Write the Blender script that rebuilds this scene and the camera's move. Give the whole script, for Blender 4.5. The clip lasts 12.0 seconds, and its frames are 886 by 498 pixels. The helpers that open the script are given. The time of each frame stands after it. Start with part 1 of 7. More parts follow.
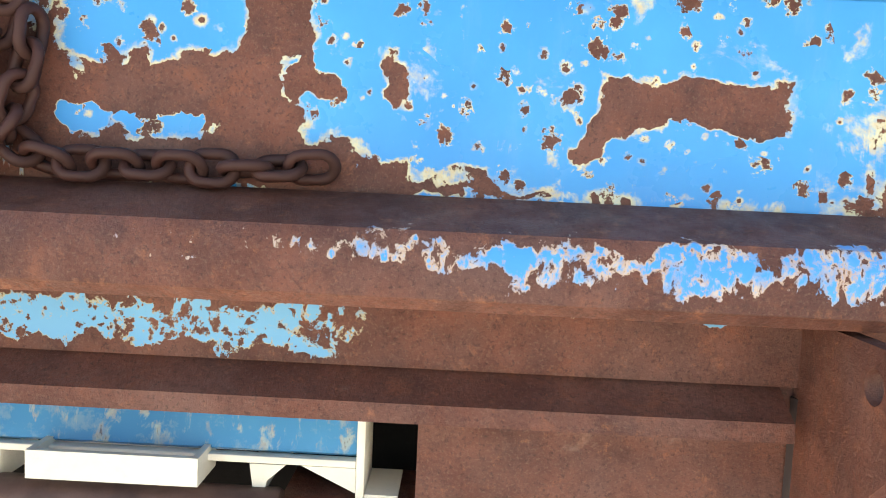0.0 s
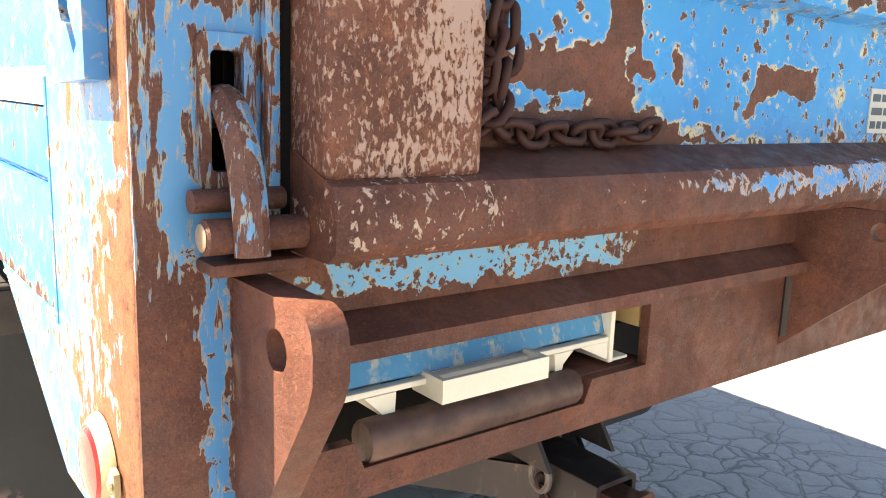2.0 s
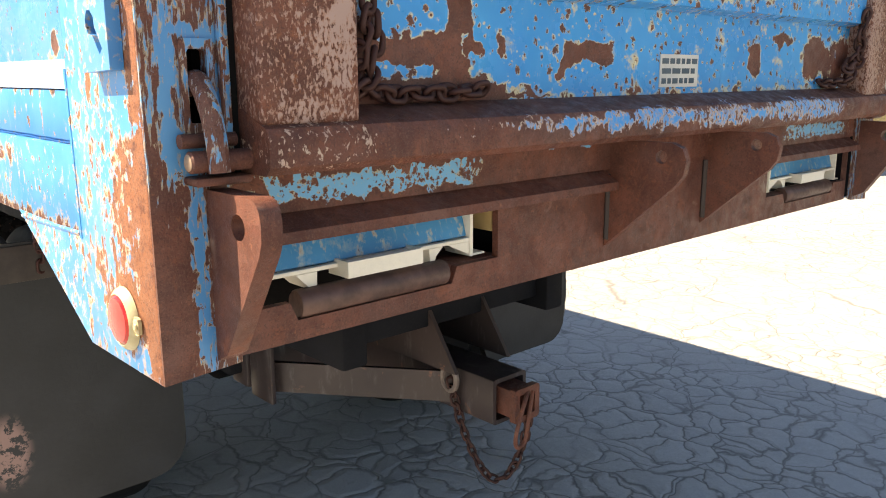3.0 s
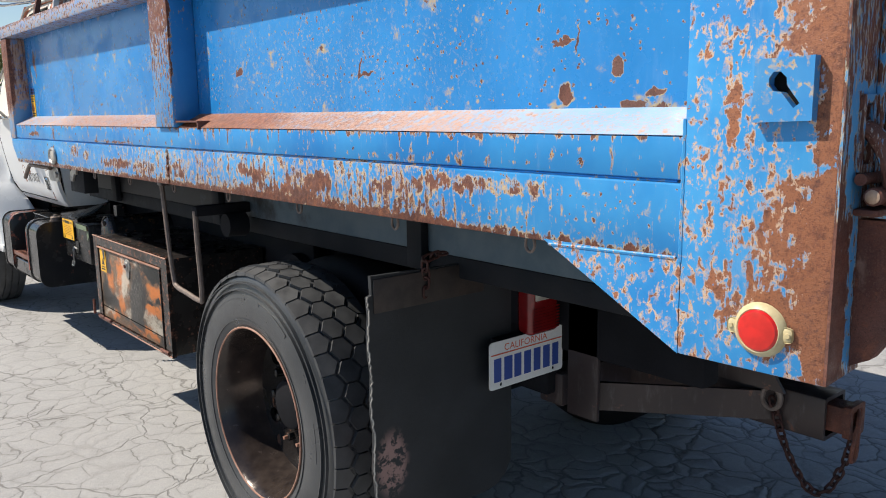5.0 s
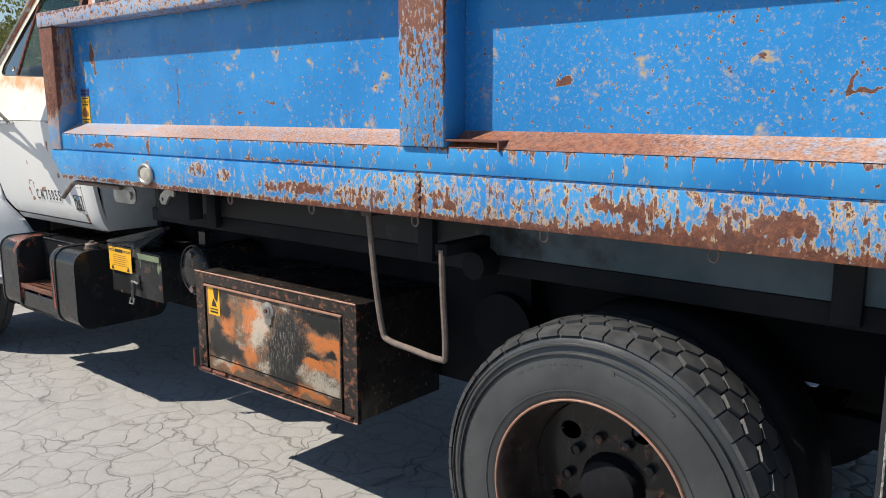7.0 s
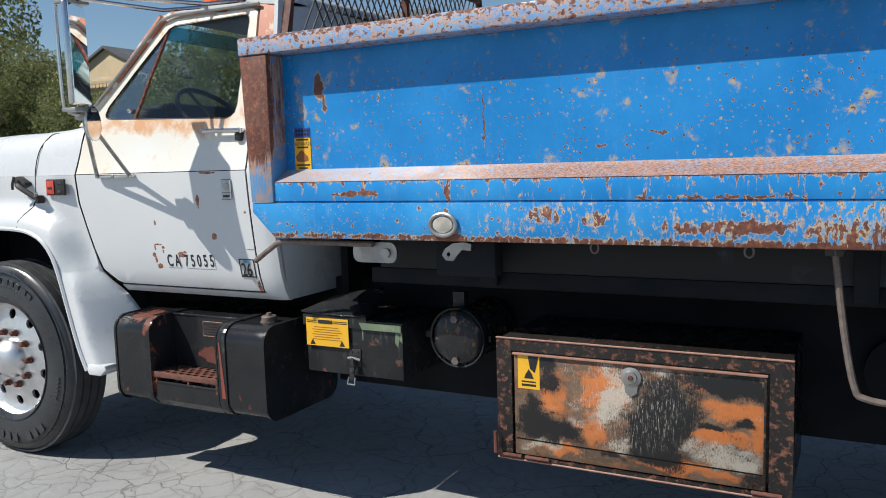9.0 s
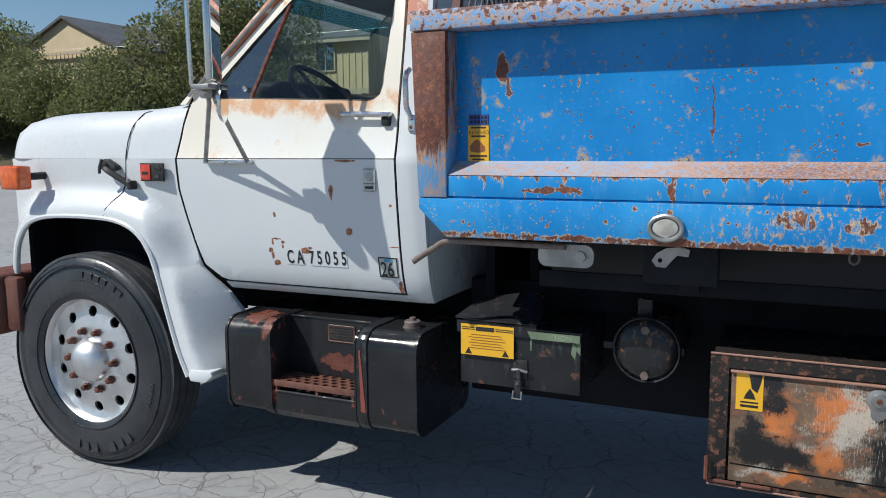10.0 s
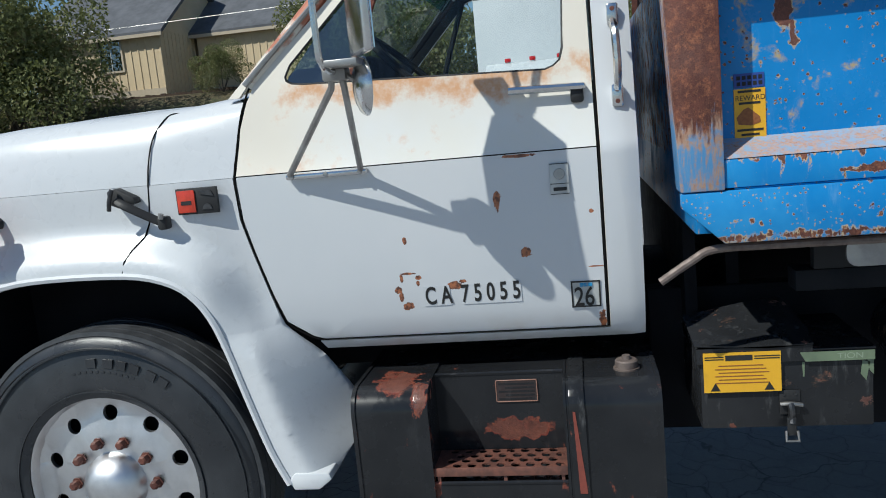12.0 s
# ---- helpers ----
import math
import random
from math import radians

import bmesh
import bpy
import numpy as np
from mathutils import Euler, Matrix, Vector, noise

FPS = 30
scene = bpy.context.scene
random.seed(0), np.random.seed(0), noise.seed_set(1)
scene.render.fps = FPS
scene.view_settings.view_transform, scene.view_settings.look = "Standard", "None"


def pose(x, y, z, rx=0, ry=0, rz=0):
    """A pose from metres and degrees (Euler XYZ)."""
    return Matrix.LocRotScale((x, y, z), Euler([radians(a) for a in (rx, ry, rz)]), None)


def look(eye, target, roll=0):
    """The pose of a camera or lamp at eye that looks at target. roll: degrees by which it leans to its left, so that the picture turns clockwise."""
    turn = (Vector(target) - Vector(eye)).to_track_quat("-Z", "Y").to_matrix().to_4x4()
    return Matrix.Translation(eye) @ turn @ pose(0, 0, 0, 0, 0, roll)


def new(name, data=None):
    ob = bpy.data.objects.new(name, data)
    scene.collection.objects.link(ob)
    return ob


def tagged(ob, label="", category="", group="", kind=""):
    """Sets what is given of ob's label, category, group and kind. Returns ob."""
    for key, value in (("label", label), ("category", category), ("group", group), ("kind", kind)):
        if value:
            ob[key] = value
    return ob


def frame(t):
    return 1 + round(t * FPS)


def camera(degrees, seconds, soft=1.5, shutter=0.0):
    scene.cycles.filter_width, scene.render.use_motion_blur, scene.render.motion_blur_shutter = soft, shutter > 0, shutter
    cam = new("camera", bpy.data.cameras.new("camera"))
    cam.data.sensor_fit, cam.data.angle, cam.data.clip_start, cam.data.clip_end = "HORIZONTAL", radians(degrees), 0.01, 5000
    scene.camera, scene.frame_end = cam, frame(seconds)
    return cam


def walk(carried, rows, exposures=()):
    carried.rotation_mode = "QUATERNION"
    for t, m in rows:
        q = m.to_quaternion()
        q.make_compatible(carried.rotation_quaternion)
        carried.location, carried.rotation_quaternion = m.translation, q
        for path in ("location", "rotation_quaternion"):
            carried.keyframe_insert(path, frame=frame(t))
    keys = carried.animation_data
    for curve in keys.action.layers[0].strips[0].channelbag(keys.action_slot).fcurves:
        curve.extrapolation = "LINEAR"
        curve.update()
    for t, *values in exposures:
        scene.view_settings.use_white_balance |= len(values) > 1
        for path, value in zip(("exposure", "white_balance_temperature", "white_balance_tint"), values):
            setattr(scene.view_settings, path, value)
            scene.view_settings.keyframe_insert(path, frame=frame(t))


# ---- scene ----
cam = camera(58.1, 12.0, soft=1.0)
PATH = [
    (0, (0.647, -0.644, 1.406), (0.614, 1.348, 1.221), 2.7),
    (0.5, (0.378, -0.7, 1.424), (0.584, 1.276, 1.194), 4.8),
    (1, (0.178, -0.547, 1.382), (0.658, 1.363, 1.03), 3.0),
    (1.5, (-0.001, -0.513, 1.4), (0.934, 1.219, 1.043), 2.5),
    (2, (-0.177, -0.583, 1.432), (1.03, 0.968, 1.062), 2.0),
    (2.5, (-0.272, -0.833, 1.414), (1.027, 0.632, 1.006), 0.3),
    (2.7, (-0.304, -0.941, 1.419), (1.014, 0.501, 0.988), -0.2),
    (4.3, (-0.938, -0.928, 1.452), (0.361, 0.556, 1.121), -0.8),
    (4.5, (-0.997, -0.796, 1.438), (0.274, 0.714, 1.116), -1.0),
    (5, (-1.172, -0.5, 1.458), (0.104, 1.001, 1.117), -0.8),
    (5.5, (-1.422, -0.225, 1.507), (-0.12, 1.255, 1.167), 0.1),
    (6, (-1.523, 0.113, 1.471), (-0.145, 1.521, 1.128), -1.0),
    (6.5, (-1.631, 0.517, 1.509), (-0.177, 1.844, 1.157), -1.5),
    (7, (-1.798, 0.882, 1.515), (-0.281, 2.14, 1.175), 0.0),
    (7.2, (-1.875, 1.005, 1.511), (-0.326, 2.224, 1.173), -0.1),
    (8.8, (-2.414, 2.491, 1.5), (-0.663, 3.432, 1.276), -0.9),
    (9, (-2.461, 2.692, 1.473), (-0.705, 3.624, 1.256), -1.7),
    (9.5, (-2.486, 3.194, 1.478), (-0.724, 4.112, 1.253), -1.3),
    (10, (-2.546, 3.591, 1.521), (-0.743, 4.417, 1.259), -0.4),
    (10.5, (-2.418, 3.985, 1.503), (-0.59, 4.742, 1.21), -1.4),
    (11, (-2.333, 4.415, 1.544), (-0.476, 5.078, 1.21), -1.5),
    (11.5, (-2.3, 4.749, 1.594), (-0.397, 5.277, 1.277), -3.1),
    (12, (-2.115, 5.103, 1.572), (-0.17, 5.45, 1.258), -5.4),
]
walk(cam, [(t, look(eye, target, roll)) for t, eye, target, roll in PATH],
     exposures=[(0, 2.70, 8750, 9), (0.5, 2.58, 8500, 9), (1.5, 2.70, 8900, 11), (2.0, 2.32, 9300, 12), (2.7, 1.88, 9200, 12), (4.3, 0.9, 7100, 10), (5.0, 0.46, 6750, 9), (5.5, 0.27, 6750, 9), (7.2, 0.37, 6800, 8), (9.5, 0.05, 6100, 6), (12, -0.2, 5850, 3)])

# ---- world, sun, exposure ----
SUN = Vector((-0.62, 0.62, 1.0)).normalized()
world = bpy.data.worlds.new("world")
scene.world = world
world.use_nodes = True
wn = world.node_tree
sky = wn.nodes.new("ShaderNodeTexSky")
sky.sky_type, sky.sun_disc = "NISHITA", False
sky.dust_density, sky.ozone_density = 0.25, 3.2
sky.sun_elevation, sky.sun_rotation = math.asin(SUN.z), math.atan2(SUN.x, SUN.y)
wn.links.new(sky.outputs[0], wn.nodes["Background"].inputs[0])
wn.nodes["Background"].inputs[1].default_value = 0.084
lamp = bpy.data.lights.new("sun", "SUN")
lamp.energy, lamp.angle, lamp.color = 5.0, radians(0.5), (1.0, 0.92, 0.81)
new("sun", lamp).matrix_world = look(SUN * 40, (0, 0, 0))


# ---- materials ----
class Nodes:
    """Short forms for building a node material."""

    def __init__(self, name, rough=0.5, metal=0.0):
        self.m = bpy.data.materials.new(name)
        self.m.use_nodes = True
        self.t = self.m.node_tree
        self.b = self.t.nodes["Principled BSDF"]
        self.b.inputs["Roughness"].default_value = rough
        self.b.inputs["Metallic"].default_value = metal
        self.p = self.t.nodes.new("ShaderNodeTexCoord").outputs["Object"]

    def put(self, sock, v):
        if isinstance(v, bpy.types.NodeSocket):
            self.t.links.new(v, sock)
        elif isinstance(v, (tuple, list)) and sock.type == "RGBA":
            sock.default_value = (*v, 1)
        else:
            sock.default_value = v

    def math(self, op, a, b=0.0, c=0.0, clamp=False):
        n = self.t.nodes.new("ShaderNodeMath")
        n.operation, n.use_clamp = op, clamp
        for s, v in zip(n.inputs, (a, b, c)):
            self.put(s, v)
        return n.outputs[0]

    def vmath(self, op, a, b=(0, 0, 0)):
        n = self.t.nodes.new("ShaderNodeVectorMath")
        n.operation = op
        self.put(n.inputs[0], a)
        self.put(n.inputs[1], b)
        return n.outputs["Value"] if op in ("LENGTH", "DISTANCE") else n.outputs[0]

    def scaled(self, s):
        return self.vmath("MULTIPLY", self.p, s)

    def noise(self, scale, detail=4.0, rough=0.55, vec=None, distort=0.0):
        n = self.t.nodes.new("ShaderNodeTexNoise")
        self.put(n.inputs["Vector"], vec or self.p)
        n.inputs["Scale"].default_value, n.inputs["Detail"].default_value = scale, detail
        n.inputs["Roughness"].default_value, n.inputs["Distortion"].default_value = rough, distort
        return n.outputs["Fac"]

    def voronoi(self, scale, feature="F1", vec=None, out="Distance", random=1.0):
        n = self.t.nodes.new("ShaderNodeTexVoronoi")
        n.feature = feature
        self.put(n.inputs["Vector"], vec or self.p)
        n.inputs["Scale"].default_value, n.inputs["Randomness"].default_value = scale, random
        return n.outputs[out]

    def ramp(self, v, lo, hi, to_lo=0.0, to_hi=1.0):
        n = self.t.nodes.new("ShaderNodeMapRange")
        n.interpolation_type = "SMOOTHSTEP"
        for s, x in zip(n.inputs, (v, lo, hi, to_lo, to_hi)):
            self.put(s, x)
        return n.outputs[0]

    def mix(self, f, a, b):
        n = self.t.nodes.new("ShaderNodeMix")
        n.data_type = "RGBA"
        self.put(n.inputs[0], f)
        self.put(n.inputs[6], a)
        self.put(n.inputs[7], b)
        return n.outputs[2]

    def axis(self, k):
        n = self.t.nodes.new("ShaderNodeSeparateXYZ")
        self.put(n.inputs[0], self.p)
        return n.outputs[k]

    def blob(self, c, r, soft=0.6, vec=None):
        """1 inside an ellipsoid, falling to 0 outside it."""
        d = self.vmath("SUBTRACT", vec or self.p, c)
        d = self.vmath("LENGTH", self.vmath("MULTIPLY", d, tuple(1 / max(q, 1e-4) for q in r)))
        return self.ramp(d, 1 - soft, 1 + soft, 1.0, 0.0)

    def slab(self, c, r, soft=0.2, vec=None):
        """1 inside a box, falling to 0 outside it."""
        n = self.t.nodes.new("ShaderNodeSeparateXYZ")
        d = self.vmath("ABSOLUTE", self.vmath("SUBTRACT", vec or self.p, c))
        self.put(n.inputs[0], self.vmath("MULTIPLY", d, tuple(1 / max(q, 1e-4) for q in r)))
        top = self.math("MAXIMUM", n.outputs[0], self.math("MAXIMUM", n.outputs[1], n.outputs[2]))
        return self.ramp(top, 1 - soft, 1 + soft, 1.0, 0.0)

    def random(self):
        return self.t.nodes.new("ShaderNodeObjectInfo").outputs["Random"]

    def bump(self, h, dist, strength=1.0):
        n = self.t.nodes.new("ShaderNodeBump")
        n.inputs["Strength"].default_value, n.inputs["Distance"].default_value = strength, dist
        self.put(n.inputs["Height"], h)
        self.put(self.b.inputs["Normal"], n.outputs[0])

    def done(self, color=None, rough=None):
        if color is not None:
            self.put(self.b.inputs["Base Color"], color)
        if rough is not None:
            self.put(self.b.inputs["Roughness"], rough)
        return self.m


RUST = ((0.090, 0.032, 0.024), (0.180, 0.064, 0.043), (0.37, 0.145, 0.072))


def rust_color(g, light=0.0):
    """Brown rust: broad tone, dull purple film, fine dark and bright grain, orange freckles."""
    a = g.mix(g.ramp(g.noise(11, 6, 0.62), 0.32, 0.70), RUST[0], RUST[1])
    a = g.mix(g.ramp(g.noise(3.1, 4, 0.6), 0.46, 0.66, 0.0, 0.6), a, (0.150, 0.080, 0.068))
    a = g.mix(g.ramp(g.noise(1.0, 5, 0.65, g.scaled((60, 60, 9))), 0.52, 0.75, 0.0, 0.35), a, (0.17, 0.080, 0.060))
    a = g.mix(g.ramp(g.noise(24, 6, 0.7), 0.52, 0.68, 0.0, 0.6), a, (0.066, 0.026, 0.021))
    a = g.mix(g.ramp(g.noise(17, 6, 0.72, distort=0.5), 0.55, 0.70, 0.0, 0.55), a, (0.25, 0.085, 0.045))
    a = g.mix(g.ramp(g.noise(58, 6, 0.75), 0.56 - light, 0.80 - light, 0.0, 0.8), a, RUST[2])
    a = g.mix(g.ramp(g.noise(125, 3, 0.6, distort=0.8), 0.53, 0.66, 0.0, 0.38), a, (0.070, 0.026, 0.021))
    a = g.mix(g.ramp(g.noise(330, 4, 0.7), 0.50, 0.70, 0.0, 0.45), a, (0.21, 0.115, 0.085))
    return g.mix(g.ramp(g.noise(260, 4, 0.7), 0.54, 0.68, 0.0, 0.6), a, (0.042, 0.019, 0.016))


def worn(name, paint, faded, amount=0.0, patches=(), saves=(), scale=(9, 9, 9), detail=9, dots=(), flecks=None,
         halo=(0.62, 0.52, 0.30), halo_width=0.05, edge=0.015, light=0.0, gloss=0.3, along=None, tint=None, drips=None, chalk=0.35, spread=None):
    """Chipped paint over rust. patches / saves: boxes or ellipsoids (centre, radii, weight[, "box"]) where rust has spread or paint has stayed.
    along: (axis, from, to, weight) ramps of wear. dots: layers of round pits (scale, radius, share). drips: (weight, zone centre, zone radii). spread: (axis, from, to) where the pits thin out."""
    g = Nodes(name)
    g.b.inputs["Specular IOR Level"].default_value = 0.32
    field = g.noise(1.0, detail, 0.64, g.scaled(scale), 0.3)
    warp = g.t.nodes.new("ShaderNodeTexNoise")
    warp.inputs["Scale"].default_value, warp.inputs["Detail"].default_value = 34, 5
    g.put(warp.inputs["Vector"], g.p)
    off = g.vmath("SUBTRACT", warp.outputs["Color"], (0.5, 0.5, 0.5))
    wv = g.vmath("ADD", g.p, g.vmath("MULTIPLY", off, (0.045, 0.045, 0.045)))
    near = g.vmath("ADD", g.p, g.vmath("MULTIPLY", off, (0.012, 0.012, 0.012)))
    field = g.math("ADD", field, amount - 0.5)
    for sign, group, soft in ((1, patches, 0.45), (-1, saves, 0.35)):
        for c, r, w, *kind in group:
            q = g.slab(c, r, 0.55, wv) if kind else g.blob(c, r, soft, wv)
            field = g.math("MULTIPLY_ADD", q, sign * w, field)
    for k, lo, hi, w in along or ():
        field = g.math("MULTIPLY_ADD", g.ramp(g.axis(k), lo, hi), w, field)
    if drips:
        q = g.ramp(g.noise(1.0, 4, 0.7, g.scaled((75, 75, 5))), 0.50, 0.68)
        field = g.math("MULTIPLY_ADD", g.math("MULTIPLY", q, g.blob(drips[1], drips[2], 0.7)), drips[0], field)
    for scl, rad, share in dots:
        n = g.t.nodes.new("ShaderNodeTexVoronoi")
        g.put(n.inputs["Vector"], near)
        n.inputs["Scale"].default_value = scl
        sp = g.t.nodes.new("ShaderNodeSeparateXYZ")
        g.put(sp.inputs[0], n.outputs["Color"])
        crowd = g.ramp(g.noise(scl * 0.13, 3, 0.6), 0.34, 0.66, 0.15 * share, 1.75 * share)
        if spread:
            crowd = g.math("MULTIPLY", crowd, g.ramp(g.axis(spread[0]), spread[1], spread[2], 1.0, 0.12))
        keep = g.math("LESS_THAN", sp.outputs[1], crowd)
        size = g.math("MULTIPLY_ADD", g.math("POWER", sp.outputs[0], 3.0), rad, 0.30 * rad)
        size = g.math("MULTIPLY", size, g.ramp(g.noise(scl * 2.2, 4, 0.7), 0.30, 0.70, 0.25, 1.8))
        d = g.math("SUBTRACT", g.math("MULTIPLY", size, keep), g.math("ADD", n.outputs["Distance"], g.math("MULTIPLY", g.math("SUBTRACT", 1.0, keep), 2.0)))
        field = g.math("MAXIMUM", field, g.math("MULTIPLY", d, 0.75))
    rust = g.ramp(field, 0.0, edge)
    ring = g.math("MULTIPLY", g.ramp(field, -halo_width, -0.1 * halo_width), g.ramp(g.noise(44, 4, 0.6), 0.34, 0.56, 0.2, 1.0))
    coat = g.mix(g.ramp(g.noise(2.6, 5, 0.6), 0.3, 0.75), paint, faded)
    coat = g.mix(g.ramp(g.noise(1.0, 6, 0.7, g.scaled((26, 26, 7))), 0.54, 0.80, 0.0, chalk), coat, tuple(0.55 * x + 0.22 for x in faded))
    coat = g.mix(g.ramp(g.noise(75, 5, 0.75), 0.56, 0.85, 0.0, 0.4), coat, faded)
    if tint:
        coat = g.mix(g.ramp(g.axis(tint[0]), tint[1], tint[2]), coat, tint[3])
    if flecks:
        fz = g.math("MULTIPLY", g.ramp(g.noise(flecks[0], 5, 0.75, near), 0.53, 0.66), g.blob(flecks[1], flecks[2], 0.8))
        coat = g.mix(g.math("MULTIPLY", fz, flecks[3]), coat, halo)
    coat = g.mix(ring, coat, g.mix(g.ramp(g.noise(90, 3, 0.6), 0.40, 0.62), halo, tuple(0.72 * h + 0.28 * r for h, r in zip(halo, RUST[2]))))
    g.bump(g.math("ADD", g.math("MULTIPLY", rust, -1.0), g.math("MULTIPLY", g.noise(240, 5, 0.75), g.math("MULTIPLY_ADD", rust, 1.1, 0.08))), 0.0013, 0.8)
    dirt = g.ramp(g.noise(7, 6, 0.6), 0.42, 0.7)
    rough = g.ramp(dirt, 0, 1, gloss, gloss + 0.22)
    return g.done(g.mix(rust, coat, rust_color(g, light)), g.math("ADD", g.math("MULTIPLY", rough, g.math("SUBTRACT", 1.0, rust)), g.math("MULTIPLY", rust, g.ramp(g.noise(40, 4), 0.3, 0.7, 0.40, 0.70))))


def plain(name, a, b, rough=0.5, metal=0.0, scale=8.0, fine=90.0, bump=0.0005, spread=0.15, shine=0.5):
    g = Nodes(name, rough, metal)
    g.b.inputs["Specular IOR Level"].default_value = shine
    col = g.mix(g.ramp(g.noise(scale, 6, 0.6), 0.3, 0.7), a, b)
    col = g.mix(g.ramp(g.noise(fine, 4, 0.7), 0.5, 0.9, 0, 0.4), col, tuple(x * 0.6 + 0.02 for x in a))
    g.bump(g.noise(fine * 1.5, 4, 0.6), bump)
    return g.done(col, g.ramp(g.noise(scale * 2, 4), 0.3, 0.7, rough - spread / 2, rough + spread / 2))


BLUE, BLUE_F = (0.012, 0.185, 0.50), (0.03, 0.26, 0.58)
SKYB, SKYB_F = (0.10, 0.36, 0.62), (0.16, 0.45, 0.70)
M = {}
M["tailgate"] = worn("tailgate_paint", (0.010, 0.25, 0.64), (0.03, 0.34, 0.70), -0.185, patches=[
    ((0.787, 0, 1.470), (0.036, 1, 0.021), 0.40, "box"), ((0.850, 0, 1.471), (0.046, 1, 0.016), 0.40, "box"), ((0.880, 0, 1.463), (0.014, 1, 0.012), 0.3), ((0.748, 0, 1.430), (0.012, 1, 0.014), 0.36),
    ((0.763, 0, 1.450), (0.016, 1, 0.012), 0.36), ((0.501, 0, 1.535), (0.024, 1, 0.044), 0.42, "box"), ((0.523, 0, 1.480), (0.006, 1, 0.02), 0.3),
    ((0.598, 0, 1.477), (0.010, 1, 0.016), 0.42), ((0.538, 0, 1.470), (0.013, 1, 0.013), 0.38), ((0.40, 0, 1.463), (0.075, 1, 0.026), 0.36, "box"), ((0.485, 0, 1.45), (0.035, 1, 0.030), 0.36),
    ((0.42, 0, 1.405), (0.13, 1, 0.020), 0.42, "box"), ((0.29, 0, 1.44), (0.035, 1, 0.09), 0.34, "box"), ((1.46, 0, 1.46), (0.030, 1, 0.045), 0.40), ((1.60, 0, 1.51), (0.05, 1, 0.016), 0.40),
    ((1.78, 0, 1.47), (0.07, 1, 0.05), 0.36), ((1.95, 0, 1.45), (0.10, 1, 0.07), 0.34), ((1.3, 0, 1.391), (0.9, 1, 0.009), 0.12), ((0.62, 0, 1.400), (0.10, 1, 0.012), 0.22), ((0.9, 0, 1.60), (0.5, 1, 0.03), 0.24)],
    saves=[((0.35, 0, 1.442), (0.020, 1, 0.008), 0.5), ((0.395, 0, 1.437), (0.018, 1, 0.006), 0.5), ((0.432, 0, 1.439), (0.012, 1, 0.006), 0.5), ((0.82, 0, 1.452), (0.012, 1, 0.008), 0.4)],
    scale=(17, 17, 17), dots=((30, 0.24, 0.50), (60, 0.34, 0.85)), halo=(0.64, 0.60, 0.40), halo_width=0.11, gloss=0.25, drips=(0.05, (1.0, 0, 1.43), (0.9, 1, 0.04)), chalk=0.15)
M["tail_upright"] = worn("tailgate_upright_paint", (0.40, 0.275, 0.245), (0.31, 0.20, 0.175), 0.085, saves=[((0.228, 0, 1.47), (0.032, 1, 0.06), 0.105), ((0.235, 0, 1.56), (0.02, 1, 0.07), 0.12), ((0.19, 0, 1.385), (0.06, 1, 0.014), 0.07), ((2.03, 0, 1.5), (0.04, 1, 0.2), 0.09)],
                         scale=(210, 210, 120), halo=(0.36, 0.21, 0.16), halo_width=0.05, edge=0.06, light=0.05)
M["beam"] = worn("tailgate_beam_paint", (0.02, 0.26, 0.64), (0.06, 0.36, 0.70), 0.30, saves=[
    ((0.815, 0, 1.347), (0.045, 1, 0.020), 0.36), ((0.97, 0, 1.347), (0.11, 1, 0.022), 0.34), ((0.72, 0, 1.345), (0.05, 1, 0.020), 0.29), ((0.62, 0, 1.352), (0.09, 1, 0.014), 0.27), ((1.22, 0, 1.345), (0.15, 1, 0.026), 0.31), ((1.6, 0, 1.345), (0.25, 1, 0.028), 0.34), ((0.19, 0, 1.345), (0.11, 1, 0.04), 0.20), ((0.47, 0, 1.352), (0.09, 1, 0.018), 0.12)],
    scale=(120, 120, 85), halo=(0.56, 0.43, 0.34), halo_width=0.13, edge=0.04, light=0.02, tint=(0, 0.5, 0.36, (0.44, 0.29, 0.24)), drips=(-0.06, (1.2, 0, 1.345), (0.7, 1, 0.04)))
M["apron"] = worn("apron_paint", SKYB, SKYB_F, 0.36, saves=[((0.352, 0.03, 1.274), (0.226, 1, 0.021), 0.50, "box"), ((0.758, 0, 1.296), (0.016, 1, 0.006), 0.52), ((0.87, 0, 1.295), (0.035, 1, 0.006), 0.46), ((1.90, 0, 1.275), (0.21, 1, 0.02), 0.5, "box")],
                  scale=(75, 75, 65), halo=(0.46, 0.42, 0.28), halo_width=0.05, edge=0.02, dots=((50, 0.34, 0.75), (80, 0.42, 0.8), (140, 0.45, 0.6)), chalk=0.1)
M["rust_vent"] = worn("dark_red_rusted_bar", (0.20, 0.06, 0.045), (0.15, 0.05, 0.04), 0.0, scale=(30, 30, 30), halo=(0.28, 0.12, 0.08), halo_width=0.06, edge=0.1)
M["rust"] = worn("rusted_steel", (0.17, 0.10, 0.080), (0.14, 0.085, 0.072), 0.22, scale=(12, 12, 12), halo=(0.22, 0.13, 0.10), halo_width=0.05, edge=0.1)
M["rust_dark"] = worn("dark_rusted_steel", (0.048, 0.034, 0.033), (0.030, 0.024, 0.024), -0.17, scale=(12, 12, 12), halo=(0.14, 0.09, 0.07), halo_width=0.05, edge=0.12)
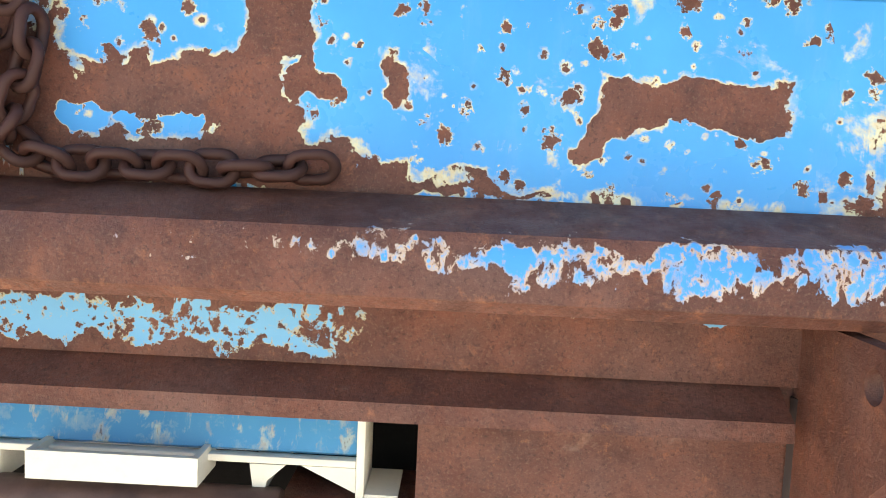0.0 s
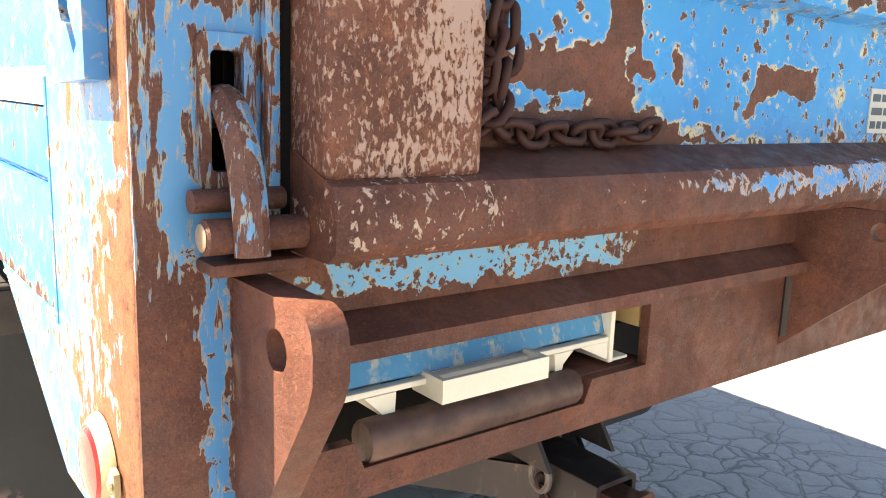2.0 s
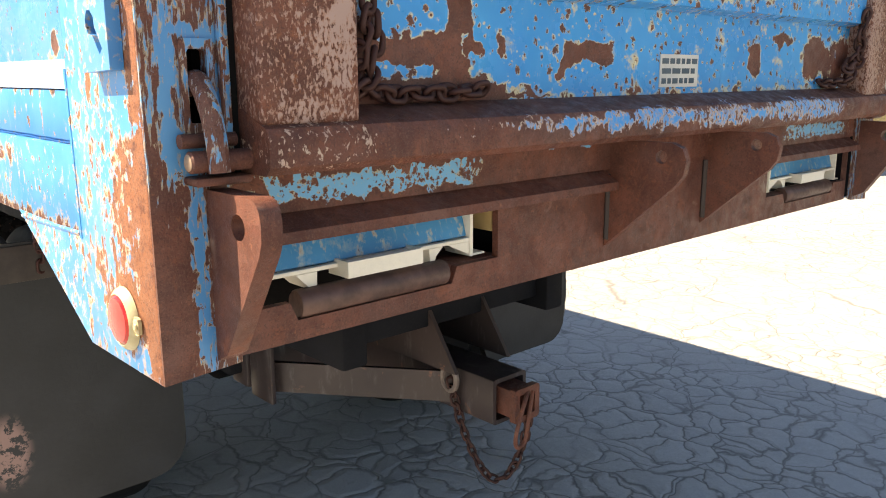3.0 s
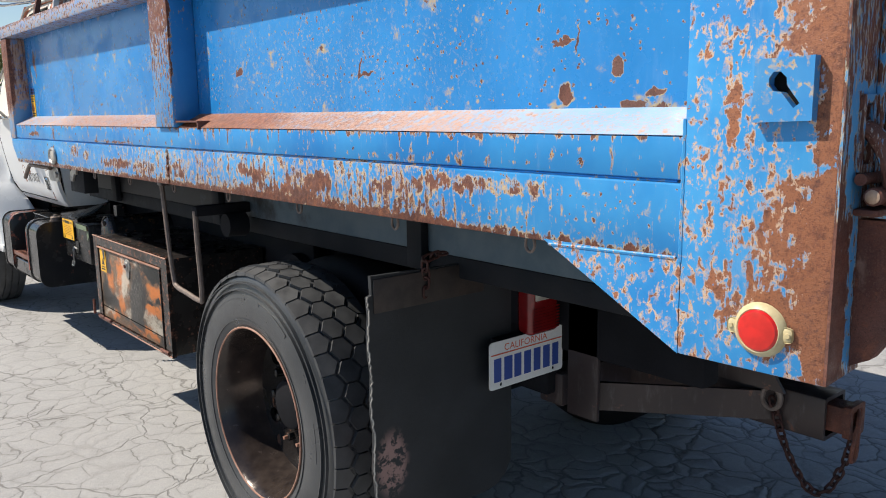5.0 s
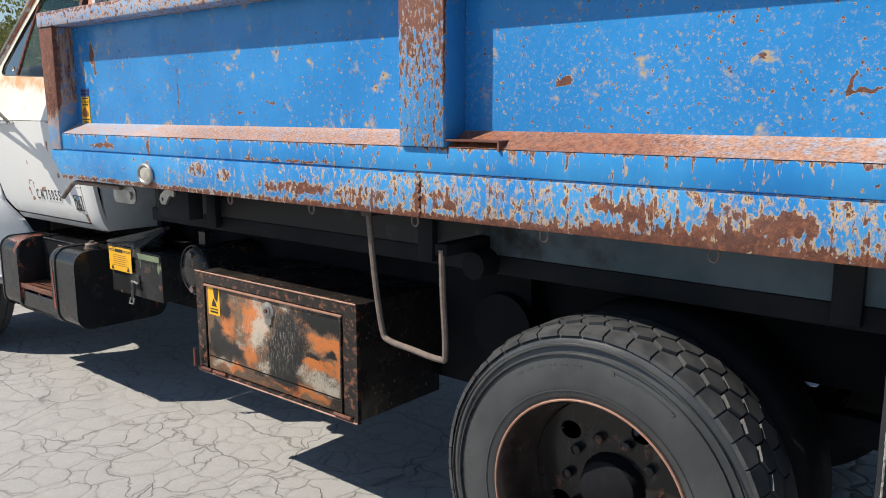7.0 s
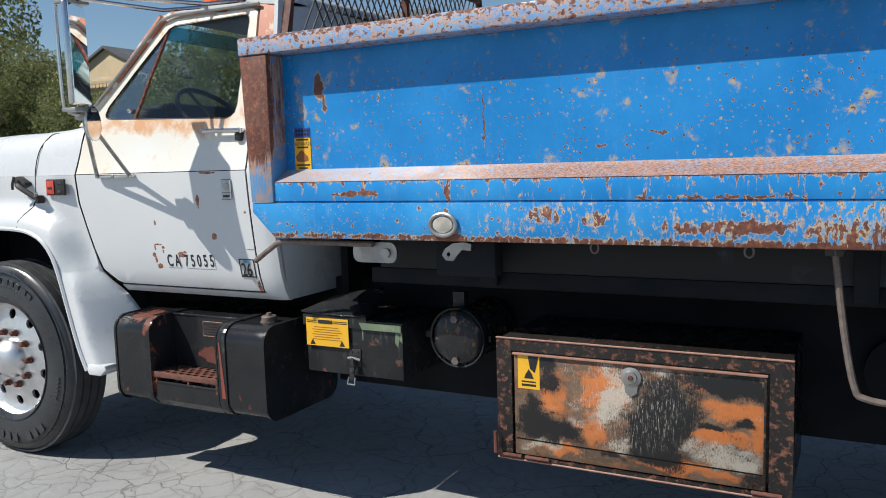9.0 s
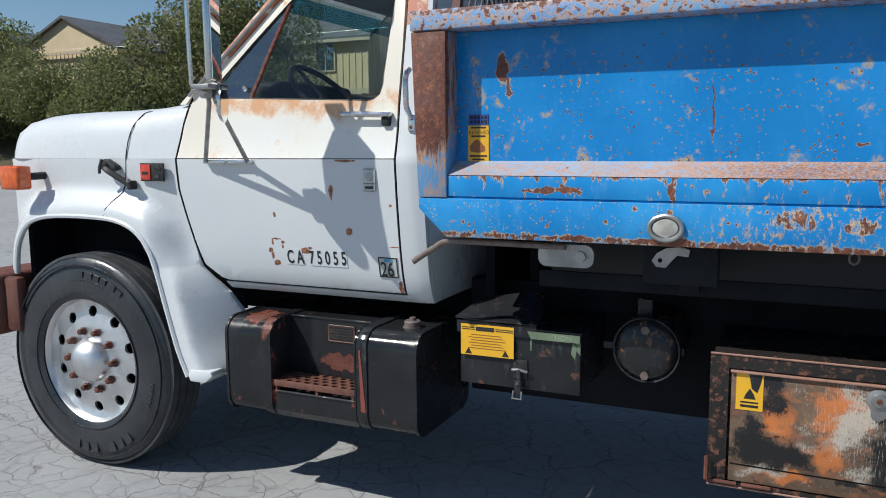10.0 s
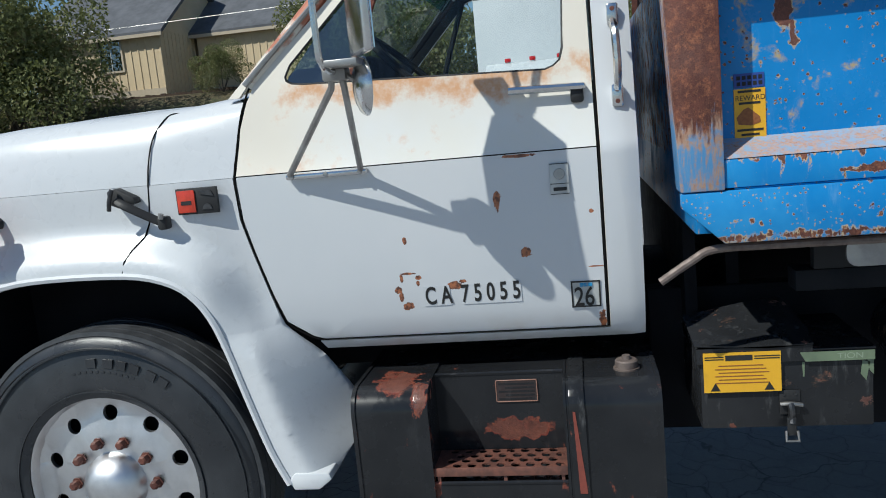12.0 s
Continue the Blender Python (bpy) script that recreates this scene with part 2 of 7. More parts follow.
M["post_rear"] = worn("rear_post_paint", (0.03, 0.20, 0.48), (0.10, 0.32, 0.54), 0.045, saves=[((0.024, 0, 1.40), (0.008, 0.02, 0.10), 0.22, "box"), ((0.052, 0, 1.17), (0.010, 0.02, 0.10), 0.20, "box"), ((0.062, 0, 1.48), (0.03, 0.02, 0.012), 0.2), ((0.097, 0, 1.45), (0.008, 0.02, 0.14), 0.15), ((0.04, 0, 1.33), (0.02, 0.02, 0.03), 0.18)],
                      patches=[((0.012, 0, 1.16), (0.024, 0.02, 0.12), 0.20, "box"), ((0.085, 0, 1.16), (0.02, 0.02, 0.1), 0.05)], scale=(190, 190, 30), dots=((60, 0.34, 0.5),), halo=(0.40, 0.34, 0.25), halo_width=0.07, edge=0.04)
M["post_side"] = worn("corner_post_paint", BLUE, (0.06, 0.34, 0.68), -0.095, patches=[((0, 0.05, 1.24), (0.05, 0.075, 0.11), 0.19), ((0, 0.0, 1.2), (0.05, 0.030, 0.6), 0.24), ((0, 0.03, 1.62), (0.05, 0.06, 0.14), 0.17), ((0, 0.165, 1.45), (0.05, 0.012, 0.05), 0.20),
                      ((0, 0.06, 1.13), (0.05, 0.09, 0.05), 0.15), ((0, 0.2, 1.17), (0.05, 0.05, 0.03), 0.10)], scale=(62, 62, 44), dots=((46, 0.20, 0.25), (95, 0.26, 0.3)), halo=(0.58, 0.42, 0.30), halo_width=0.09, edge=0.03, light=0.26, saves=[((0, 0.055, 1.40), (0.05, 0.018, 0.03), 0.16), ((0, 0.075, 1.20), (0.05, 0.014, 0.03), 0.12), ((0, 0.045, 1.17), (0.05, 0.03, 0.018), 0.13)], drips=(0.10, (0, 0.08, 1.25), (0.1, 0.12, 0.25)))
M["arm"] = worn("latch_arm_paint", (0.03, 0.20, 0.48), (0.10, 0.32, 0.54), 0.10, scale=(150, 150, 40), halo=(0.40, 0.34, 0.25), halo_width=0.05, edge=0.04, saves=[((0.070, -0.03, 1.37), (0.008, 0.05, 0.06), 0.16)])
M["bare_end"] = plain("bare_worn_steel_end", (0.46, 0.33, 0.24), (0.32, 0.21, 0.15), 0.45, 0.4, scale=40)
M["block"] = worn("keyhole_block_paint", BLUE, (0.08, 0.30, 0.58), -0.13, scale=(60, 60, 60), halo=(0.46, 0.38, 0.26), halo_width=0.10, edge=0.05, light=0.1)
M["band"] = worn("lower_band_paint", BLUE, (0.05, 0.31, 0.64), -0.085, scale=(58, 58, 34), dots=((46, 0.22, 0.20), (95, 0.30, 0.30)), halo=(0.52, 0.40, 0.25), halo_width=0.11, edge=0.03, light=0.10,
                 along=[(2, 1.30, 1.20, 0.03), (2, 1.226, 1.205, 0.20), (1, 1.0, 0.72, -0.11), (1, 2.4, 3.4, -0.075), (1, 3.7, 4.3, -0.12)],
                 patches=[((0, 2.38, 1.26), (0.1, 0.07, 0.03), 0.10), ((0, 2.466, 1.26), (0.1, 0.018, 0.07), 0.16), ((0, 1.39, 1.275), (0.1, 0.055, 0.026), 0.22), ((0, 1.50, 1.255), (0.1, 0.09, 0.04), 0.13), ((0, 1.76, 1.27), (0.1, 0.05, 0.022), 0.18), ((0, 1.86, 1.285), (0.1, 0.04, 0.02), 0.16),
                          ((0, 1.65, 1.225), (0.1, 0.3, 0.02), 0.12), ((0, 1.05, 1.25), (0.1, 0.15, 0.05), 0.07), ((0, 2.72, 1.25), (0.1, 0.12, 0.03), 0.11), ((0, 2.95, 1.262), (0.1, 0.07, 0.02), 0.14), ((0, 3.45, 1.275), (0.1, 0.05, 0.02), 0.15), ((0, 0.75, 1.300), (0.1, 0.20, 0.020), 0.20), ((0, 3.98, 1.30), (0.1, 0.012, 0.04), 0.24), ((0, 3.99, 1.215), (0.1, 0.06, 0.018), 0.2), ((0, 3.62, 1.29), (0.1, 0.06, 0.03), 0.2), ((0, 3.06, 1.255), (0.1, 0.16, 0.02), 0.2), ((0, 4.4, 1.212), (0.1, 0.5, 0.010), 0.14)],
                 drips=(0.15, (0, 1.45, 1.25), (0.1, 1.3, 0.08)))
M["upper_band"] = worn("upper_band_paint", BLUE, (0.04, 0.29, 0.62), -0.15, scale=(36, 36, 16), dots=((44, 0.22, 0.25),), halo=(0.54, 0.38, 0.2), halo_width=0.06, light=0.12,
                       along=[(2, 1.392, 1.412, 0.12)], patches=[((0, 4.36, 1.367), (0.1, 0.09, 0.010), 0.32), ((0, 3.98, 1.37), (0.1, 0.014, 0.04), 0.24), ((0, 3.1, 1.345), (0.1, 0.25, 0.006), 0.17), ((0, 0.9, 1.35), (0.1, 0.4, 0.01), 0.05)], drips=(0.17, (0, 2.2, 1.40), (0.1, 1.8, 0.035)))
M["ledge"] = worn("ledge_paint", (0.20, 0.37, 0.57), (0.36, 0.47, 0.58), 0.20, scale=(170, 110, 170), halo=(0.50, 0.33, 0.25), halo_width=0.30, edge=0.40, light=0.20, along=[(1, 1.45, 0.45, -0.42), (0, 0.05, 0.088, -0.08), (1, 3.6, 4.2, -0.30)], gloss=0.35, dots=((60, 0.3, 0.25),), chalk=0.2, patches=[((0.05, 2.05, 1.43), (0.2, 0.36, 0.1), 0.22)])
M["panel"] = worn("side_panel_paint", BLUE, (0.025, 0.24, 0.60), -0.195, patches=[((0.08, 2.028, 1.592), (0.1, 0.024, 0.010), 0.36), ((0.08, 0.60, 1.594), (0.1, 0.03, 0.006), 0.36), ((0.08, 0.564, 1.60), (0.1, 0.004, 0.03), 0.36),
                  ((0.08, 0.589, 1.487), (0.1, 0.018, 0.026), 0.36), ((0.08, 0.461, 1.535), (0.1, 0.012, 0.014), 0.36), ((0.08, 0.376, 1.486), (0.1, 0.02, 0.008), 0.3), ((0.08, 0.429, 1.465), (0.1, 0.02, 0.008), 0.32), ((0.08, 0.663, 1.663), (0.1, 0.008, 0.012), 0.34),
                  ((0.08, 1.317, 1.575), (0.1, 0.006, 0.03), 0.34), ((0.08, 1.29, 1.560), (0.1, 0.03, 0.005), 0.32), ((0.08, 1.494, 1.643), (0.1, 0.03, 0.02), 0.2), ((0.08, 3.87, 1.62), (0.1, 0.003, 0.09), 0.4), ((0.08, 3.27, 1.545), (0.1, 0.035, 0.005), 0.34), ((0.08, 3.45, 1.51), (0.1, 0.02, 0.006), 0.3),
                  ((0.08, 4.57, 1.77), (0.1, 0.022, 0.055), 0.30), ((0.08, 4.545, 1.70), (0.1, 0.012, 0.035), 0.3), ((0.08, 4.66, 1.72), (0.1, 0.03, 0.12), 0.10), ((0.08, 4.3, 1.72), (0.1, 0.006, 0.03), 0.32)],
                  scale=(9, 9, 9), dots=((26, 0.15, 0.22), (48, 0.19, 0.32), (90, 0.24, 0.25)), spread=(2, 1.76, 1.84), halo=(0.43, 0.36, 0.22), halo_width=0.11, gloss=0.22, light=0.04, along=[(2, 1.50, 1.455, 0.05)], flecks=(70, (0.1, 1.6, 1.60), (1, 0.75, 0.13), 0.6), chalk=0.15)
M["post_mid"] = worn("side_post_paint", BLUE, (0.04, 0.25, 0.56), -0.05, scale=(95, 95, 38), halo=(0.45, 0.33, 0.2), halo_width=0.06, edge=0.03, light=0.06, along=[(0, -0.008, 0.008, -0.22), (2, 1.5, 1.9, 0.15)])
M["front_post"] = worn("front_post_paint", (0.05, 0.23, 0.52), (0.16, 0.34, 0.55), -0.12, scale=(70, 70, 12), halo=(0.44, 0.30, 0.22), halo_width=0.20, edge=0.20, light=0.10, along=[(2, 1.42, 1.60, 0.50), (0, 0.0, 0.02, -0.30)])
M["top_rail"] = worn("top_rail_paint", (0.09, 0.29, 0.62), (0.2, 0.4, 0.65), -0.03, scale=(60, 42, 60), halo=(0.5, 0.36, 0.29), halo_width=0.11, edge=0.08, light=0.08, along=[(2, 1.95, 1.972, 0.10)], drips=(0.08, (0, 2.4, 1.95), (0.2, 2.6, 0.04)))
g = Nodes("dusty_blue_grey_steel_shaded_forward", 0.7)
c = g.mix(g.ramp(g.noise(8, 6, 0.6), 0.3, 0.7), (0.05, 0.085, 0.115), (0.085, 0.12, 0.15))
# Under-bed shade is painted in: blackens towards the front, edge broken by noise.
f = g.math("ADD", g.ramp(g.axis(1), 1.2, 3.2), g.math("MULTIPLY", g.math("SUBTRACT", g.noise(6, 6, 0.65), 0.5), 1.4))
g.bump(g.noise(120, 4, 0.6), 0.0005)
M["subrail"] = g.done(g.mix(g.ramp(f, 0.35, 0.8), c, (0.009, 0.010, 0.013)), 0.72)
M["latch"] = plain("dark_worn_steel", (0.10, 0.10, 0.105), (0.05, 0.05, 0.052), 0.35, 0.7, scale=40)
M["label_word"] = plain("faded_label_print", (0.27, 0.33, 0.24), (0.20, 0.25, 0.18), 0.5)
M["channel"] = worn("scuffed_blue_channel_paint", (0.015, 0.19, 0.42), (0.06, 0.31, 0.54), -0.13, scale=(60, 60, 22), halo=(0.34, 0.42, 0.42), halo_width=0.10, edge=0.08, flecks=(34, (1.1, 0.3, 1.15), (1.0, 1, 0.3), 0.5))
M["chain"] = worn("dark_rusty_chain_iron", (0.062, 0.021, 0.017), (0.032, 0.014, 0.012), -0.32, scale=(60, 60, 60), halo=(0.055, 0.024, 0.019), halo_width=0.10, edge=0.3, light=-0.25, gloss=0.58, chalk=0.0)
M["step_plate"] = plain("red_brown_worn_step_steel", (0.25, 0.105, 0.075), (0.13, 0.065, 0.052), 0.42, 0.35, scale=30)
M["roller"] = plain("worn_brown_roller_steel", (0.13, 0.070, 0.056), (0.065, 0.036, 0.032), 0.5, 0.2, scale=26)
M["rim_edge"] = plain("bare_copper_brown_rust", (0.36, 0.20, 0.15), (0.26, 0.13, 0.09), 0.6, scale=18)
M["red_oxide"] = plain("red_oxide_primer", (0.24, 0.055, 0.036), (0.18, 0.045, 0.032), 0.6, scale=25)
M["brown_ink"] = plain("brown_print", (0.22, 0.07, 0.02), (0.30, 0.11, 0.03), 0.5, scale=120)
M["plank"] = plain("tan_timber_block", (0.42, 0.30, 0.14), (0.34, 0.24, 0.11), 0.8, scale=14)
M["offwhite"] = plain("off_white_paint", (0.78, 0.74, 0.64), (0.70, 0.66, 0.56), 0.5)
M["white"] = plain("white_cab_paint", (0.645, 0.66, 0.68), (0.605, 0.625, 0.645), 0.28, scale=2.0, fine=30, bump=0.0001)
g = Nodes("aged_cream_cab_paint", 0.35)
c = g.mix(g.ramp(g.noise(2.5, 4), 0.3, 0.7), (0.74, 0.72, 0.66), (0.74, 0.75, 0.75))
c = g.mix(g.math("MULTIPLY", g.math("MAXIMUM", g.ramp(g.axis(2), 1.55, 1.72), g.ramp(g.axis(1), 5.78, 6.02)), g.ramp(g.noise(5, 5, 0.6), 0.25, 0.5, 0.35, 1.0)), c, (0.73, 0.68, 0.59))
f = g.math("ADD", g.noise(9, 6, 0.65), g.math("MULTIPLY", g.blob((0.2, 5.52, 1.69), (0.3, 0.42, 0.055), 0.8), 0.30))
f = g.math("ADD", f, g.math("MULTIPLY", g.blob((0.2, 5.93, 1.49), (0.3, 0.04, 0.05), 0.7), 0.12))
f = g.math("ADD", f, g.math("MULTIPLY", g.ramp(g.axis(2), 1.9, 2.1), 0.14))
c = g.mix(g.ramp(f, 0.58, 0.84, 0, 0.9), c, (0.60, 0.30, 0.13))
M["cream"] = g.done(c, g.ramp(f, 0.55, 0.8, 0.32, 0.75))
g = Nodes("white_door_paint", 0.3)
c = g.mix(g.ramp(g.noise(2, 4), 0.3, 0.7), (0.615, 0.635, 0.655), (0.655, 0.665, 0.68))
chip = None
for (y, z), (ry, rz) in (((5.272, 1.17), (0.020, 0.016)), ((5.672, 1.075), (0.013, 0.014)), ((5.664, 1.050), (0.009, 0.020)), ((5.646, 1.020), (0.022, 0.016)), ((5.657, 1.112), (0.006, 0.016)), ((5.636, 1.126), (0.026, 0.005)), ((5.602, 1.112), (0.012, 0.008)), ((5.608, 1.093), (0.006, 0.010)), ((5.495, 1.080), (0.028, 0.015)), ((5.470, 1.092), (0.014, 0.007)), ((5.632, 1.228), (0.008, 0.013)), ((5.342, 1.331), (0.013, 0.034)), ((5.274, 1.456), (0.06, 0.006)), ((5.074, 1.281), (0.009, 0.007)), ((5.06, 0.945), (0.012, 0.04)), ((5.07, 1.115), (0.03, 0.003))):
    q = g.math("ADD", g.blob((0.22, y, z), (1.0, ry, rz), 0.8), g.math("MULTIPLY", g.math("SUBTRACT", g.noise(55, 4, 0.7), 0.5), 1.5))
    q = g.ramp(q, 0.62, 0.72)
    chip = q if chip is None else g.math("MAXIMUM", chip, q)
low = g.math("MULTIPLY", g.ramp(g.axis(2), 1.0, 0.9), g.ramp(g.noise(7, 5), 0.45, 0.75))
c = g.mix(g.math("MULTIPLY", low, 0.4), c, (0.45, 0.36, 0.25))
M["door"] = g.done(g.mix(chip, c, g.mix(g.ramp(g.noise(60, 4, 0.7), 0.42, 0.58), (0.11, 0.045, 0.03), (0.40, 0.15, 0.07))), 0.3)
g = Nodes("roof_pillar_paint", 0.4)
f = g.math("ADD", g.noise(9, 6, 0.65), g.ramp(g.axis(2), 1.74, 1.98, -0.16, 0.12))
c = g.mix(g.ramp(f, 0.46, 0.58), (0.74, 0.69, 0.60), (0.46, 0.17, 0.10))
M["pillar"] = g.done(g.mix(g.ramp(g.noise(30, 5), 0.55, 0.7, 0, 0.8), c, (0.60, 0.42, 0.32)), 0.55)
g = Nodes("tyre_rubber", 0.55)
c = g.mix(g.ramp(g.noise(6, 5), 0.3, 0.7), (0.020, 0.022, 0.026), (0.036, 0.039, 0.044))
g.bump(g.noise(240, 3), 0.0006)
M["rubber"] = g.done(g.mix(g.ramp(g.noise(28, 5, 0.7), 0.55, 0.85, 0, 0.5), c, (0.065, 0.068, 0.074)), g.ramp(g.noise(9, 5), 0.3, 0.7, 0.24, 0.40))
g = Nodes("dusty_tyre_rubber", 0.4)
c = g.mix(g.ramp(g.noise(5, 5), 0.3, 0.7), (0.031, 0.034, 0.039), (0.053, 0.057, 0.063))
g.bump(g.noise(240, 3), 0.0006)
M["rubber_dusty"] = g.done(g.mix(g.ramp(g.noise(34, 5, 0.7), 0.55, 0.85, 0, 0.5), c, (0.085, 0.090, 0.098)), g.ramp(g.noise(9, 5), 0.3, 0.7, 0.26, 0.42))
# Darker rubber; on the inner rear tyres it stands in for shade.
M["rubber_dark"] = plain("dark_tyre_rubber_with_shade", (0.010, 0.010, 0.011), (0.016, 0.016, 0.017), 0.7, shine=0.15)
M["tread"] = plain("worn_tread_rubber", (0.032, 0.034, 0.038), (0.060, 0.063, 0.068), 0.55, scale=14)
M["black"] = worn("scuffed_black_paint", (0.013, 0.014, 0.016), (0.025, 0.026, 0.029), -0.17, scale=(12, 12, 12), dots=((30, 0.3, 0.2),), halo=(0.05, 0.04, 0.035), halo_width=0.05, gloss=0.2)
M["tank"] = worn("scuffed_black_tank_paint", (0.011, 0.012, 0.014), (0.022, 0.023, 0.026), -0.20, patches=[((0.24, 5.33, 0.615), (0.03, 0.10, 0.036), 0.42), ((0.2, 5.70, 0.79), (0.1, 0.07, 0.03), 0.30), ((0.12, 5.615, 0.76), (0.1, 0.025, 0.05), 0.30), ((0.1, 5.58, 0.60), (0.03, 0.012, 0.2), 0.2)],
                scale=(14, 14, 9), halo=(0.17, 0.045, 0.033), halo_width=0.07, edge=0.10, gloss=0.13, chalk=0.06, light=-0.12)
# Chassis and flange tones are taken near black to carry under-truck shade.
M["under"] = plain("chassis_black_with_shade", (0.007, 0.0075, 0.010), (0.013, 0.0135, 0.017), 0.75, shine=0.12)
M["flange"] = plain("dark_steel_with_shade", (0.010, 0.012, 0.016), (0.020, 0.021, 0.024), 0.75, shine=0.15)
g = Nodes("black_rubber_flap", 0.6)
c = g.mix(g.ramp(g.noise(5, 6, 0.6), 0.3, 0.7), (0.008, 0.011, 0.014), (0.019, 0.022, 0.027))
f = g.math("MULTIPLY", g.blob((0.055, 1.17, 0.50), (0.050, 0.3, 0.085), 0.35), g.ramp(g.noise(38, 5, 0.7), 0.44, 0.52))
g.bump(g.noise(90, 5, 0.7), 0.0008)
M["flap"] = g.done(g.mix(f, c, (0.30, 0.185, 0.165)), 0.55)
M["strap"] = plain("brown_black_rubber", (0.040, 0.029, 0.025), (0.022, 0.018, 0.017), 0.6, scale=12)
M["torn"] = plain("frayed_grey_cord_edge", (0.36, 0.35, 0.33), (0.20, 0.19, 0.18), 0.9, scale=40)
M["bezel"] = plain("aged_cream_bezel", (0.56, 0.50, 0.31), (0.44, 0.36, 0.20), 0.45, scale=30)
M["barrel"] = plain("dark_glossy_bronze_wheel_paint", (0.026, 0.021, 0.021), (0.055, 0.042, 0.037), 0.20, 0.3, scale=14, fine=60)
M["hitch"] = worn("purple_brown_hitch_steel", (0.056, 0.041, 0.040), (0.038, 0.030, 0.031), -0.17, scale=(14, 14, 14), halo=(0.12, 0.07, 0.055), halo_width=0.06, edge=0.14, light=-0.1)
M["dark_rim"] = worn("dark_rusty_wheel_paint", (0.012, 0.011, 0.011), (0.02, 0.017, 0.016), -0.15, scale=(13, 13, 13), halo=(0.06, 0.035, 0.028), halo_width=0.08, edge=0.2, gloss=0.12)
g = Nodes("polished_aluminium", 0.3, 1.0)
g.bump(g.noise(120, 3), 0.0003)
M["alu"] = g.done(g.mix(g.ramp(g.noise(12, 5), 0.35, 0.7), (0.72, 0.72, 0.73), (0.62, 0.62, 0.63)), g.ramp(g.noise(20, 5), 0.3, 0.7, 0.36, 0.48))
M["chrome"] = plain("dulled_chrome", (0.72, 0.72, 0.72), (0.60, 0.60, 0.60), 0.18, 1.0)
M["steel"] = plain("weathered_galvanised_steel", (0.42, 0.42, 0.41), (0.28, 0.27, 0.26), 0.45, 0.8)
M["rod"] = plain("grey_brown_worn_steel_rod", (0.20, 0.16, 0.14), (0.13, 0.10, 0.09), 0.6, 0.3, scale=30)
# Near-black for panel joints, and for sheets standing in for shade in recesses.
M["gap"] = plain("dark_joint_and_recess_shade", (0.006, 0.006, 0.006), (0.010, 0.009, 0.009), 0.9, shine=0.1)
M["seal"] = plain("black_window_seal", (0.012, 0.012, 0.013), (0.02, 0.02, 0.021), 0.6)
M["yellow"] = plain("yellow_warning_vinyl", (0.80, 0.44, 0.02), (0.74, 0.40, 0.02), 0.45, fine=40)
M["ink"] = plain("black_print", (0.012, 0.012, 0.012), (0.02, 0.02, 0.02), 0.5)
M["red_ink"] = plain("orange_red_print", (0.60, 0.09, 0.03), (0.55, 0.08, 0.03), 0.5)
M["blue_ink"] = plain("dark_blue_print", (0.02, 0.06, 0.28), (0.03, 0.07, 0.3), 0.5)
M["plate_white"] = plain("reflective_white_plate", (0.72, 0.74, 0.74), (0.66, 0.68, 0.69), 0.4)
M["label_white"] = plain("worn_white_label", (0.60, 0.60, 0.57), (0.45, 0.46, 0.45), 0.5, fine=60)
M["label_green"] = plain("faded_green_torn_label", (0.16, 0.21, 0.13), (0.10, 0.13, 0.09), 0.5)
M["drum"] = worn("scratched_black_drum_paint", (0.014, 0.015, 0.017), (0.026, 0.027, 0.03), -0.13, scale=(30, 30, 22), halo=(0.13, 0.075, 0.035), halo_width=0.05, edge=0.06, gloss=0.15)
M["interior"] = plain("dark_cab_trim_and_pillar_shade", (0.010, 0.010, 0.011), (0.017, 0.017, 0.018), 0.65, shine=0.2)
M["headliner"] = plain("grey_headliner", (0.16, 0.17, 0.18), (0.13, 0.14, 0.15), 0.8)


def lens(name, col, rough=0.15):
    q = Nodes(name, rough)
    q.b.inputs["Coat Weight"].default_value = 0.5
    w = q.noise(40, 2)
    return q.done(q.mix(q.ramp(w, 0.3, 0.7), col, tuple(0.75 * x for x in col)))


M["red"] = lens("red_lens", (0.62, 0.012, 0.008))
M["red_dark"] = lens("dull_red_lens", (0.20, 0.008, 0.010), 0.25)
M["amber"] = lens("amber_lens", (0.72, 0.12, 0.015))
M["clear"] = lens("clear_lens", (0.46, 0.44, 0.40), 0.08)
M["redbadge"] = lens("red_enamel", (0.62, 0.05, 0.02), 0.3)


def glass(name, tint, gloss, base=0.02):
    q = Nodes(name)
    t = q.t
    out = t.nodes["Material Output"]
    tr, gl, mx, fr = (t.nodes.new(k) for k in ("ShaderNodeBsdfTransparent", "ShaderNodeBsdfGlossy", "ShaderNodeMixShader", "ShaderNodeFresnel"))
    tr.inputs[0].default_value = (*tint, 1)
    gl.inputs["Roughness"].default_value = 0.02
    fr.inputs[0].default_value = 1.5
    t.links.new(q.math("MULTIPLY_ADD", fr.outputs[0], gloss, base), mx.inputs[0])
    t.links.new(tr.outputs[0], mx.inputs[1])
    t.links.new(gl.outputs[0], mx.inputs[2])
    t.links.new(mx.outputs[0], out.inputs[0])
    return q.m


M["glass"] = glass("clear_side_glass", (0.84, 0.90, 0.88), 0.8)
M["vent_glass"] = glass("tinted_vent_glass", (0.34, 0.46, 0.52), 2.0, 0.16)
M["screen_glass"] = glass("green_tinted_windscreen", (0.76, 0.88, 0.82), 0.8)
M["shade_glass"] = glass("teal_shade_band", (0.10, 0.34, 0.42), 0.5)
M["mirror"] = Nodes("mirror_silver", 0.03, 1.0).done((0.9, 0.9, 0.9))

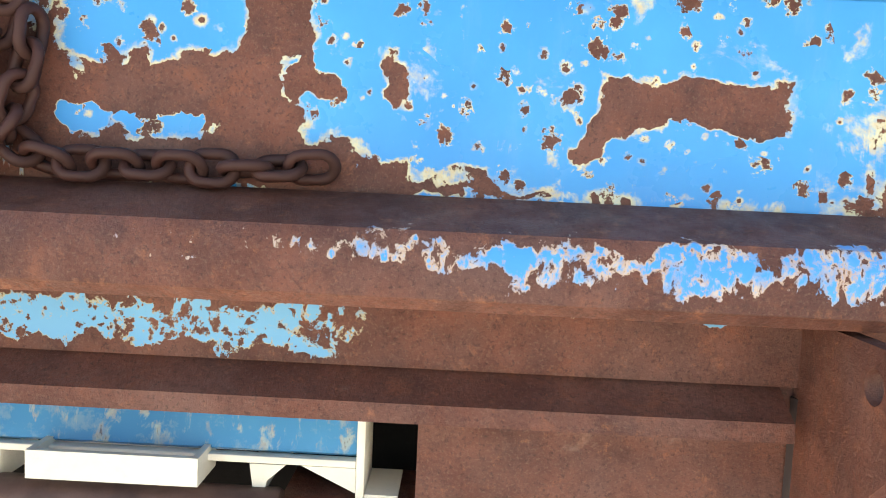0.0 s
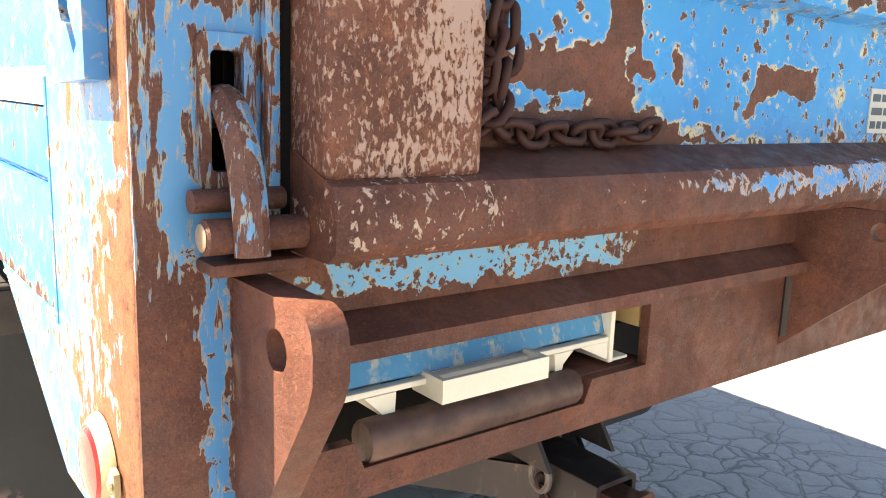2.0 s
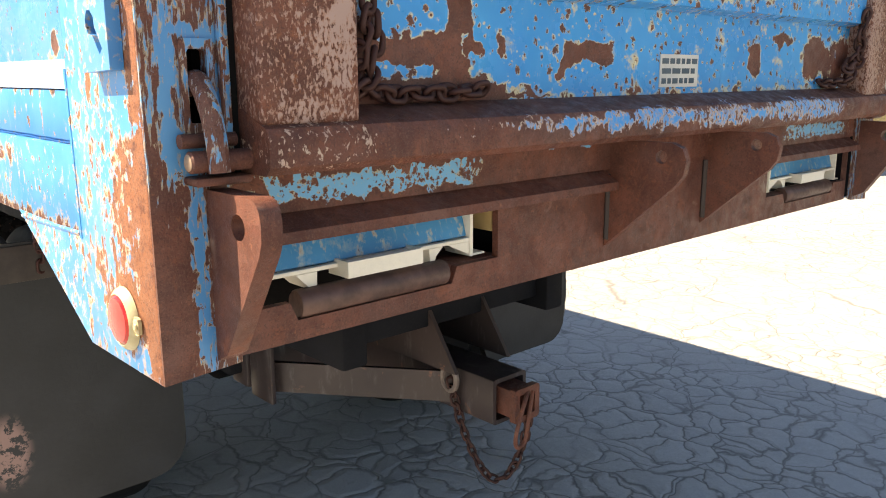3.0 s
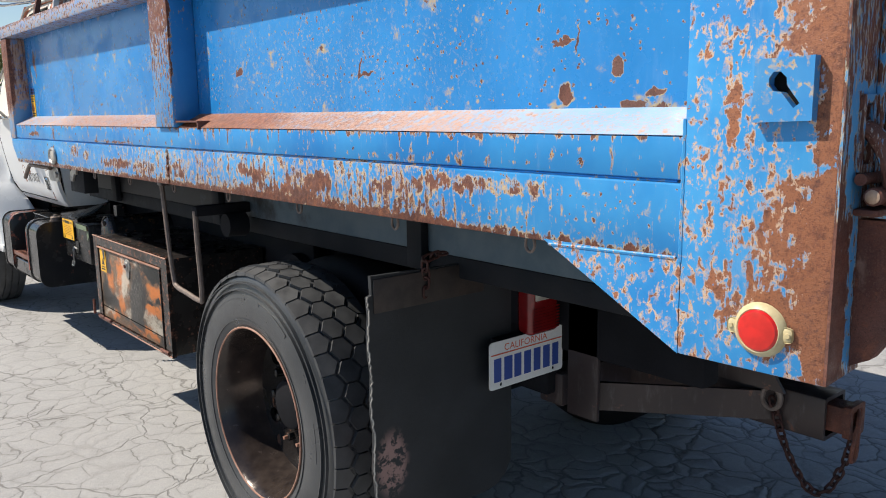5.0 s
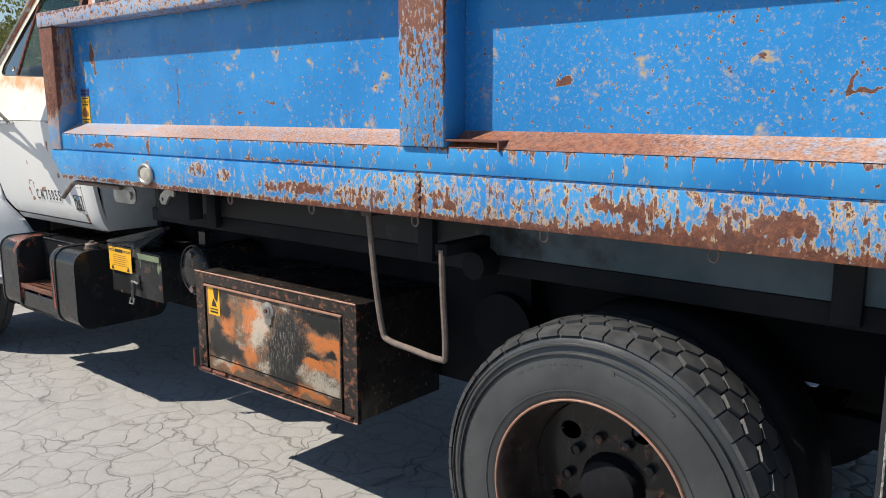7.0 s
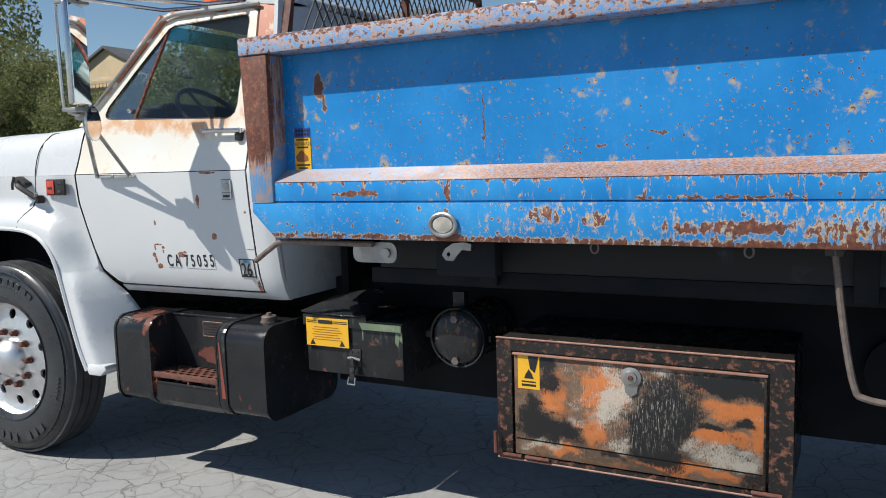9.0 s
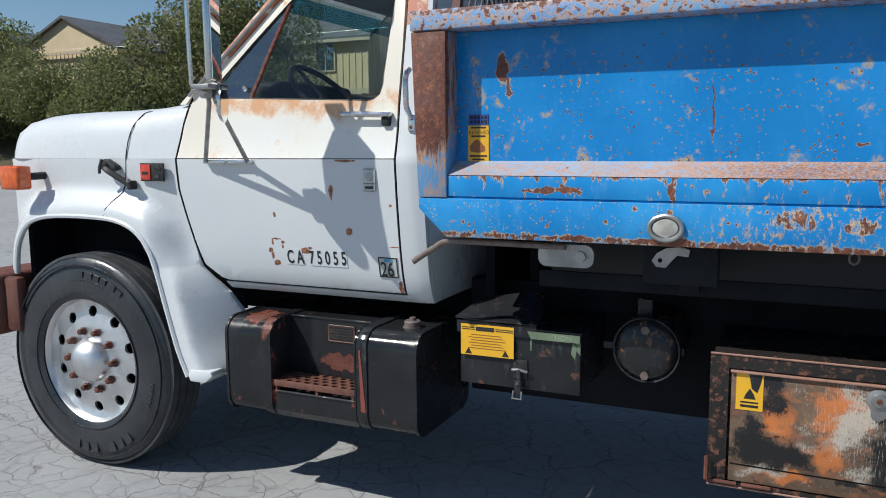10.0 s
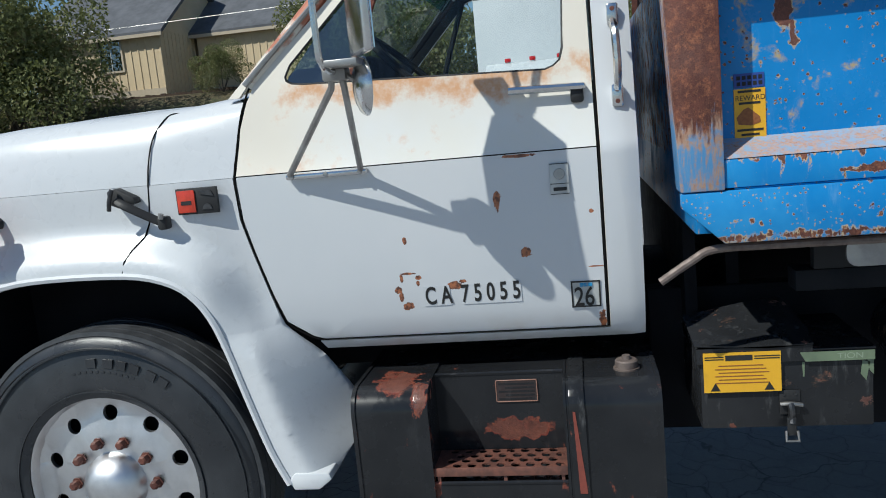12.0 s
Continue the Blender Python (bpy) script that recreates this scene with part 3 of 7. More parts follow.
# toolbox door: burnt black, orange rust and bare grey metal
g = Nodes("burnt_toolbox_paint", 0.55)
sway = g.t.nodes.new("ShaderNodeTexNoise")
sway.inputs["Scale"].default_value, sway.inputs["Detail"].default_value = 9, 6
g.put(sway.inputs["Vector"], g.p)
wv = g.vmath("ADD", g.p, g.vmath("MULTIPLY", g.vmath("SUBTRACT", sway.outputs["Color"], (0.5, 0.5, 0.5)), (0.0, 0.22, 0.16)))
def heat(spots, noise_scale, mix=0.9):
    """Sum of soft smoky spots (y, z, half width, half height, weight), broken up by noise."""
    q = g.math("MULTIPLY", g.math("SUBTRACT", g.noise(1.0, 7, 0.62, g.scaled(noise_scale), 0.4), 0.5), 1.6 * mix)
    for y, z, ry, rz, w in spots:
        q = g.math("MULTIPLY_ADD", g.blob((0.12, y, z), (1, ry, rz), 0.75, wv), w, q)
    return q


grain = g.math("SUBTRACT", g.noise(1.0, 6, 0.78, g.scaled((150, 190, 100))), 0.5)
orange = heat(((3.64, 0.66, 0.05, 0.07, 0.6), (3.47, 0.69, 0.08, 0.09, 0.7), (3.50, 0.54, 0.05, 0.05, 0.6), (3.03, 0.66, 0.13, 0.035, 0.7), (3.09, 0.56, 0.08, 0.03, 0.75), (3.62, 0.455, 0.09, 0.018, 0.6), (3.17, 0.452, 0.16, 0.018, 0.8), (3.18, 0.74, 0.05, 0.04, 0.5), (2.97, 0.60, 0.02, 0.07, 0.6)), (9, 9, 15))
pale = heat(((3.40, 0.70, 0.05, 0.10, 0.5), (3.26, 0.76, 0.04, 0.04, 0.5), (3.70, 0.465, 0.07, 0.02, 0.55), (3.36, 0.50, 0.08, 0.03, 0.45), (3.12, 0.51, 0.14, 0.03, 0.45), (3.56, 0.57, 0.03, 0.08, 0.4), (3.45, 0.62, 0.05, 0.05, 0.4), (2.99, 0.50, 0.04, 0.05, 0.4)), (12, 12, 20))
black = heat(((3.66, 0.735, 0.035, 0.06, 0.6), (3.70, 0.60, 0.05, 0.03, 0.45), (3.69, 0.53, 0.10, 0.045, 0.8), (3.57, 0.51, 0.04, 0.04, 0.4), (3.25, 0.60, 0.085, 0.12, 0.85), (3.32, 0.52, 0.05, 0.05, 0.5), (3.06, 0.755, 0.13, 0.035, 0.9), (3.01, 0.62, 0.025, 0.02, 0.75), (3.11, 0.595, 0.03, 0.012, 0.7), (2.98, 0.44, 0.05, 0.03, 0.5), (3.42, 0.455, 0.05, 0.02, 0.5)), (8, 8, 14))
c = g.mix(g.ramp(g.noise(5, 6, 0.65), 0.35, 0.65), (0.085, 0.058, 0.042), (0.19, 0.125, 0.082))
c = g.mix(g.ramp(g.math("MULTIPLY_ADD", grain, 0.9, orange), 0.20, 0.58), c, (0.48, 0.155, 0.045))
c = g.mix(g.ramp(g.noise(1.0, 6, 0.7, g.scaled((14, 14, 34))), 0.46, 0.66, 0.0, 0.6), c, (0.30, 0.115, 0.05))
c = g.mix(g.ramp(g.math("MULTIPLY_ADD", grain, 2.2, pale), 0.14, 0.62, 0.0, 0.9), c, (0.44, 0.40, 0.34))
c = g.mix(g.ramp(g.math("MULTIPLY_ADD", grain, 1.5, black), 0.08, 0.48), c, (0.016, 0.016, 0.017))
scr = g.noise(1.0, 5, 0.75, g.scaled((60, 210, 26)), 0.6)
c = g.mix(g.math("MULTIPLY", g.ramp(scr, 0.53, 0.66, 0, 0.85), g.blob((0.12, 3.36, 0.66), (1, 0.16, 0.14), 0.6)), c, (0.50, 0.47, 0.43))
c = g.mix(g.ramp(g.noise(150, 4, 0.75), 0.58, 0.72, 0, 0.55), c, (0.05, 0.034, 0.026))
g.bump(g.noise(120, 5, 0.7), 0.0008)
g.b.inputs["Specular IOR Level"].default_value = 0.3
M["toolbox_door"] = g.done(c, g.ramp(black, 0.0, 0.5, 0.55, 0.30))
M["toolbox"] = worn("rusty_black_toolbox_paint", (0.014, 0.013, 0.013), (0.026, 0.022, 0.021), -0.13, scale=(34, 34, 40), halo=(0.13, 0.060, 0.044), halo_width=0.12, edge=0.12, dots=((70, 0.3, 0.15),), gloss=0.22, chalk=0.05, along=[(0, 0.134, 0.16, -0.12)])

# cracked asphalt
g = Nodes("cracked_asphalt", 0.9)
big = g.noise(0.35, 5, 0.6)
w = g.t.nodes.new("ShaderNodeTexNoise")
w.inputs["Scale"].default_value, w.inputs["Detail"].default_value = 5, 4
g.put(w.inputs["Vector"], g.p)
wv = g.vmath("ADD", g.scaled((1, 1, 0)), g.vmath("MULTIPLY", g.vmath("SUBTRACT", w.outputs["Color"], (0.5, 0.5, 0.5)), (0.22, 0.22, 0.0)))
cr = g.voronoi(7.0, "DISTANCE_TO_EDGE", wv)
cr2 = g.voronoi(1.9, "DISTANCE_TO_EDGE", wv)
zone = g.ramp(g.noise(0.45, 3), 0.40, 0.58)
crack = g.math("MULTIPLY", g.ramp(cr, 0.0, 0.020, 1.0, 0.0), g.math("MULTIPLY_ADD", zone, 0.55, 0.45))
crack = g.math("MULTIPLY", crack, g.ramp(g.noise(3.6, 4, 0.6), 0.36, 0.62, 0.12, 1.0))
gator = g.math("MULTIPLY", g.blob((2.0, 0.6, 0), (1.5, 1.5, 9), 0.7), g.ramp(g.noise(1.4, 3), 0.36, 0.52))
crack = g.math("MAXIMUM", crack, g.math("MULTIPLY", gator, g.ramp(cr, 0.0, 0.05, 1.0, 0.0)))
crack = g.math("MAXIMUM", crack, g.math("MULTIPLY", g.ramp(cr2, 0.0, 0.012, 1.0, 0.0), 0.8))
col = g.mix(g.ramp(big, 0.3, 0.7), (0.29, 0.291, 0.297), (0.345, 0.347, 0.352))
col = g.mix(g.ramp(g.noise(90, 4, 0.7), 0.4, 0.75, 0, 0.5), col, (0.385, 0.387, 0.39))
col = g.mix(g.ramp(g.noise(300, 2, 0.6), 0.55, 0.8, 0, 0.5), col, (0.07, 0.07, 0.072))
col = g.mix(g.ramp(g.noise(1.3, 5, 0.65), 0.52, 0.78, 0, 0.45), col, (0.18, 0.181, 0.186))
col = g.mix(g.ramp(g.noise(28, 5, 0.7), 0.48, 0.7, 0, 0.35), col, (0.40, 0.40, 0.402))
pillow = g.ramp(cr, 0.0, 0.22)
g.bump(g.math("ADD", g.math("ADD", g.math("MULTIPLY", crack, -0.5), g.math("MULTIPLY", pillow, g.math("MULTIPLY_ADD", gator, 1.6, 0.18))), g.math("MULTIPLY", g.noise(140, 4, 0.7), 0.35)), 0.007, 0.8)
col = g.mix(g.ramp(cr, 0.0, 0.10, 0.16, 0.0), col, (0.12, 0.117, 0.113))
M["asphalt"] = g.done(g.mix(g.math("MULTIPLY", crack, 0.68), col, (0.07, 0.067, 0.064)), 0.88)
g = Nodes("dry_grass_bank", 0.95)
col = g.mix(g.ramp(g.noise(0.6, 6, 0.65), 0.35, 0.65), (0.11, 0.085, 0.045), (0.055, 0.065, 0.025))
g.bump(g.noise(6, 8, 0.7), 0.15)
M["bank"] = g.done(g.mix(g.ramp(g.noise(9, 5, 0.7), 0.45, 0.7), col, (0.17, 0.13, 0.075)), 0.95)


def leaf_material(name, a, b, c2):
    q = Nodes(name, 0.6)
    isl = q.t.nodes.new("ShaderNodeNewGeometry").outputs["Random Per Island"]
    col2 = q.mix(isl, a, b)
    col2 = q.mix(q.ramp(q.noise(0.9, 3), 0.5, 0.7), col2, c2)
    q.b.inputs["Specular IOR Level"].default_value = 0.15
    q.b.inputs["Roughness"].default_value = 0.7
    q.put(q.b.inputs["Base Color"], col2)
    t = q.t
    tr, mx = t.nodes.new("ShaderNodeBsdfTranslucent"), t.nodes.new("ShaderNodeMixShader")
    q.put(tr.inputs[0], q.mix(0.35, col2, (0.20, 0.24, 0.05)))
    mx.inputs[0].default_value = 0.35
    t.links.new(q.b.outputs[0], mx.inputs[1])
    t.links.new(tr.outputs[0], mx.inputs[2])
    t.links.new(mx.outputs[0], t.nodes["Material Output"].inputs[0])
    return q.m


M["leaf_dark"] = leaf_material("dark_evergreen_leaves", (0.115, 0.135, 0.06), (0.26, 0.28, 0.13), (0.26, 0.24, 0.14))
M["leaf_olive"] = leaf_material("olive_shrub_leaves", (0.12, 0.14, 0.055), (0.25, 0.26, 0.12), (0.28, 0.22, 0.14))
M["bark"] = plain("grey_brown_bark", (0.10, 0.075, 0.055), (0.06, 0.045, 0.035), 0.9, scale=20)
M["siding"] = plain("tan_painted_siding", (0.66, 0.53, 0.34), (0.60, 0.48, 0.31), 0.8, scale=1.0, fine=12)
M["roof"] = plain("grey_asphalt_shingle", (0.12, 0.125, 0.14), (0.085, 0.09, 0.10), 0.9, scale=1.5, fine=9)
M["trim"] = plain("pale_beige_trim", (0.52, 0.44, 0.33), (0.46, 0.39, 0.29), 0.7)
M["fence"] = plain("dark_stained_fence_board", (0.045, 0.03, 0.022), (0.07, 0.045, 0.03), 0.9)


# ---- building helpers ----
CX, WIDE = 1.13, 2.26          # centre line and width of the truck


def ground_z(y):
    return -0.05 + (y - 1.875) * 0.0126


def quick(me, angle=35):
    me.polygons.foreach_set("use_smooth", [True] * len(me.polygons))
    me.set_sharp_from_angle(angle=radians(angle))


def part(name, bm, material, parent, label="", angle=35):
    """Links a bmesh as one mesh object under a thing or part."""
    bmesh.ops.recalc_face_normals(bm, faces=bm.faces[:])
    me = bpy.data.meshes.new(name)
    bm.to_mesh(me)
    bm.free()
    me.materials.append(M[material])
    quick(me, angle)
    ob = new(name, me)
    ob.parent = parent
    return tagged(ob, label=label)


def thing(name, label, category, group="", at=(0, 0, 0)):
    ob = new(name)
    ob.location = at
    ob.empty_display_size = 0.2
    return tagged(ob, label, category, group)


def B():
    return bmesh.new()


def box(bm, x0, x1, y0, y1, z0, z1, bev=0.0, seg=2):
    vs = [bm.verts.new((x, y, z)) for x in (x0, x1) for y in (y0, y1) for z in (z0, z1)]
    fs = [bm.faces.new([vs[i] for i in q]) for q in ((0, 1, 3, 2), (4, 6, 7, 5), (0, 4, 5, 1), (2, 3, 7, 6), (0, 2, 6, 4), (1, 5, 7, 3))]
    if bev:
        es = list({e for f in fs for e in f.edges})
        bmesh.ops.bevel(bm, geom=es, offset=bev, segments=seg, affect="EDGES", profile=0.5)
    return bm


def lift(axis, p, a):
    return {"x": (a, p[0], p[1]), "y": (p[0], a, p[1]), "z": (p[0], p[1], a)}[axis]


def prism(bm, pts, axis, a, b, bev=0.0):
    lo = [bm.verts.new(lift(axis, p, a)) for p in pts]
    hi = [bm.verts.new(lift(axis, p, b)) for p in pts]
    fs = [bm.faces.new(lo[::-1]), bm.faces.new(hi)]
    n = len(pts)
    fs += [bm.faces.new((lo[i], lo[(i + 1) % n], hi[(i + 1) % n], hi[i])) for i in range(n)]
    if bev:
        bmesh.ops.bevel(bm, geom=list({e for f in fs for e in f.edges}), offset=bev, segments=2, affect="EDGES", profile=0.5)
    return bm


def fill(bm, outer, holes, axis, a):
    """Flat sheet with holes; returns its faces."""
    es = []
    for loop in (outer, *holes):
        vs = [bm.verts.new(lift(axis, p, a)) for p in loop]
        es += [bm.edges.new((vs[i], vs[(i + 1) % len(vs)])) for i in range(len(vs))]
    r = bmesh.ops.triangle_fill(bm, use_beauty=True, use_dissolve=False, edges=es)
    return [f for f in r["geom"] if isinstance(f, bmesh.types.BMFace)]


def holed(bm, outer, holes, axis, a, b):
    fs = fill(bm, outer, holes, axis, a)
    r = bmesh.ops.extrude_face_region(bm, geom=fs, use_keep_orig=True)
    vs = [v for v in r["geom"] if isinstance(v, bmesh.types.BMVert)]
    bmesh.ops.translate(bm, verts=vs, vec=lift(axis, (0, 0), b - a))
    return bm


def circle(cx, cy, r, n=16, ry=None):
    return [(cx + r * math.cos(2 * math.pi * i / n), cy + (ry or r) * math.sin(2 * math.pi * i / n)) for i in range(n)]


def rrect(x0, x1, y0, y1, r, n=4):
    out = []
    for cx, cy, a0 in ((x1 - r, y1 - r, 0), (x0 + r, y1 - r, 90), (x0 + r, y0 + r, 180), (x1 - r, y0 + r, 270)):
        out += [(cx + r * math.cos(radians(a0 + 90 * i / n)), cy + r * math.sin(radians(a0 + 90 * i / n))) for i in range(n + 1)]
    return out


def tube(bm, pts, r, n=10, closed=False, flat=1.0):
    """A round bar along a line of points."""
    pts = [Vector(p) for p in pts]
    rings, up = [], None
    m = len(pts)
    for i, p in enumerate(pts):
        a, b = pts[(i - 1) % m if closed else max(i - 1, 0)], pts[(i + 1) % m if closed else min(i + 1, m - 1)]
        t = (b - a).normalized()
        if up is None:
            up = t.orthogonal().normalized()
        up = (up - t * up.dot(t)).normalized()
        s = t.cross(up)
        rings.append([bm.verts.new(p + r * (math.cos(2 * math.pi * k / n) * up + flat * math.sin(2 * math.pi * k / n) * s)) for k in range(n)])
    for i in range(m if closed else m - 1):
        u, v = rings[i], rings[(i + 1) % m]
        for k in range(n):
            bm.faces.new((u[k], u[(k + 1) % n], v[(k + 1) % n], v[k]))
    if not closed:
        bm.faces.new(rings[0][::-1])
        bm.faces.new(rings[-1])
    return bm


def smooth_path(pts, steps=6):
    """Points along a smooth line through pts."""
    q = [Vector(p) for p in pts]
    q = [q[0]] + q + [q[-1]]
    out = []
    for i in range(1, len(q) - 2):
        for k in range(steps):
            t = k / steps
            a, b, c, d = q[i - 1:i + 3]
            out.append(0.5 * ((2 * b) + (c - a) * t + (2 * a - 5 * b + 4 * c - d) * t * t + (3 * b - a - 3 * c + d) * t ** 3))
    return out + [q[-2]]


def lathe(bm, prof, y, z, n=48, x=0.0, cap=True):
    """Turns a profile of (offset along x, radius) round the x axis through (y, z)."""
    rings = []
    for o, r in prof:
        if r < 1e-5:
            rings.append([bm.verts.new((x + o, y, z))])
        else:
            rings.append([bm.verts.new((x + o, y + r * math.cos(2 * math.pi * k / n), z + r * math.sin(2 * math.pi * k / n))) for k in range(n)])
    for u, v in zip(rings, rings[1:]):
        for k in range(n):
            q = (k + 1) % n
            if len(u) == 1 and len(v) == 1:
                continue
            if len(u) == 1:
                bm.faces.new((u[0], v[q], v[k]))
            elif len(v) == 1:
                bm.faces.new((u[k], u[q], v[0]))
            else:
                bm.faces.new((u[k], u[q], v[q], v[k]))
    return bm


def mirrored(bm):
    for v in bm.verts:
        v.co.x = 2 * CX - v.co.x
    return bm


def sides(build):
    """build(bm) gives the left piece; yields the left and the right one."""
    yield build(B())
    yield mirrored(build(B()))


def bar(bm, x0, x1, y0, y1, z0, z1):
    return box(bm, x0, x1, y0, y1, z0, z1)


def words(name, body, size, m, material, parent, squeeze=1.0, bold=0.0):
    """Lettering in the built-in font; m sets it with x along the line and y up."""
    cu = bpy.data.curves.new(name, "FONT")
    cu.body, cu.size, cu.offset = body, size, bold
    ob = bpy.data.objects.new(name, cu)
    scene.collection.objects.link(ob)
    me = bpy.data.meshes.new_from_object(ob.evaluated_get(bpy.context.evaluated_depsgraph_get()))
    bpy.data.objects.remove(ob)
    me.name = name
    me.transform(m @ Matrix.Diagonal((squeeze, 1, 1, 1)))
    me.materials.clear()
    me.materials.append(M[material])
    ob = new(name, me)
    ob.parent = parent
    return ob


def on_side(x, y, z):
    """Lettering on a left-hand side: the line runs towards the tail."""
    return Matrix(((0, 0, -1, x), (-1, 0, 0, y), (0, 1, 0, z), (0, 0, 0, 1)))


def on_rear(x, y, z):
    return Matrix(((1, 0, 0, x), (0, 0, -1, y), (0, 1, 0, z), (0, 0, 0, 1)))


# ---- ground ----
bm = B()
xs = [-900, -120, -40, -12, -4, 0, 4, 8, 12, 15, 16.5, 18, 20, 22, 24, 26, 32, 45, 90, 900]
ys = [-900, -120, -40, -15, -6, 0, 6, 12, 20, 30, 40, 55, 80, 150, 900]


def lie(x, y):
    rise = np.interp(x, [15, 16.5, 24.5, 60, 900], [0, 0.15, 3.3, 4.5, 4.5])
    return ground_z(max(-60, min(y, 60))) + float(rise)


vv = [[bm.verts.new((x, y, lie(x, y))) for y in ys] for x in xs]
for i in range(len(xs) - 1):
    for j in range(len(ys) - 1):
        f = bm.faces.new((vv[i][j], vv[i + 1][j], vv[i + 1][j + 1], vv[i][j + 1]))
        f.material_index = 1 if xs[i] >= 15 else 0
ground = part("ground", bm, "asphalt", None)
ground.data.materials.append(M["bank"])
tagged(ground, "cracked grey asphalt lot with a dry planted bank", "ground", kind="structure")

# ---- the truck ----
truck = thing("dump_truck", "old white cab dump truck with a rusty blue steel bed", "truck")


def chassis():
    rails = part("chassis_rail", box(B(), 0.70, 0.78, 0.62, 7.0, 0.70, 0.93, 0.01), "under", truck)
    part("chassis_rail", mirrored(box(B(), 0.70, 0.78, 0.62, 7.0, 0.70, 0.93, 0.01)), "under", truck)
    for y in (0.66, 1.3, 2.6, 3.9, 5.3):
        part("crossmember", box(B(), 0.78, 1.48, y, y + 0.08, 0.74, 0.90, 0.01), "under", truck)
    for x in (0.30, 2 * CX - 0.34):
        sub = part("bed_rail", box(B(), x, x + 0.04, 0.40, 4.45, 1.050, 1.20, 0.004), "subrail", truck, "dusty blue-grey steel bed rail, painted darker forward for shade")
        part("lower_flange", box(B(), x + 0.005, x + 0.10, 0.40, 4.50, 0.985, 1.0485, 0.006), "flange", sub, "dark steel flange, shade in its colour")
        for y in (0.5, 1.33, 2.68, 3.95):
            part("bracket", box(B(), x - 0.03, x - 0.001, y - 0.035, y + 0.035, 1.0, 1.198, 0.004), "flange", sub)
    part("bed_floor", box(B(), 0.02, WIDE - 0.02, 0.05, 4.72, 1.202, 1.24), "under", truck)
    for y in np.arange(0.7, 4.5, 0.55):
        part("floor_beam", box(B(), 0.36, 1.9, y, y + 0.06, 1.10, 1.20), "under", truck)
    ax = B()
    lathe(ax, [(0.25, 0.0), (0.25, 0.075), (0.85, 0.085), (0.95, 0.19), (1.31, 0.19), (1.41, 0.085), (2.01, 0.075), (2.01, 0.0)], 1.875, 0.454, 24)
    part("rear_axle", ax, "under", truck)
    part("front_axle", box(B(), 0.3, 1.96, 6.60, 6.68, 0.42, 0.53, 0.015), "under", truck)
    for x in (0.66, 1.52):
        part("leaf_spring", box(B(), x, x + 0.08, 1.15, 2.6, 0.55, 0.64, 0.01), "under", truck)
    part("engine", box(B(), 0.85, 1.45, 5.6, 6.9, 0.72, 1.35, 0.05), "under", truck)
    part("gearbox", box(B(), 0.95, 1.35, 4.6, 5.6, 0.66, 0.98, 0.05), "under", truck)
    hoist = B()
    tube(hoist, [(CX, 1.6, 0.98), (CX, 3.4, 0.88)], 0.09, 16)
    part("hoist_cylinder", hoist, "under", truck)
    part("air_tank", lathe(B(), [(0.55, 0), (0.55, 0.13), (0.95, 0.13), (0.95, 0)], 2.55, 0.72, 20), "under", truck)
    # Two thin near-black sheets, added to keep the view under the bed dark.
    part("cross_shade_panel", box(B(), 0.62, 2.2, 4.60, 4.64, 0.62, 1.198), "under", truck)
    part("inner_shade_panel", box(B(), 0.60, 0.64, 2.45, 4.9, 0.45, 0.95, 0.01), "under", truck)


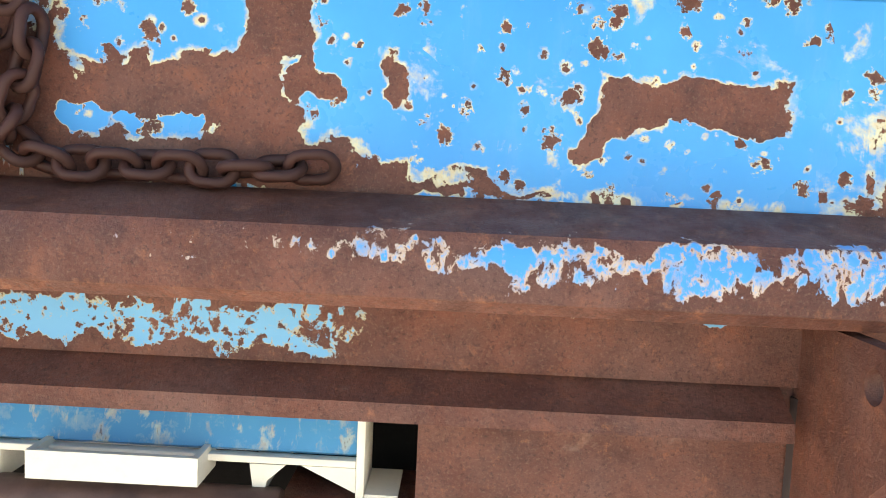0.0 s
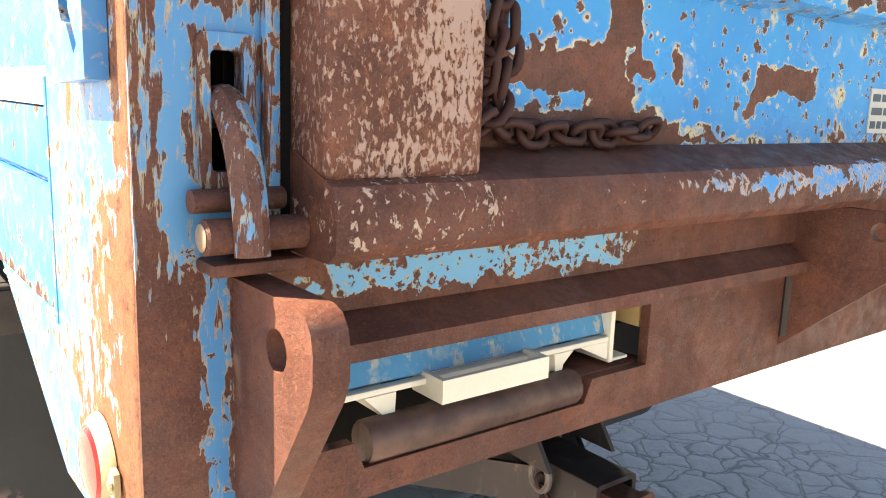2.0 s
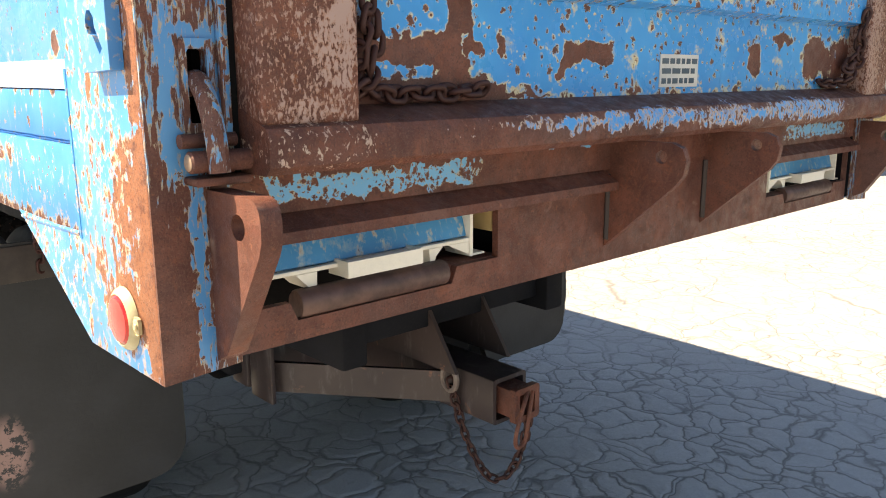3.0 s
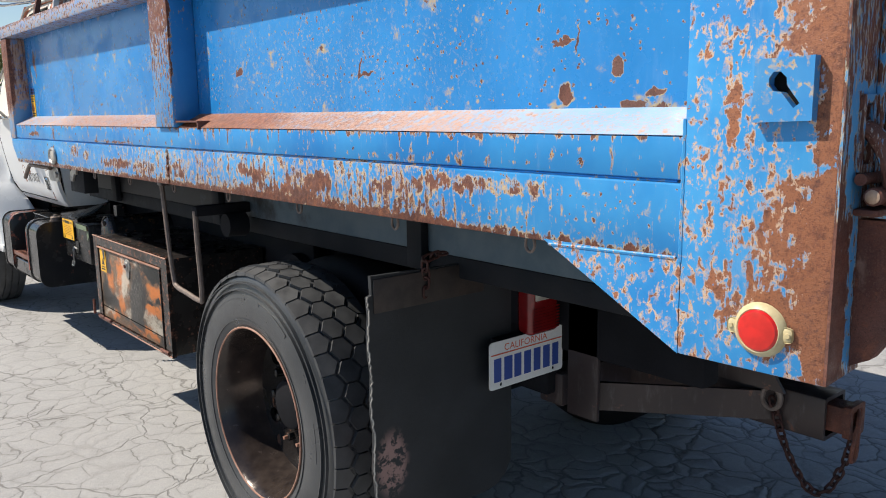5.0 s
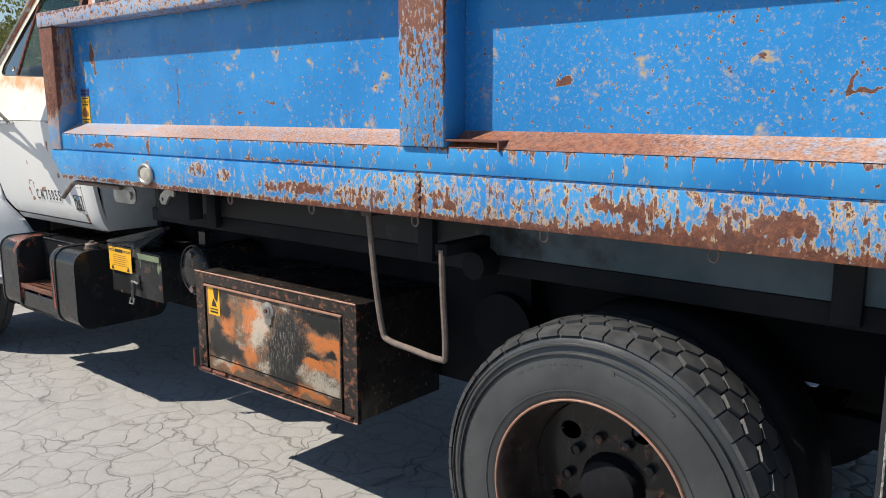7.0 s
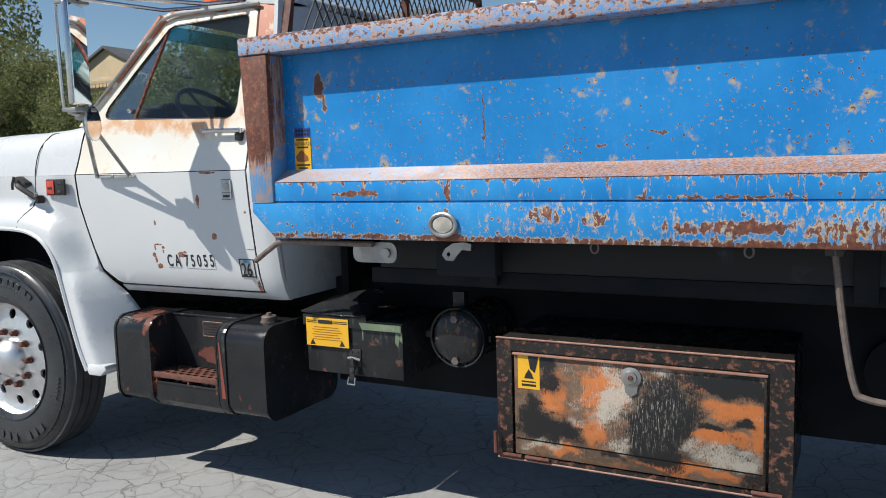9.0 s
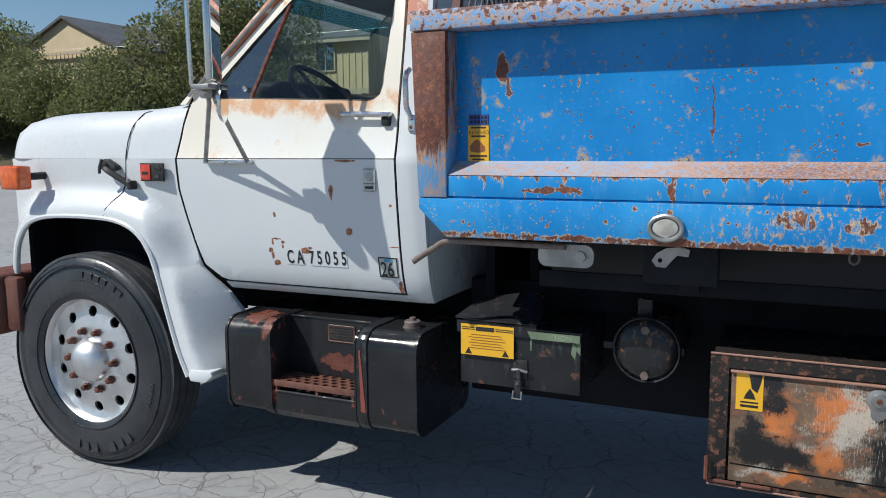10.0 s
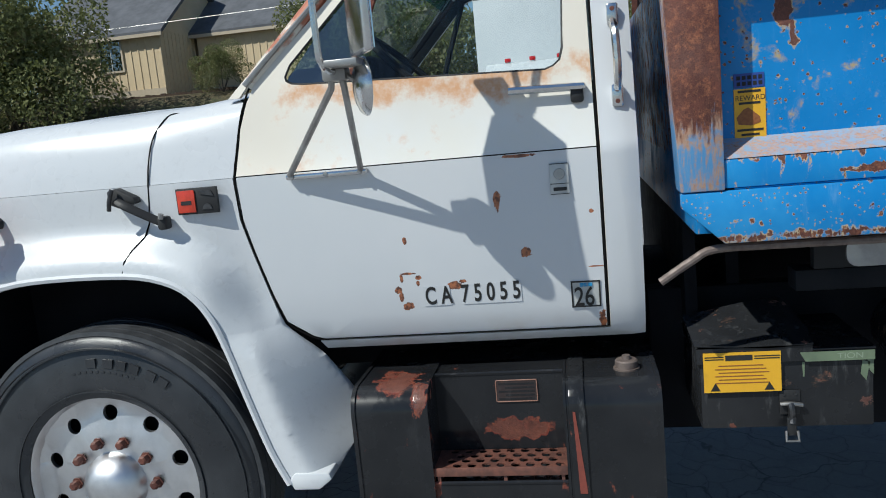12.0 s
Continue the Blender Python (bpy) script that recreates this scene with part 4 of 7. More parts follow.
def bed_side(build_right=False):
    flip = mirrored if build_right else (lambda q: q)
    side = part("bed_side", flip(box(B(), 0.088, 0.114, 0.25, 4.74, 1.45, 1.905)), "panel", truck, "blue steel bed side, chipped and rust-speckled")
    part("ledge", flip(prism(B(), [(-0.001, 1.4125), (0.089, 1.460), (0.089, 1.44), (0.022, 1.4125)], "y", 0.252, 4.7395)), "ledge", side, "sloping rust-worn ledge")
    part("upper_band", flip(box(B(), 0.0, 0.02, 0.252, 4.7395, 1.338, 1.411, 0.003)), "upper_band", side)
    part("lower_band", flip(prism(B(), [(0.252, 1.200), (4.745, 1.196), (4.85, 1.295), (4.85, 1.332), (0.252, 1.332)], "x", -0.005, 0.02, 0.004)), "band", side, "blue band with streaked rust")
    part("bottom_flange", flip(box(B(), 0.02, 0.06, 0.5, 4.74, 1.197, 1.203)), "rust", side)
    seam = tube(B(), [(0.0075 + 0.001 * math.sin(i * 3.7), 0.27 + 0.035 * i, 1.3348 + 0.0006 * math.sin(i * 2.1)) for i in range(128)], 0.0028, 6)
    part("weld_bead", flip(seam), "band", side)
    part("weld_bead", flip(tube(B(), [(-0.006, 0.251 + 0.0008 * math.sin(i * 3.0), 1.2 + 0.012 * i) for i in range(21)], 0.0042, 6)), "post_side", side)
    part("weld_bead", flip(tube(B(), [(-0.0065, 2.462 + 0.004 * math.sin(i * 1.7), 1.203 + 0.006 * i) for i in range(22)], 0.004, 6)), "band", side)
    part("gusset", flip(prism(B(), [(0.251, 1.04), (0.563, 1.205), (0.251, 1.205)], "x", -0.007, 0.012)), "post_side", side)
    part("weld_bead", flip(tube(B(), [(-0.006, 0.26 + 0.012 * i, 1.206 - 0.0004 * i) for i in range(25)], 0.0035, 6)), "post_side", side)
    part("corner_post", flip(prism(B(), [(0.0, 1.044), (0.250, 1.040), (0.250, 1.905), (0.0, 1.905)], "x", -0.008, 0.012, 0.003)), "post_side", side, "corner post, paint flaked to bright rust")
    part("side_post", flip(box(B(), -0.014, 0.0875, 2.36, 2.534, 1.412, 1.904, 0.005)), "post_mid", side, "upright side post, rust over blue")
    part("front_post", flip(prism(B(), [(4.740, 1.3345), (4.849, 1.3345), (4.872, 1.904), (4.740, 1.904)], "x", -0.009, 0.0995, 0.004)), "front_post", side, "front corner post, rust streaks over blue")
    part("top_rail", flip(box(B(), -0.016, 0.114, 0.0, 4.874, 1.906, 1.975, 0.008)), "top_rail", side, "dented top rail, rust through blue")
    pocket = box(B(), -0.008, 0.087, 2.168, 2.359, 1.430, 1.436, 0.001)
    box(pocket, -0.008, 0.087, 2.168, 2.174, 1.406, 1.4295)
    part("stake_pocket", flip(pocket), "rust", side, "short rusty steel angle")
    block = holed(B(), [(0.034, 1.437), (0.126, 1.434), (0.124, 1.527), (0.034, 1.529)],
                  [[(0.094, 1.508), (0.083, 1.508), (0.074, 1.499), (0.073, 1.488), (0.053, 1.462), (0.062, 1.455), (0.081, 1.478), (0.094, 1.480), (0.101, 1.489), (0.101, 1.499)]], "x", -0.026, -0.009)
    part("keyhole_block", flip(block), "block", side, "blue steel block with a keyhole slot")
    # Black sheet under the keyhole stands in for the shade inside it.
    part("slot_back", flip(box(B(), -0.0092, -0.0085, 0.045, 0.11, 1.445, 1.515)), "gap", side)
    for y in (0.633, 1.10, 1.57, 2.04, 2.51, 2.99, 3.46):
        ring = tube(B(), [(0.03, y + 0.013 * math.cos(a / 8 * math.pi), 1.182 + 0.017 * math.sin(a / 8 * math.pi)) for a in range(16)], 0.0035, 6, True)
        part("tie_ring", flip(ring), "rod", side)
    lampo = lathe(B(), [(-0.009, 0.028), (-0.018, 0.0315), (-0.020, 0.035), (-0.015, 0.0415), (-0.009, 0.044)], 0.101, 1.113, 32)
    for s in (-1, 1):
        box(lampo, -0.016, -0.009, 0.101 + s * 0.043 - 0.011, 0.101 + s * 0.043 + 0.011, 1.101, 1.125, 0.006)
        lathe(lampo, [(-0.016, 0.005), (-0.018, 0.004), (-0.018, 0.0)], 0.101 + s * 0.047, 1.113, 8)
    bezel = part("tail_light_bezel", flip(lampo), "bezel", side, "cream bezel of the round tail light")
    part("tail_light_lens", flip(lathe(B(), [(-0.0185, 0.034), (-0.0225, 0.030), (-0.0245, 0.018), (-0.025, 0.0)], 0.101, 1.113, 32)), "red", bezel, "round red lens")
    return side


def front_marker(side):
    mk = B()
    pts = [(-0.012, 3.99 + 0.05 * math.cos(a * math.pi / 14), 1.255 + 0.038 * math.sin(a * math.pi / 14)) for a in range(28)]
    tube(mk, pts, 0.008, 8, True)
    ring = part("marker_lamp", mk, "steel", side, "clear oval clearance lamp in a metal ring")
    le = B()
    prism(le, [(3.99 + 0.040 * math.cos(a * math.pi / 14), 1.255 + 0.029 * math.sin(a * math.pi / 14)) for a in range(28)], "x", -0.016, -0.004, 0.004)
    part("marker_lens", le, "clear", ring)
    st = part("reward_sticker", box(B(), 0.0852, 0.0876, 4.617, 4.695, 1.458, 1.583), "yellow", side, "yellow reward sticker with black print")
    words("sticker_title", "REWARD", 0.019, on_side(0.0847, 4.692, 1.553), "ink", st, 0.95)
    pic = prism(B(), [(4.63, 1.495), (4.655, 1.488), (4.685, 1.492), (4.69, 1.51), (4.672, 1.53), (4.66, 1.535), (4.645, 1.522), (4.632, 1.51)], "x", 0.0843, 0.0850)
    part("print_shape", pic, "brown_ink", st)
    for z, dy in ((1.462, 0.010), (1.474, 0.0), (1.543, 0.006), (1.573, 0.004)):
        part("print_bar", box(B(), 0.0843, 0.0850, 4.624 + dy, 4.689 - dy, z, z + 0.006), "ink", st)
    part("upper_sticker", box(B(), 0.0852, 0.0876, 4.619, 4.694, 1.586, 1.622), "blue_ink", side, "dark torn sticker with worn white print")
    for r2 in range(2):
        for k in range(5):
            part("print_bar", box(B(), 0.0843, 0.0850, 4.624 + 0.0135 * k, 4.633 + 0.0135 * k, 1.591 + 0.015 * r2, 1.601 + 0.015 * r2), "subrail", st)
    rod = tube(B(), smooth_path([(0.06, 4.905, 1.09), (0.06, 4.82, 1.145), (0.06, 4.76, 1.172), (0.06, 4.60, 1.174), (0.06, 4.33, 1.172)], 4), 0.0115, 10)
    part("guide_rod", rod, "rod", side, "bent worn steel rod")
    pl = holed(B(), rrect(4.235, 4.43, 1.10, 1.178, 0.03), [circle(4.28, 1.138, 0.012)], "x", 0.075, 0.083)
    part("mount_plate", pl, "steel", side)
    part("mount_bolt", lathe(B(), [(0.074, 0.02), (0.066, 0.02), (0.066, 0.0)], 4.28, 1.138, 6), "steel", side)
    hk = holed(B(), [(3.925, 1.178), (3.955, 1.186), (4.0, 1.180), (4.03, 1.162), (4.045, 1.138), (4.03, 1.118), (4.0, 1.116), (3.985, 1.135), (3.965, 1.158), (3.93, 1.155)], [circle(4.018, 1.14, 0.008, 8)], "x", 0.078, 0.089)
    part("catch_bracket", box(B(), 0.0895, 0.16, 3.84, 4.075, 1.06, 1.195, 0.004), "flange", side, "dark steel bracket, shade in its colour")
    part("catch_hook", hk, "steel", side)


def headboard():
    hb = part("headboard", box(B(), 0.1145, WIDE - 0.1145, 4.75, 4.80, 1.205, 1.99, 0.004), "upper_band", truck, "blue front wall of the bed")
    # Near-black sheet below the front wall, for the shade behind the cab.
    part("lower_shade_wall", box(B(), 0.50, WIDE - 0.1145, 4.752, 4.79, 0.80, 1.2045), "under", hb)
    y = 4.77
    part("screen_frame", tube(B(), [(0.16, y, 1.98), (0.26, y, 2.42), (2.0, y, 2.42), (2.1, y, 1.98)], 0.022, 4), "rust", hb, "rusty frame of the mesh guard")
    part("screen_post", tube(B(), [(CX, y, 1.98), (CX, y, 2.42)], 0.02, 4), "rust", hb)
    ms = B()
    step = 0.055
    for s in (-1, 1):
        for i in range(-8, 36):
            x0 = 0.2 + i * step
            a, b = (x0, 1.99), (x0 + s * 0.26, 2.41)
            q = []
            for k in range(2):
                q.append((a, b)[k])
            if min(a[0], b[0]) > 0.2 and max(a[0], b[0]) < 2.06:
                tube(ms, [(q[0][0], y + 0.002 * s, q[0][1]), (q[1][0], y + 0.002 * s, q[1][1])], 0.0035, 4)
    part("mesh_screen", ms, "rust_dark", hb, "expanded metal mesh")
    top = part("cab_shield", box(B(), 0.3, 1.96, 4.30, 4.76, 2.43, 2.44), "top_rail", hb)


def tailgate():
    gate = part("tailgate", box(B(), 0.25, 2.01, -0.012, 0.0, 1.38, 1.93), "tailgate", truck, "bright blue tailgate sheet with rust patches")
    bev = prism(B(), [(0.0, 1.308), (-0.074, 1.308), (-0.085, 1.318), (-0.086, 1.352), (-0.078, 1.366), (-0.02, 1.389), (0.0, 1.389)], "x", 0.112, 2.148)
    part("lower_beam", bev, "beam", gate, "rust-brown lower beam with flakes of blue paint")
    for q in sides(lambda b: box(b, 0.113, 0.262, -0.070, -0.001, 1.368, 1.99, 0.007, 3)):
        part("upright", q, "tail_upright", gate, "rusty upright with pale paint remains")
    for q in sides(lambda b: box(b, 0.2575, 0.30, -0.0135, -0.0125, 1.39, 1.428)):
        part("pocket_plate", q, "post_rear", gate)
    part("middle_rib", prism(B(), [(-0.012, 1.553), (-0.048, 1.562), (-0.050, 1.66), (-0.046, 1.675), (-0.012, 1.69)], "x", 0.258, 2.002), "tailgate", gate, "blue rib with rust blotches")
    part("top_beam", box(B(), 0.258, 2.002, -0.06, -0.001, 1.90, 1.99, 0.01), "top_rail", gate)
    lab = part("data_label", box(B(), 1.06, 1.205, -0.0145, -0.0122, 1.403, 1.469), "label_white", gate, "worn printed metal label")
    random.seed(4)
    for r in range(3):
        x = 1.066
        while x < 1.19:
            w = random.uniform(0.01, 0.035)
            z = 1.410 + r * 0.020
            part("print_bar", box(B(), x, min(x + w, 1.20), -0.0152, -0.0147, z, z + 0.011), "subrail", lab)
            x += w + 0.006


def rear_posts():
    for s in (0, 1):
        flip = mirrored if s else (lambda q: q)
        post = part("rear_post", flip(holed(B(), [(-0.007, 1.045), (0.102, 1.052), (0.102, 1.905), (-0.007, 1.905)], [rrect(0.049, 0.076, 1.372, 1.462, 0.004, 2)], "y", -0.004, 0.010)), "post_rear", truck, "rear face of the corner post, dark rust and blue")
        part("post_inner", flip(box(B(), 0.085, 0.100, 0.012, 0.20, 1.06, 1.9)), "under", post)
        # Black sheet in place of the dark depth behind the slot.
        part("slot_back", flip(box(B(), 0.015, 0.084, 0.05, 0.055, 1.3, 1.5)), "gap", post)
        rim = holed(B(), rrect(0.040, 0.085, 1.360, 1.474, 0.006, 2), [rrect(0.0495, 0.0755, 1.3725, 1.4615, 0.004, 2)], "y", -0.010, -0.0045)
        part("slot_rim", flip(rim), "post_rear", post)
        part("edge_strip", flip(box(B(), 0.090, 0.103, -0.016, -0.0045, 1.31, 1.905, 0.003)), "post_rear", post)
        # Black strip painted as the shade between post and tailgate.
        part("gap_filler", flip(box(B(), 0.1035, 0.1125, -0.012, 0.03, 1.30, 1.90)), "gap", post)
        arm = smooth_path([(0.062, 0.03, 1.415), (0.062, -0.006, 1.424), (0.062, -0.030, 1.400), (0.062, -0.046, 1.36), (0.062, -0.052, 1.315)], 5)
        part("latch_arm", flip(tube(B(), arm, 0.0135, 10)), "arm", post, "curved latch arm, rust and blue")
        part("latch_pin", flip(lathe(B(), [(0.031, 0.0), (0.031, 0.011), (0.033, 0.0135), (0.111, 0.0135), (0.111, 0.0)], -0.034, 1.328, 16)), "rust", post, "thick rusty steel pin")
        part("pin_end", flip(lathe(B(), [(0.0305, 0.0105), (0.0295, 0.009), (0.0295, 0.0)], -0.034, 1.328, 14)), "bare_end", post, "worn bright pin end")
        part("latch_shelf", flip(box(B(), 0.036, 0.112, -0.042, -0.0045, 1.298, 1.309, 0.004)), "rust", post)
        part("upper_pin", flip(lathe(B(), [(0.03, 0.0), (0.03, 0.009), (0.103, 0.009), (0.103, 0.0)], -0.016, 1.352, 12)), "rust", post)
        hook = holed(B(), [(-0.0045, 1.290), (-0.112, 1.290), (-0.124, 1.286), (-0.132, 1.276), (-0.135, 1.262), (-0.135, 1.240), (-0.128, 1.222), (-0.034, 1.078), (-0.0045, 1.062)], [circle(-0.081, 1.251, 0.0165, 16)], "x", 0.066, 0.095)
        part("hinge_hook", flip(hook), "rust", post, "heavy rusty hook plate with a hole")


def bumper():
    hole = [(0.109, 1.207), (0.622, 1.207), (0.622, 1.111), (0.522, 1.111), (0.510, 1.083), (0.205, 1.083), (0.193, 1.111), (0.109, 1.111)]
    other = [(2 * CX - x, z) for x, z in hole]
    bmp = part("rear_bumper", holed(B(), [(0.1025, 1.052), (2.157, 1.052), (2.157, 1.243), (0.1025, 1.243)], [hole, other], "y", 0.018, 0.032), "rust", truck, "rust-brown rear bumper plate with two openings")
    part("apron", box(B(), 0.1025, 2.157, 0.010, 0.022, 1.244, 1.330), "apron", bmp, "rusty apron with a strip of pale blue paint")
    lipp = [(0.0175, 1.245), (-0.004, 1.232), (-0.022, 1.2225), (-0.024, 1.207), (-0.018, 1.2055), (0.0175, 1.222)]
    for q in sides(lambda b: prism(b, lipp, "x", 0.126, 0.922)):
        part("lip", q, "rust", bmp)
    ear = [(0.0175, 1.303), (-0.128, 1.304), (-0.150, 1.295), (-0.160, 1.272), (-0.155, 1.246), (-0.140, 1.225), (0.0175, 1.086)]
    for q in sides(lambda b: holed(b, ear, [circle(-0.107, 1.276, 0.013, 14)], "x", 0.935, 0.950)):
        part("hinge_ear", q, "rust", bmp, "triangular steel ear with a pin hole")
    for q in sides(lambda b: tube(b, [(0.943, 0.014, 1.10), (0.943, 0.014, 1.235)], 0.011, 8)):
        part("ear_weld", q, "rust_dark", bmp)
    for q in sides(lambda b: lathe(b, [(0.212, 0.0), (0.212, 0.020), (0.215, 0.022), (0.500, 0.022), (0.503, 0.020), (0.503, 0.0)], 0.034, 1.102, 20)):
        part("roller", q, "roller", bmp, "worn grey steel roller")
    part("back_wall", box(B(), 0.65, 1.61, 0.034, 0.05, 1.05, 1.24), "under", bmp)
    for s in (0, 1):
        flip = mirrored if s else (lambda q: q)
        # Black sheet closes the opening where only shade would show.
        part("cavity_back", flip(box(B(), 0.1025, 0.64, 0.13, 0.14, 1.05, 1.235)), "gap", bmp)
        part("timber_block", flip(box(B(), 0.624, 0.648, 0.036, 0.129, 1.155, 1.214, 0.002)), "plank", bmp, "tan timber block inside the opening")
        part("cavity_floor", flip(box(B(), 0.50, 0.64, 0.033, 0.128, 1.098, 1.112, 0.002)), "rust", bmp)
        ch = part("step_channel", flip(prism(B(), [(0.066, 1.228), (0.044, 1.155), (0.048, 1.152), (0.076, 1.228)], "x", 0.152, 0.568)), "channel", bmp, "bright blue channel with scuffed cream patches")
        lip = box(B(), 0.152, 0.568, 0.036, 0.048, 1.145, 1.1515, 0.001)
        box(lip, 0.144, 0.1515, 0.034, 0.10, 1.114, 1.222, 0.001)
        box(lip, 0.5685, 0.576, 0.034, 0.10, 1.118, 1.222, 0.001)
        box(lip, 0.112, 0.1435, 0.036, 0.10, 1.199, 1.205)
        box(lip, 0.116, 0.1435, 0.036, 0.10, 1.114, 1.1175)
        box(lip, 0.5765, 0.606, 0.036, 0.10, 1.1185, 1.122)
        box(lip, 0.5765, 0.606, 0.036, 0.10, 1.200, 1.206)
        prism(lip, [(0.215, 1.1445), (0.252, 1.1445), (0.251, 1.117), (0.243, 1.117)], "y", 0.036, 0.10)
        prism(lip, [(0.474, 1.1445), (0.506, 1.1445), (0.490, 1.130), (0.487, 1.118), (0.478, 1.118)], "y", 0.036, 0.10)
        prism(lip, [(0.520, 1.1445), (0.568, 1.1445), (0.568, 1.122)], "y", 0.037, 0.05)
        part("channel_edge", flip(lip), "offwhite", ch, "off-white channel edges")
        tab = holed(B(), [(0.289, 0.008), (0.437, 0.008), (0.437, 0.060), (0.289, 0.060)], [[(0.295, 0.014), (0.431, 0.014), (0.431, 0.054), (0.295, 0.054)]], "z", 1.132, 1.157)
        part("step_tab", flip(tab), "offwhite", ch, "off-white bracket loop")


def link_mesh(length, r, wire):
    b = B()
    n, h = 8, length / 2 - r
    pts = [(r * math.cos(a), h + r * math.sin(a), 0) for a in [math.pi * i / n for i in range(n + 1)]]
    pts += [(r * math.cos(a), -h + r * math.sin(a), 0) for a in [math.pi + math.pi * i / n for i in range(n + 1)]]
    tube(b, pts, wire, 6, True)
    me = bpy.data.meshes.new("chain_link")
    bmesh.ops.recalc_face_normals(b, faces=b.faces[:])
    b.to_mesh(me)
    b.free()
    me.materials.append(M["chain"])
    quick(me, 80)
    return me


def chain(parent, pts, length, r, wire, label, seed=1):
    """Links laid end to end along a line."""
    me = link_mesh(length, r, wire)
    pts = smooth_path(pts, 12)
    random.seed(seed)
    walked, out, pitch = 0.0, [], length - 2.2 * wire
    dist = [0.0]
    for a, b in zip(pts, pts[1:]):
        dist.append(dist[-1] + (b - a).length)
    host = None
    for i in range(int(dist[-1] / pitch)):
        s = (i + 0.5) * pitch
        k = max(j for j in range(len(dist)) if dist[j] <= s)
        k = min(k, len(pts) - 2)
        f = (s - dist[k]) / max(dist[k + 1] - dist[k], 1e-6)
        p, t = pts[k].lerp(pts[k + 1], f), (pts[k + 1] - pts[k]).normalized()
        q = t.to_track_quat("Y", "Z").to_matrix().to_4x4()
        ob = new("chain_link", me)
        roll = (90 if i % 2 else 0) + random.uniform(-25, 25) + 35
        ob.parent = parent
        ob.matrix_local = Matrix.Translation(p) @ q @ pose(0, 0, 0, 0, roll, 0)
    return me


def chains():
    ch = tagged(new("tailgate_chain"), label="rusty tailgate chain lying on the beam")
    ch.parent = truck
    chain(ch, [(0.545, -0.024, 1.408), (0.47, -0.03, 1.403), (0.39, -0.028, 1.403), (0.33, -0.033, 1.404), (0.295, -0.034, 1.425), (0.283, -0.04, 1.46), (0.30, -0.04, 1.52), (0.305, -0.03, 1.60), (0.30, -0.065, 1.72), (0.30, -0.07, 1.85)], 0.036, 0.0115, 0.0048, "", 2)
    chain(ch, [(0.262, -0.03, 1.43), (0.272, -0.045, 1.407), (0.300, -0.04, 1.43), (0.315, -0.035, 1.48), (0.318, -0.03, 1.53)], 0.036, 0.0115, 0.0048, "", 3)
    cr = tagged(new("tailgate_chain"), label="rusty chain bunched at the tailgate corner")
    cr.parent = truck
    chain(cr, [(1.80, -0.026, 1.405), (1.88, -0.03, 1.404), (1.95, -0.04, 1.415), (1.97, -0.04, 1.47), (1.93, -0.04, 1.44), (1.98, -0.05, 1.46), (1.98, -0.05, 1.53), (1.99, -0.06, 1.60)], 0.036, 0.0115, 0.0048, "", 5)


def hitch():
    rc = part("hitch_tube", holed(B(), rrect(1.065, 1.195, 0.50, 0.63, 0.01, 2), [rrect(1.077, 1.183, 0.512, 0.618, 0.006, 2)], "y", 0.45, 1.25), "hitch", truck, "square rusty receiver tube")
    part("receiver", holed(B(), rrect(1.090, 1.170, 0.527, 0.607, 0.006, 2), [rrect(1.100, 1.160, 0.537, 0.597, 0.004, 2)], "y", 0.385, 0.6), "rust", rc)
    part("receiver_collar", holed(B(), rrect(1.082, 1.178, 0.519, 0.615, 0.008, 2), [rrect(1.090, 1.170, 0.527, 0.607, 0.006, 2)], "y", 0.385, 0.405), "rust", rc)
    for s in (0, 1):
        flip = mirrored if s else (lambda q: q)
        b = B()
        pts = [(0.70, 1.05), (1.062, 0.60), (1.070, 0.61), (0.715, 1.06)]
        prism(b, pts, "z", 0.525, 0.615)
        part("brace", flip(b), "hitch", rc)
        part("hanger", flip(box(B(), 0.70, 0.715, 0.98, 1.10, 0.50, 0.95, 0.004)), "hitch", rc)
        part("gusset_plate", flip(prism(B(), [(0.55, 0.63), (1.15, 0.63), (1.1, 0.92), (0.75, 0.92)], "x", 1.02, 1.032)), "hitch", rc)
    part("cross_tube", box(B(), 0.70, 1.56, 1.12, 1.22, 0.51, 0.62, 0.01), "hitch", rc)
    sc = tagged(new("safety_chain"), label="thin rusty safety chain hanging from the hitch")
    sc.parent = truck
    chain(sc, [(1.045, 0.60, 0.60), (1.055, 0.55, 0.45), (1.08, 0.49, 0.34), (1.12, 0.45, 0.335), (1.15, 0.42, 0.42), (1.155, 0.40, 0.52)], 0.034, 0.0105, 0.0042, "", 7)
    ring = tube(B(), [(1.045, 0.60 + 0.028 * math.cos(a * math.pi / 10), 0.60 + 0.034 * math.sin(a * math.pi / 10)) for a in range(20)], 0.009, 8, True)
    part("shackle", ring, "rod", rc, "worn grey shackle")
    loop = smooth_path([(1.14, 0.39, 0.60), (1.10, 0.37, 0.58), (1.07, 0.37, 0.50), (1.08, 0.375, 0.46), (1.11, 0.375, 0.47), (1.13, 0.38, 0.53), (1.15, 0.385, 0.60)], 5)
    part("pin_clip", tube(B(), loop, 0.006, 6), "rust", rc)


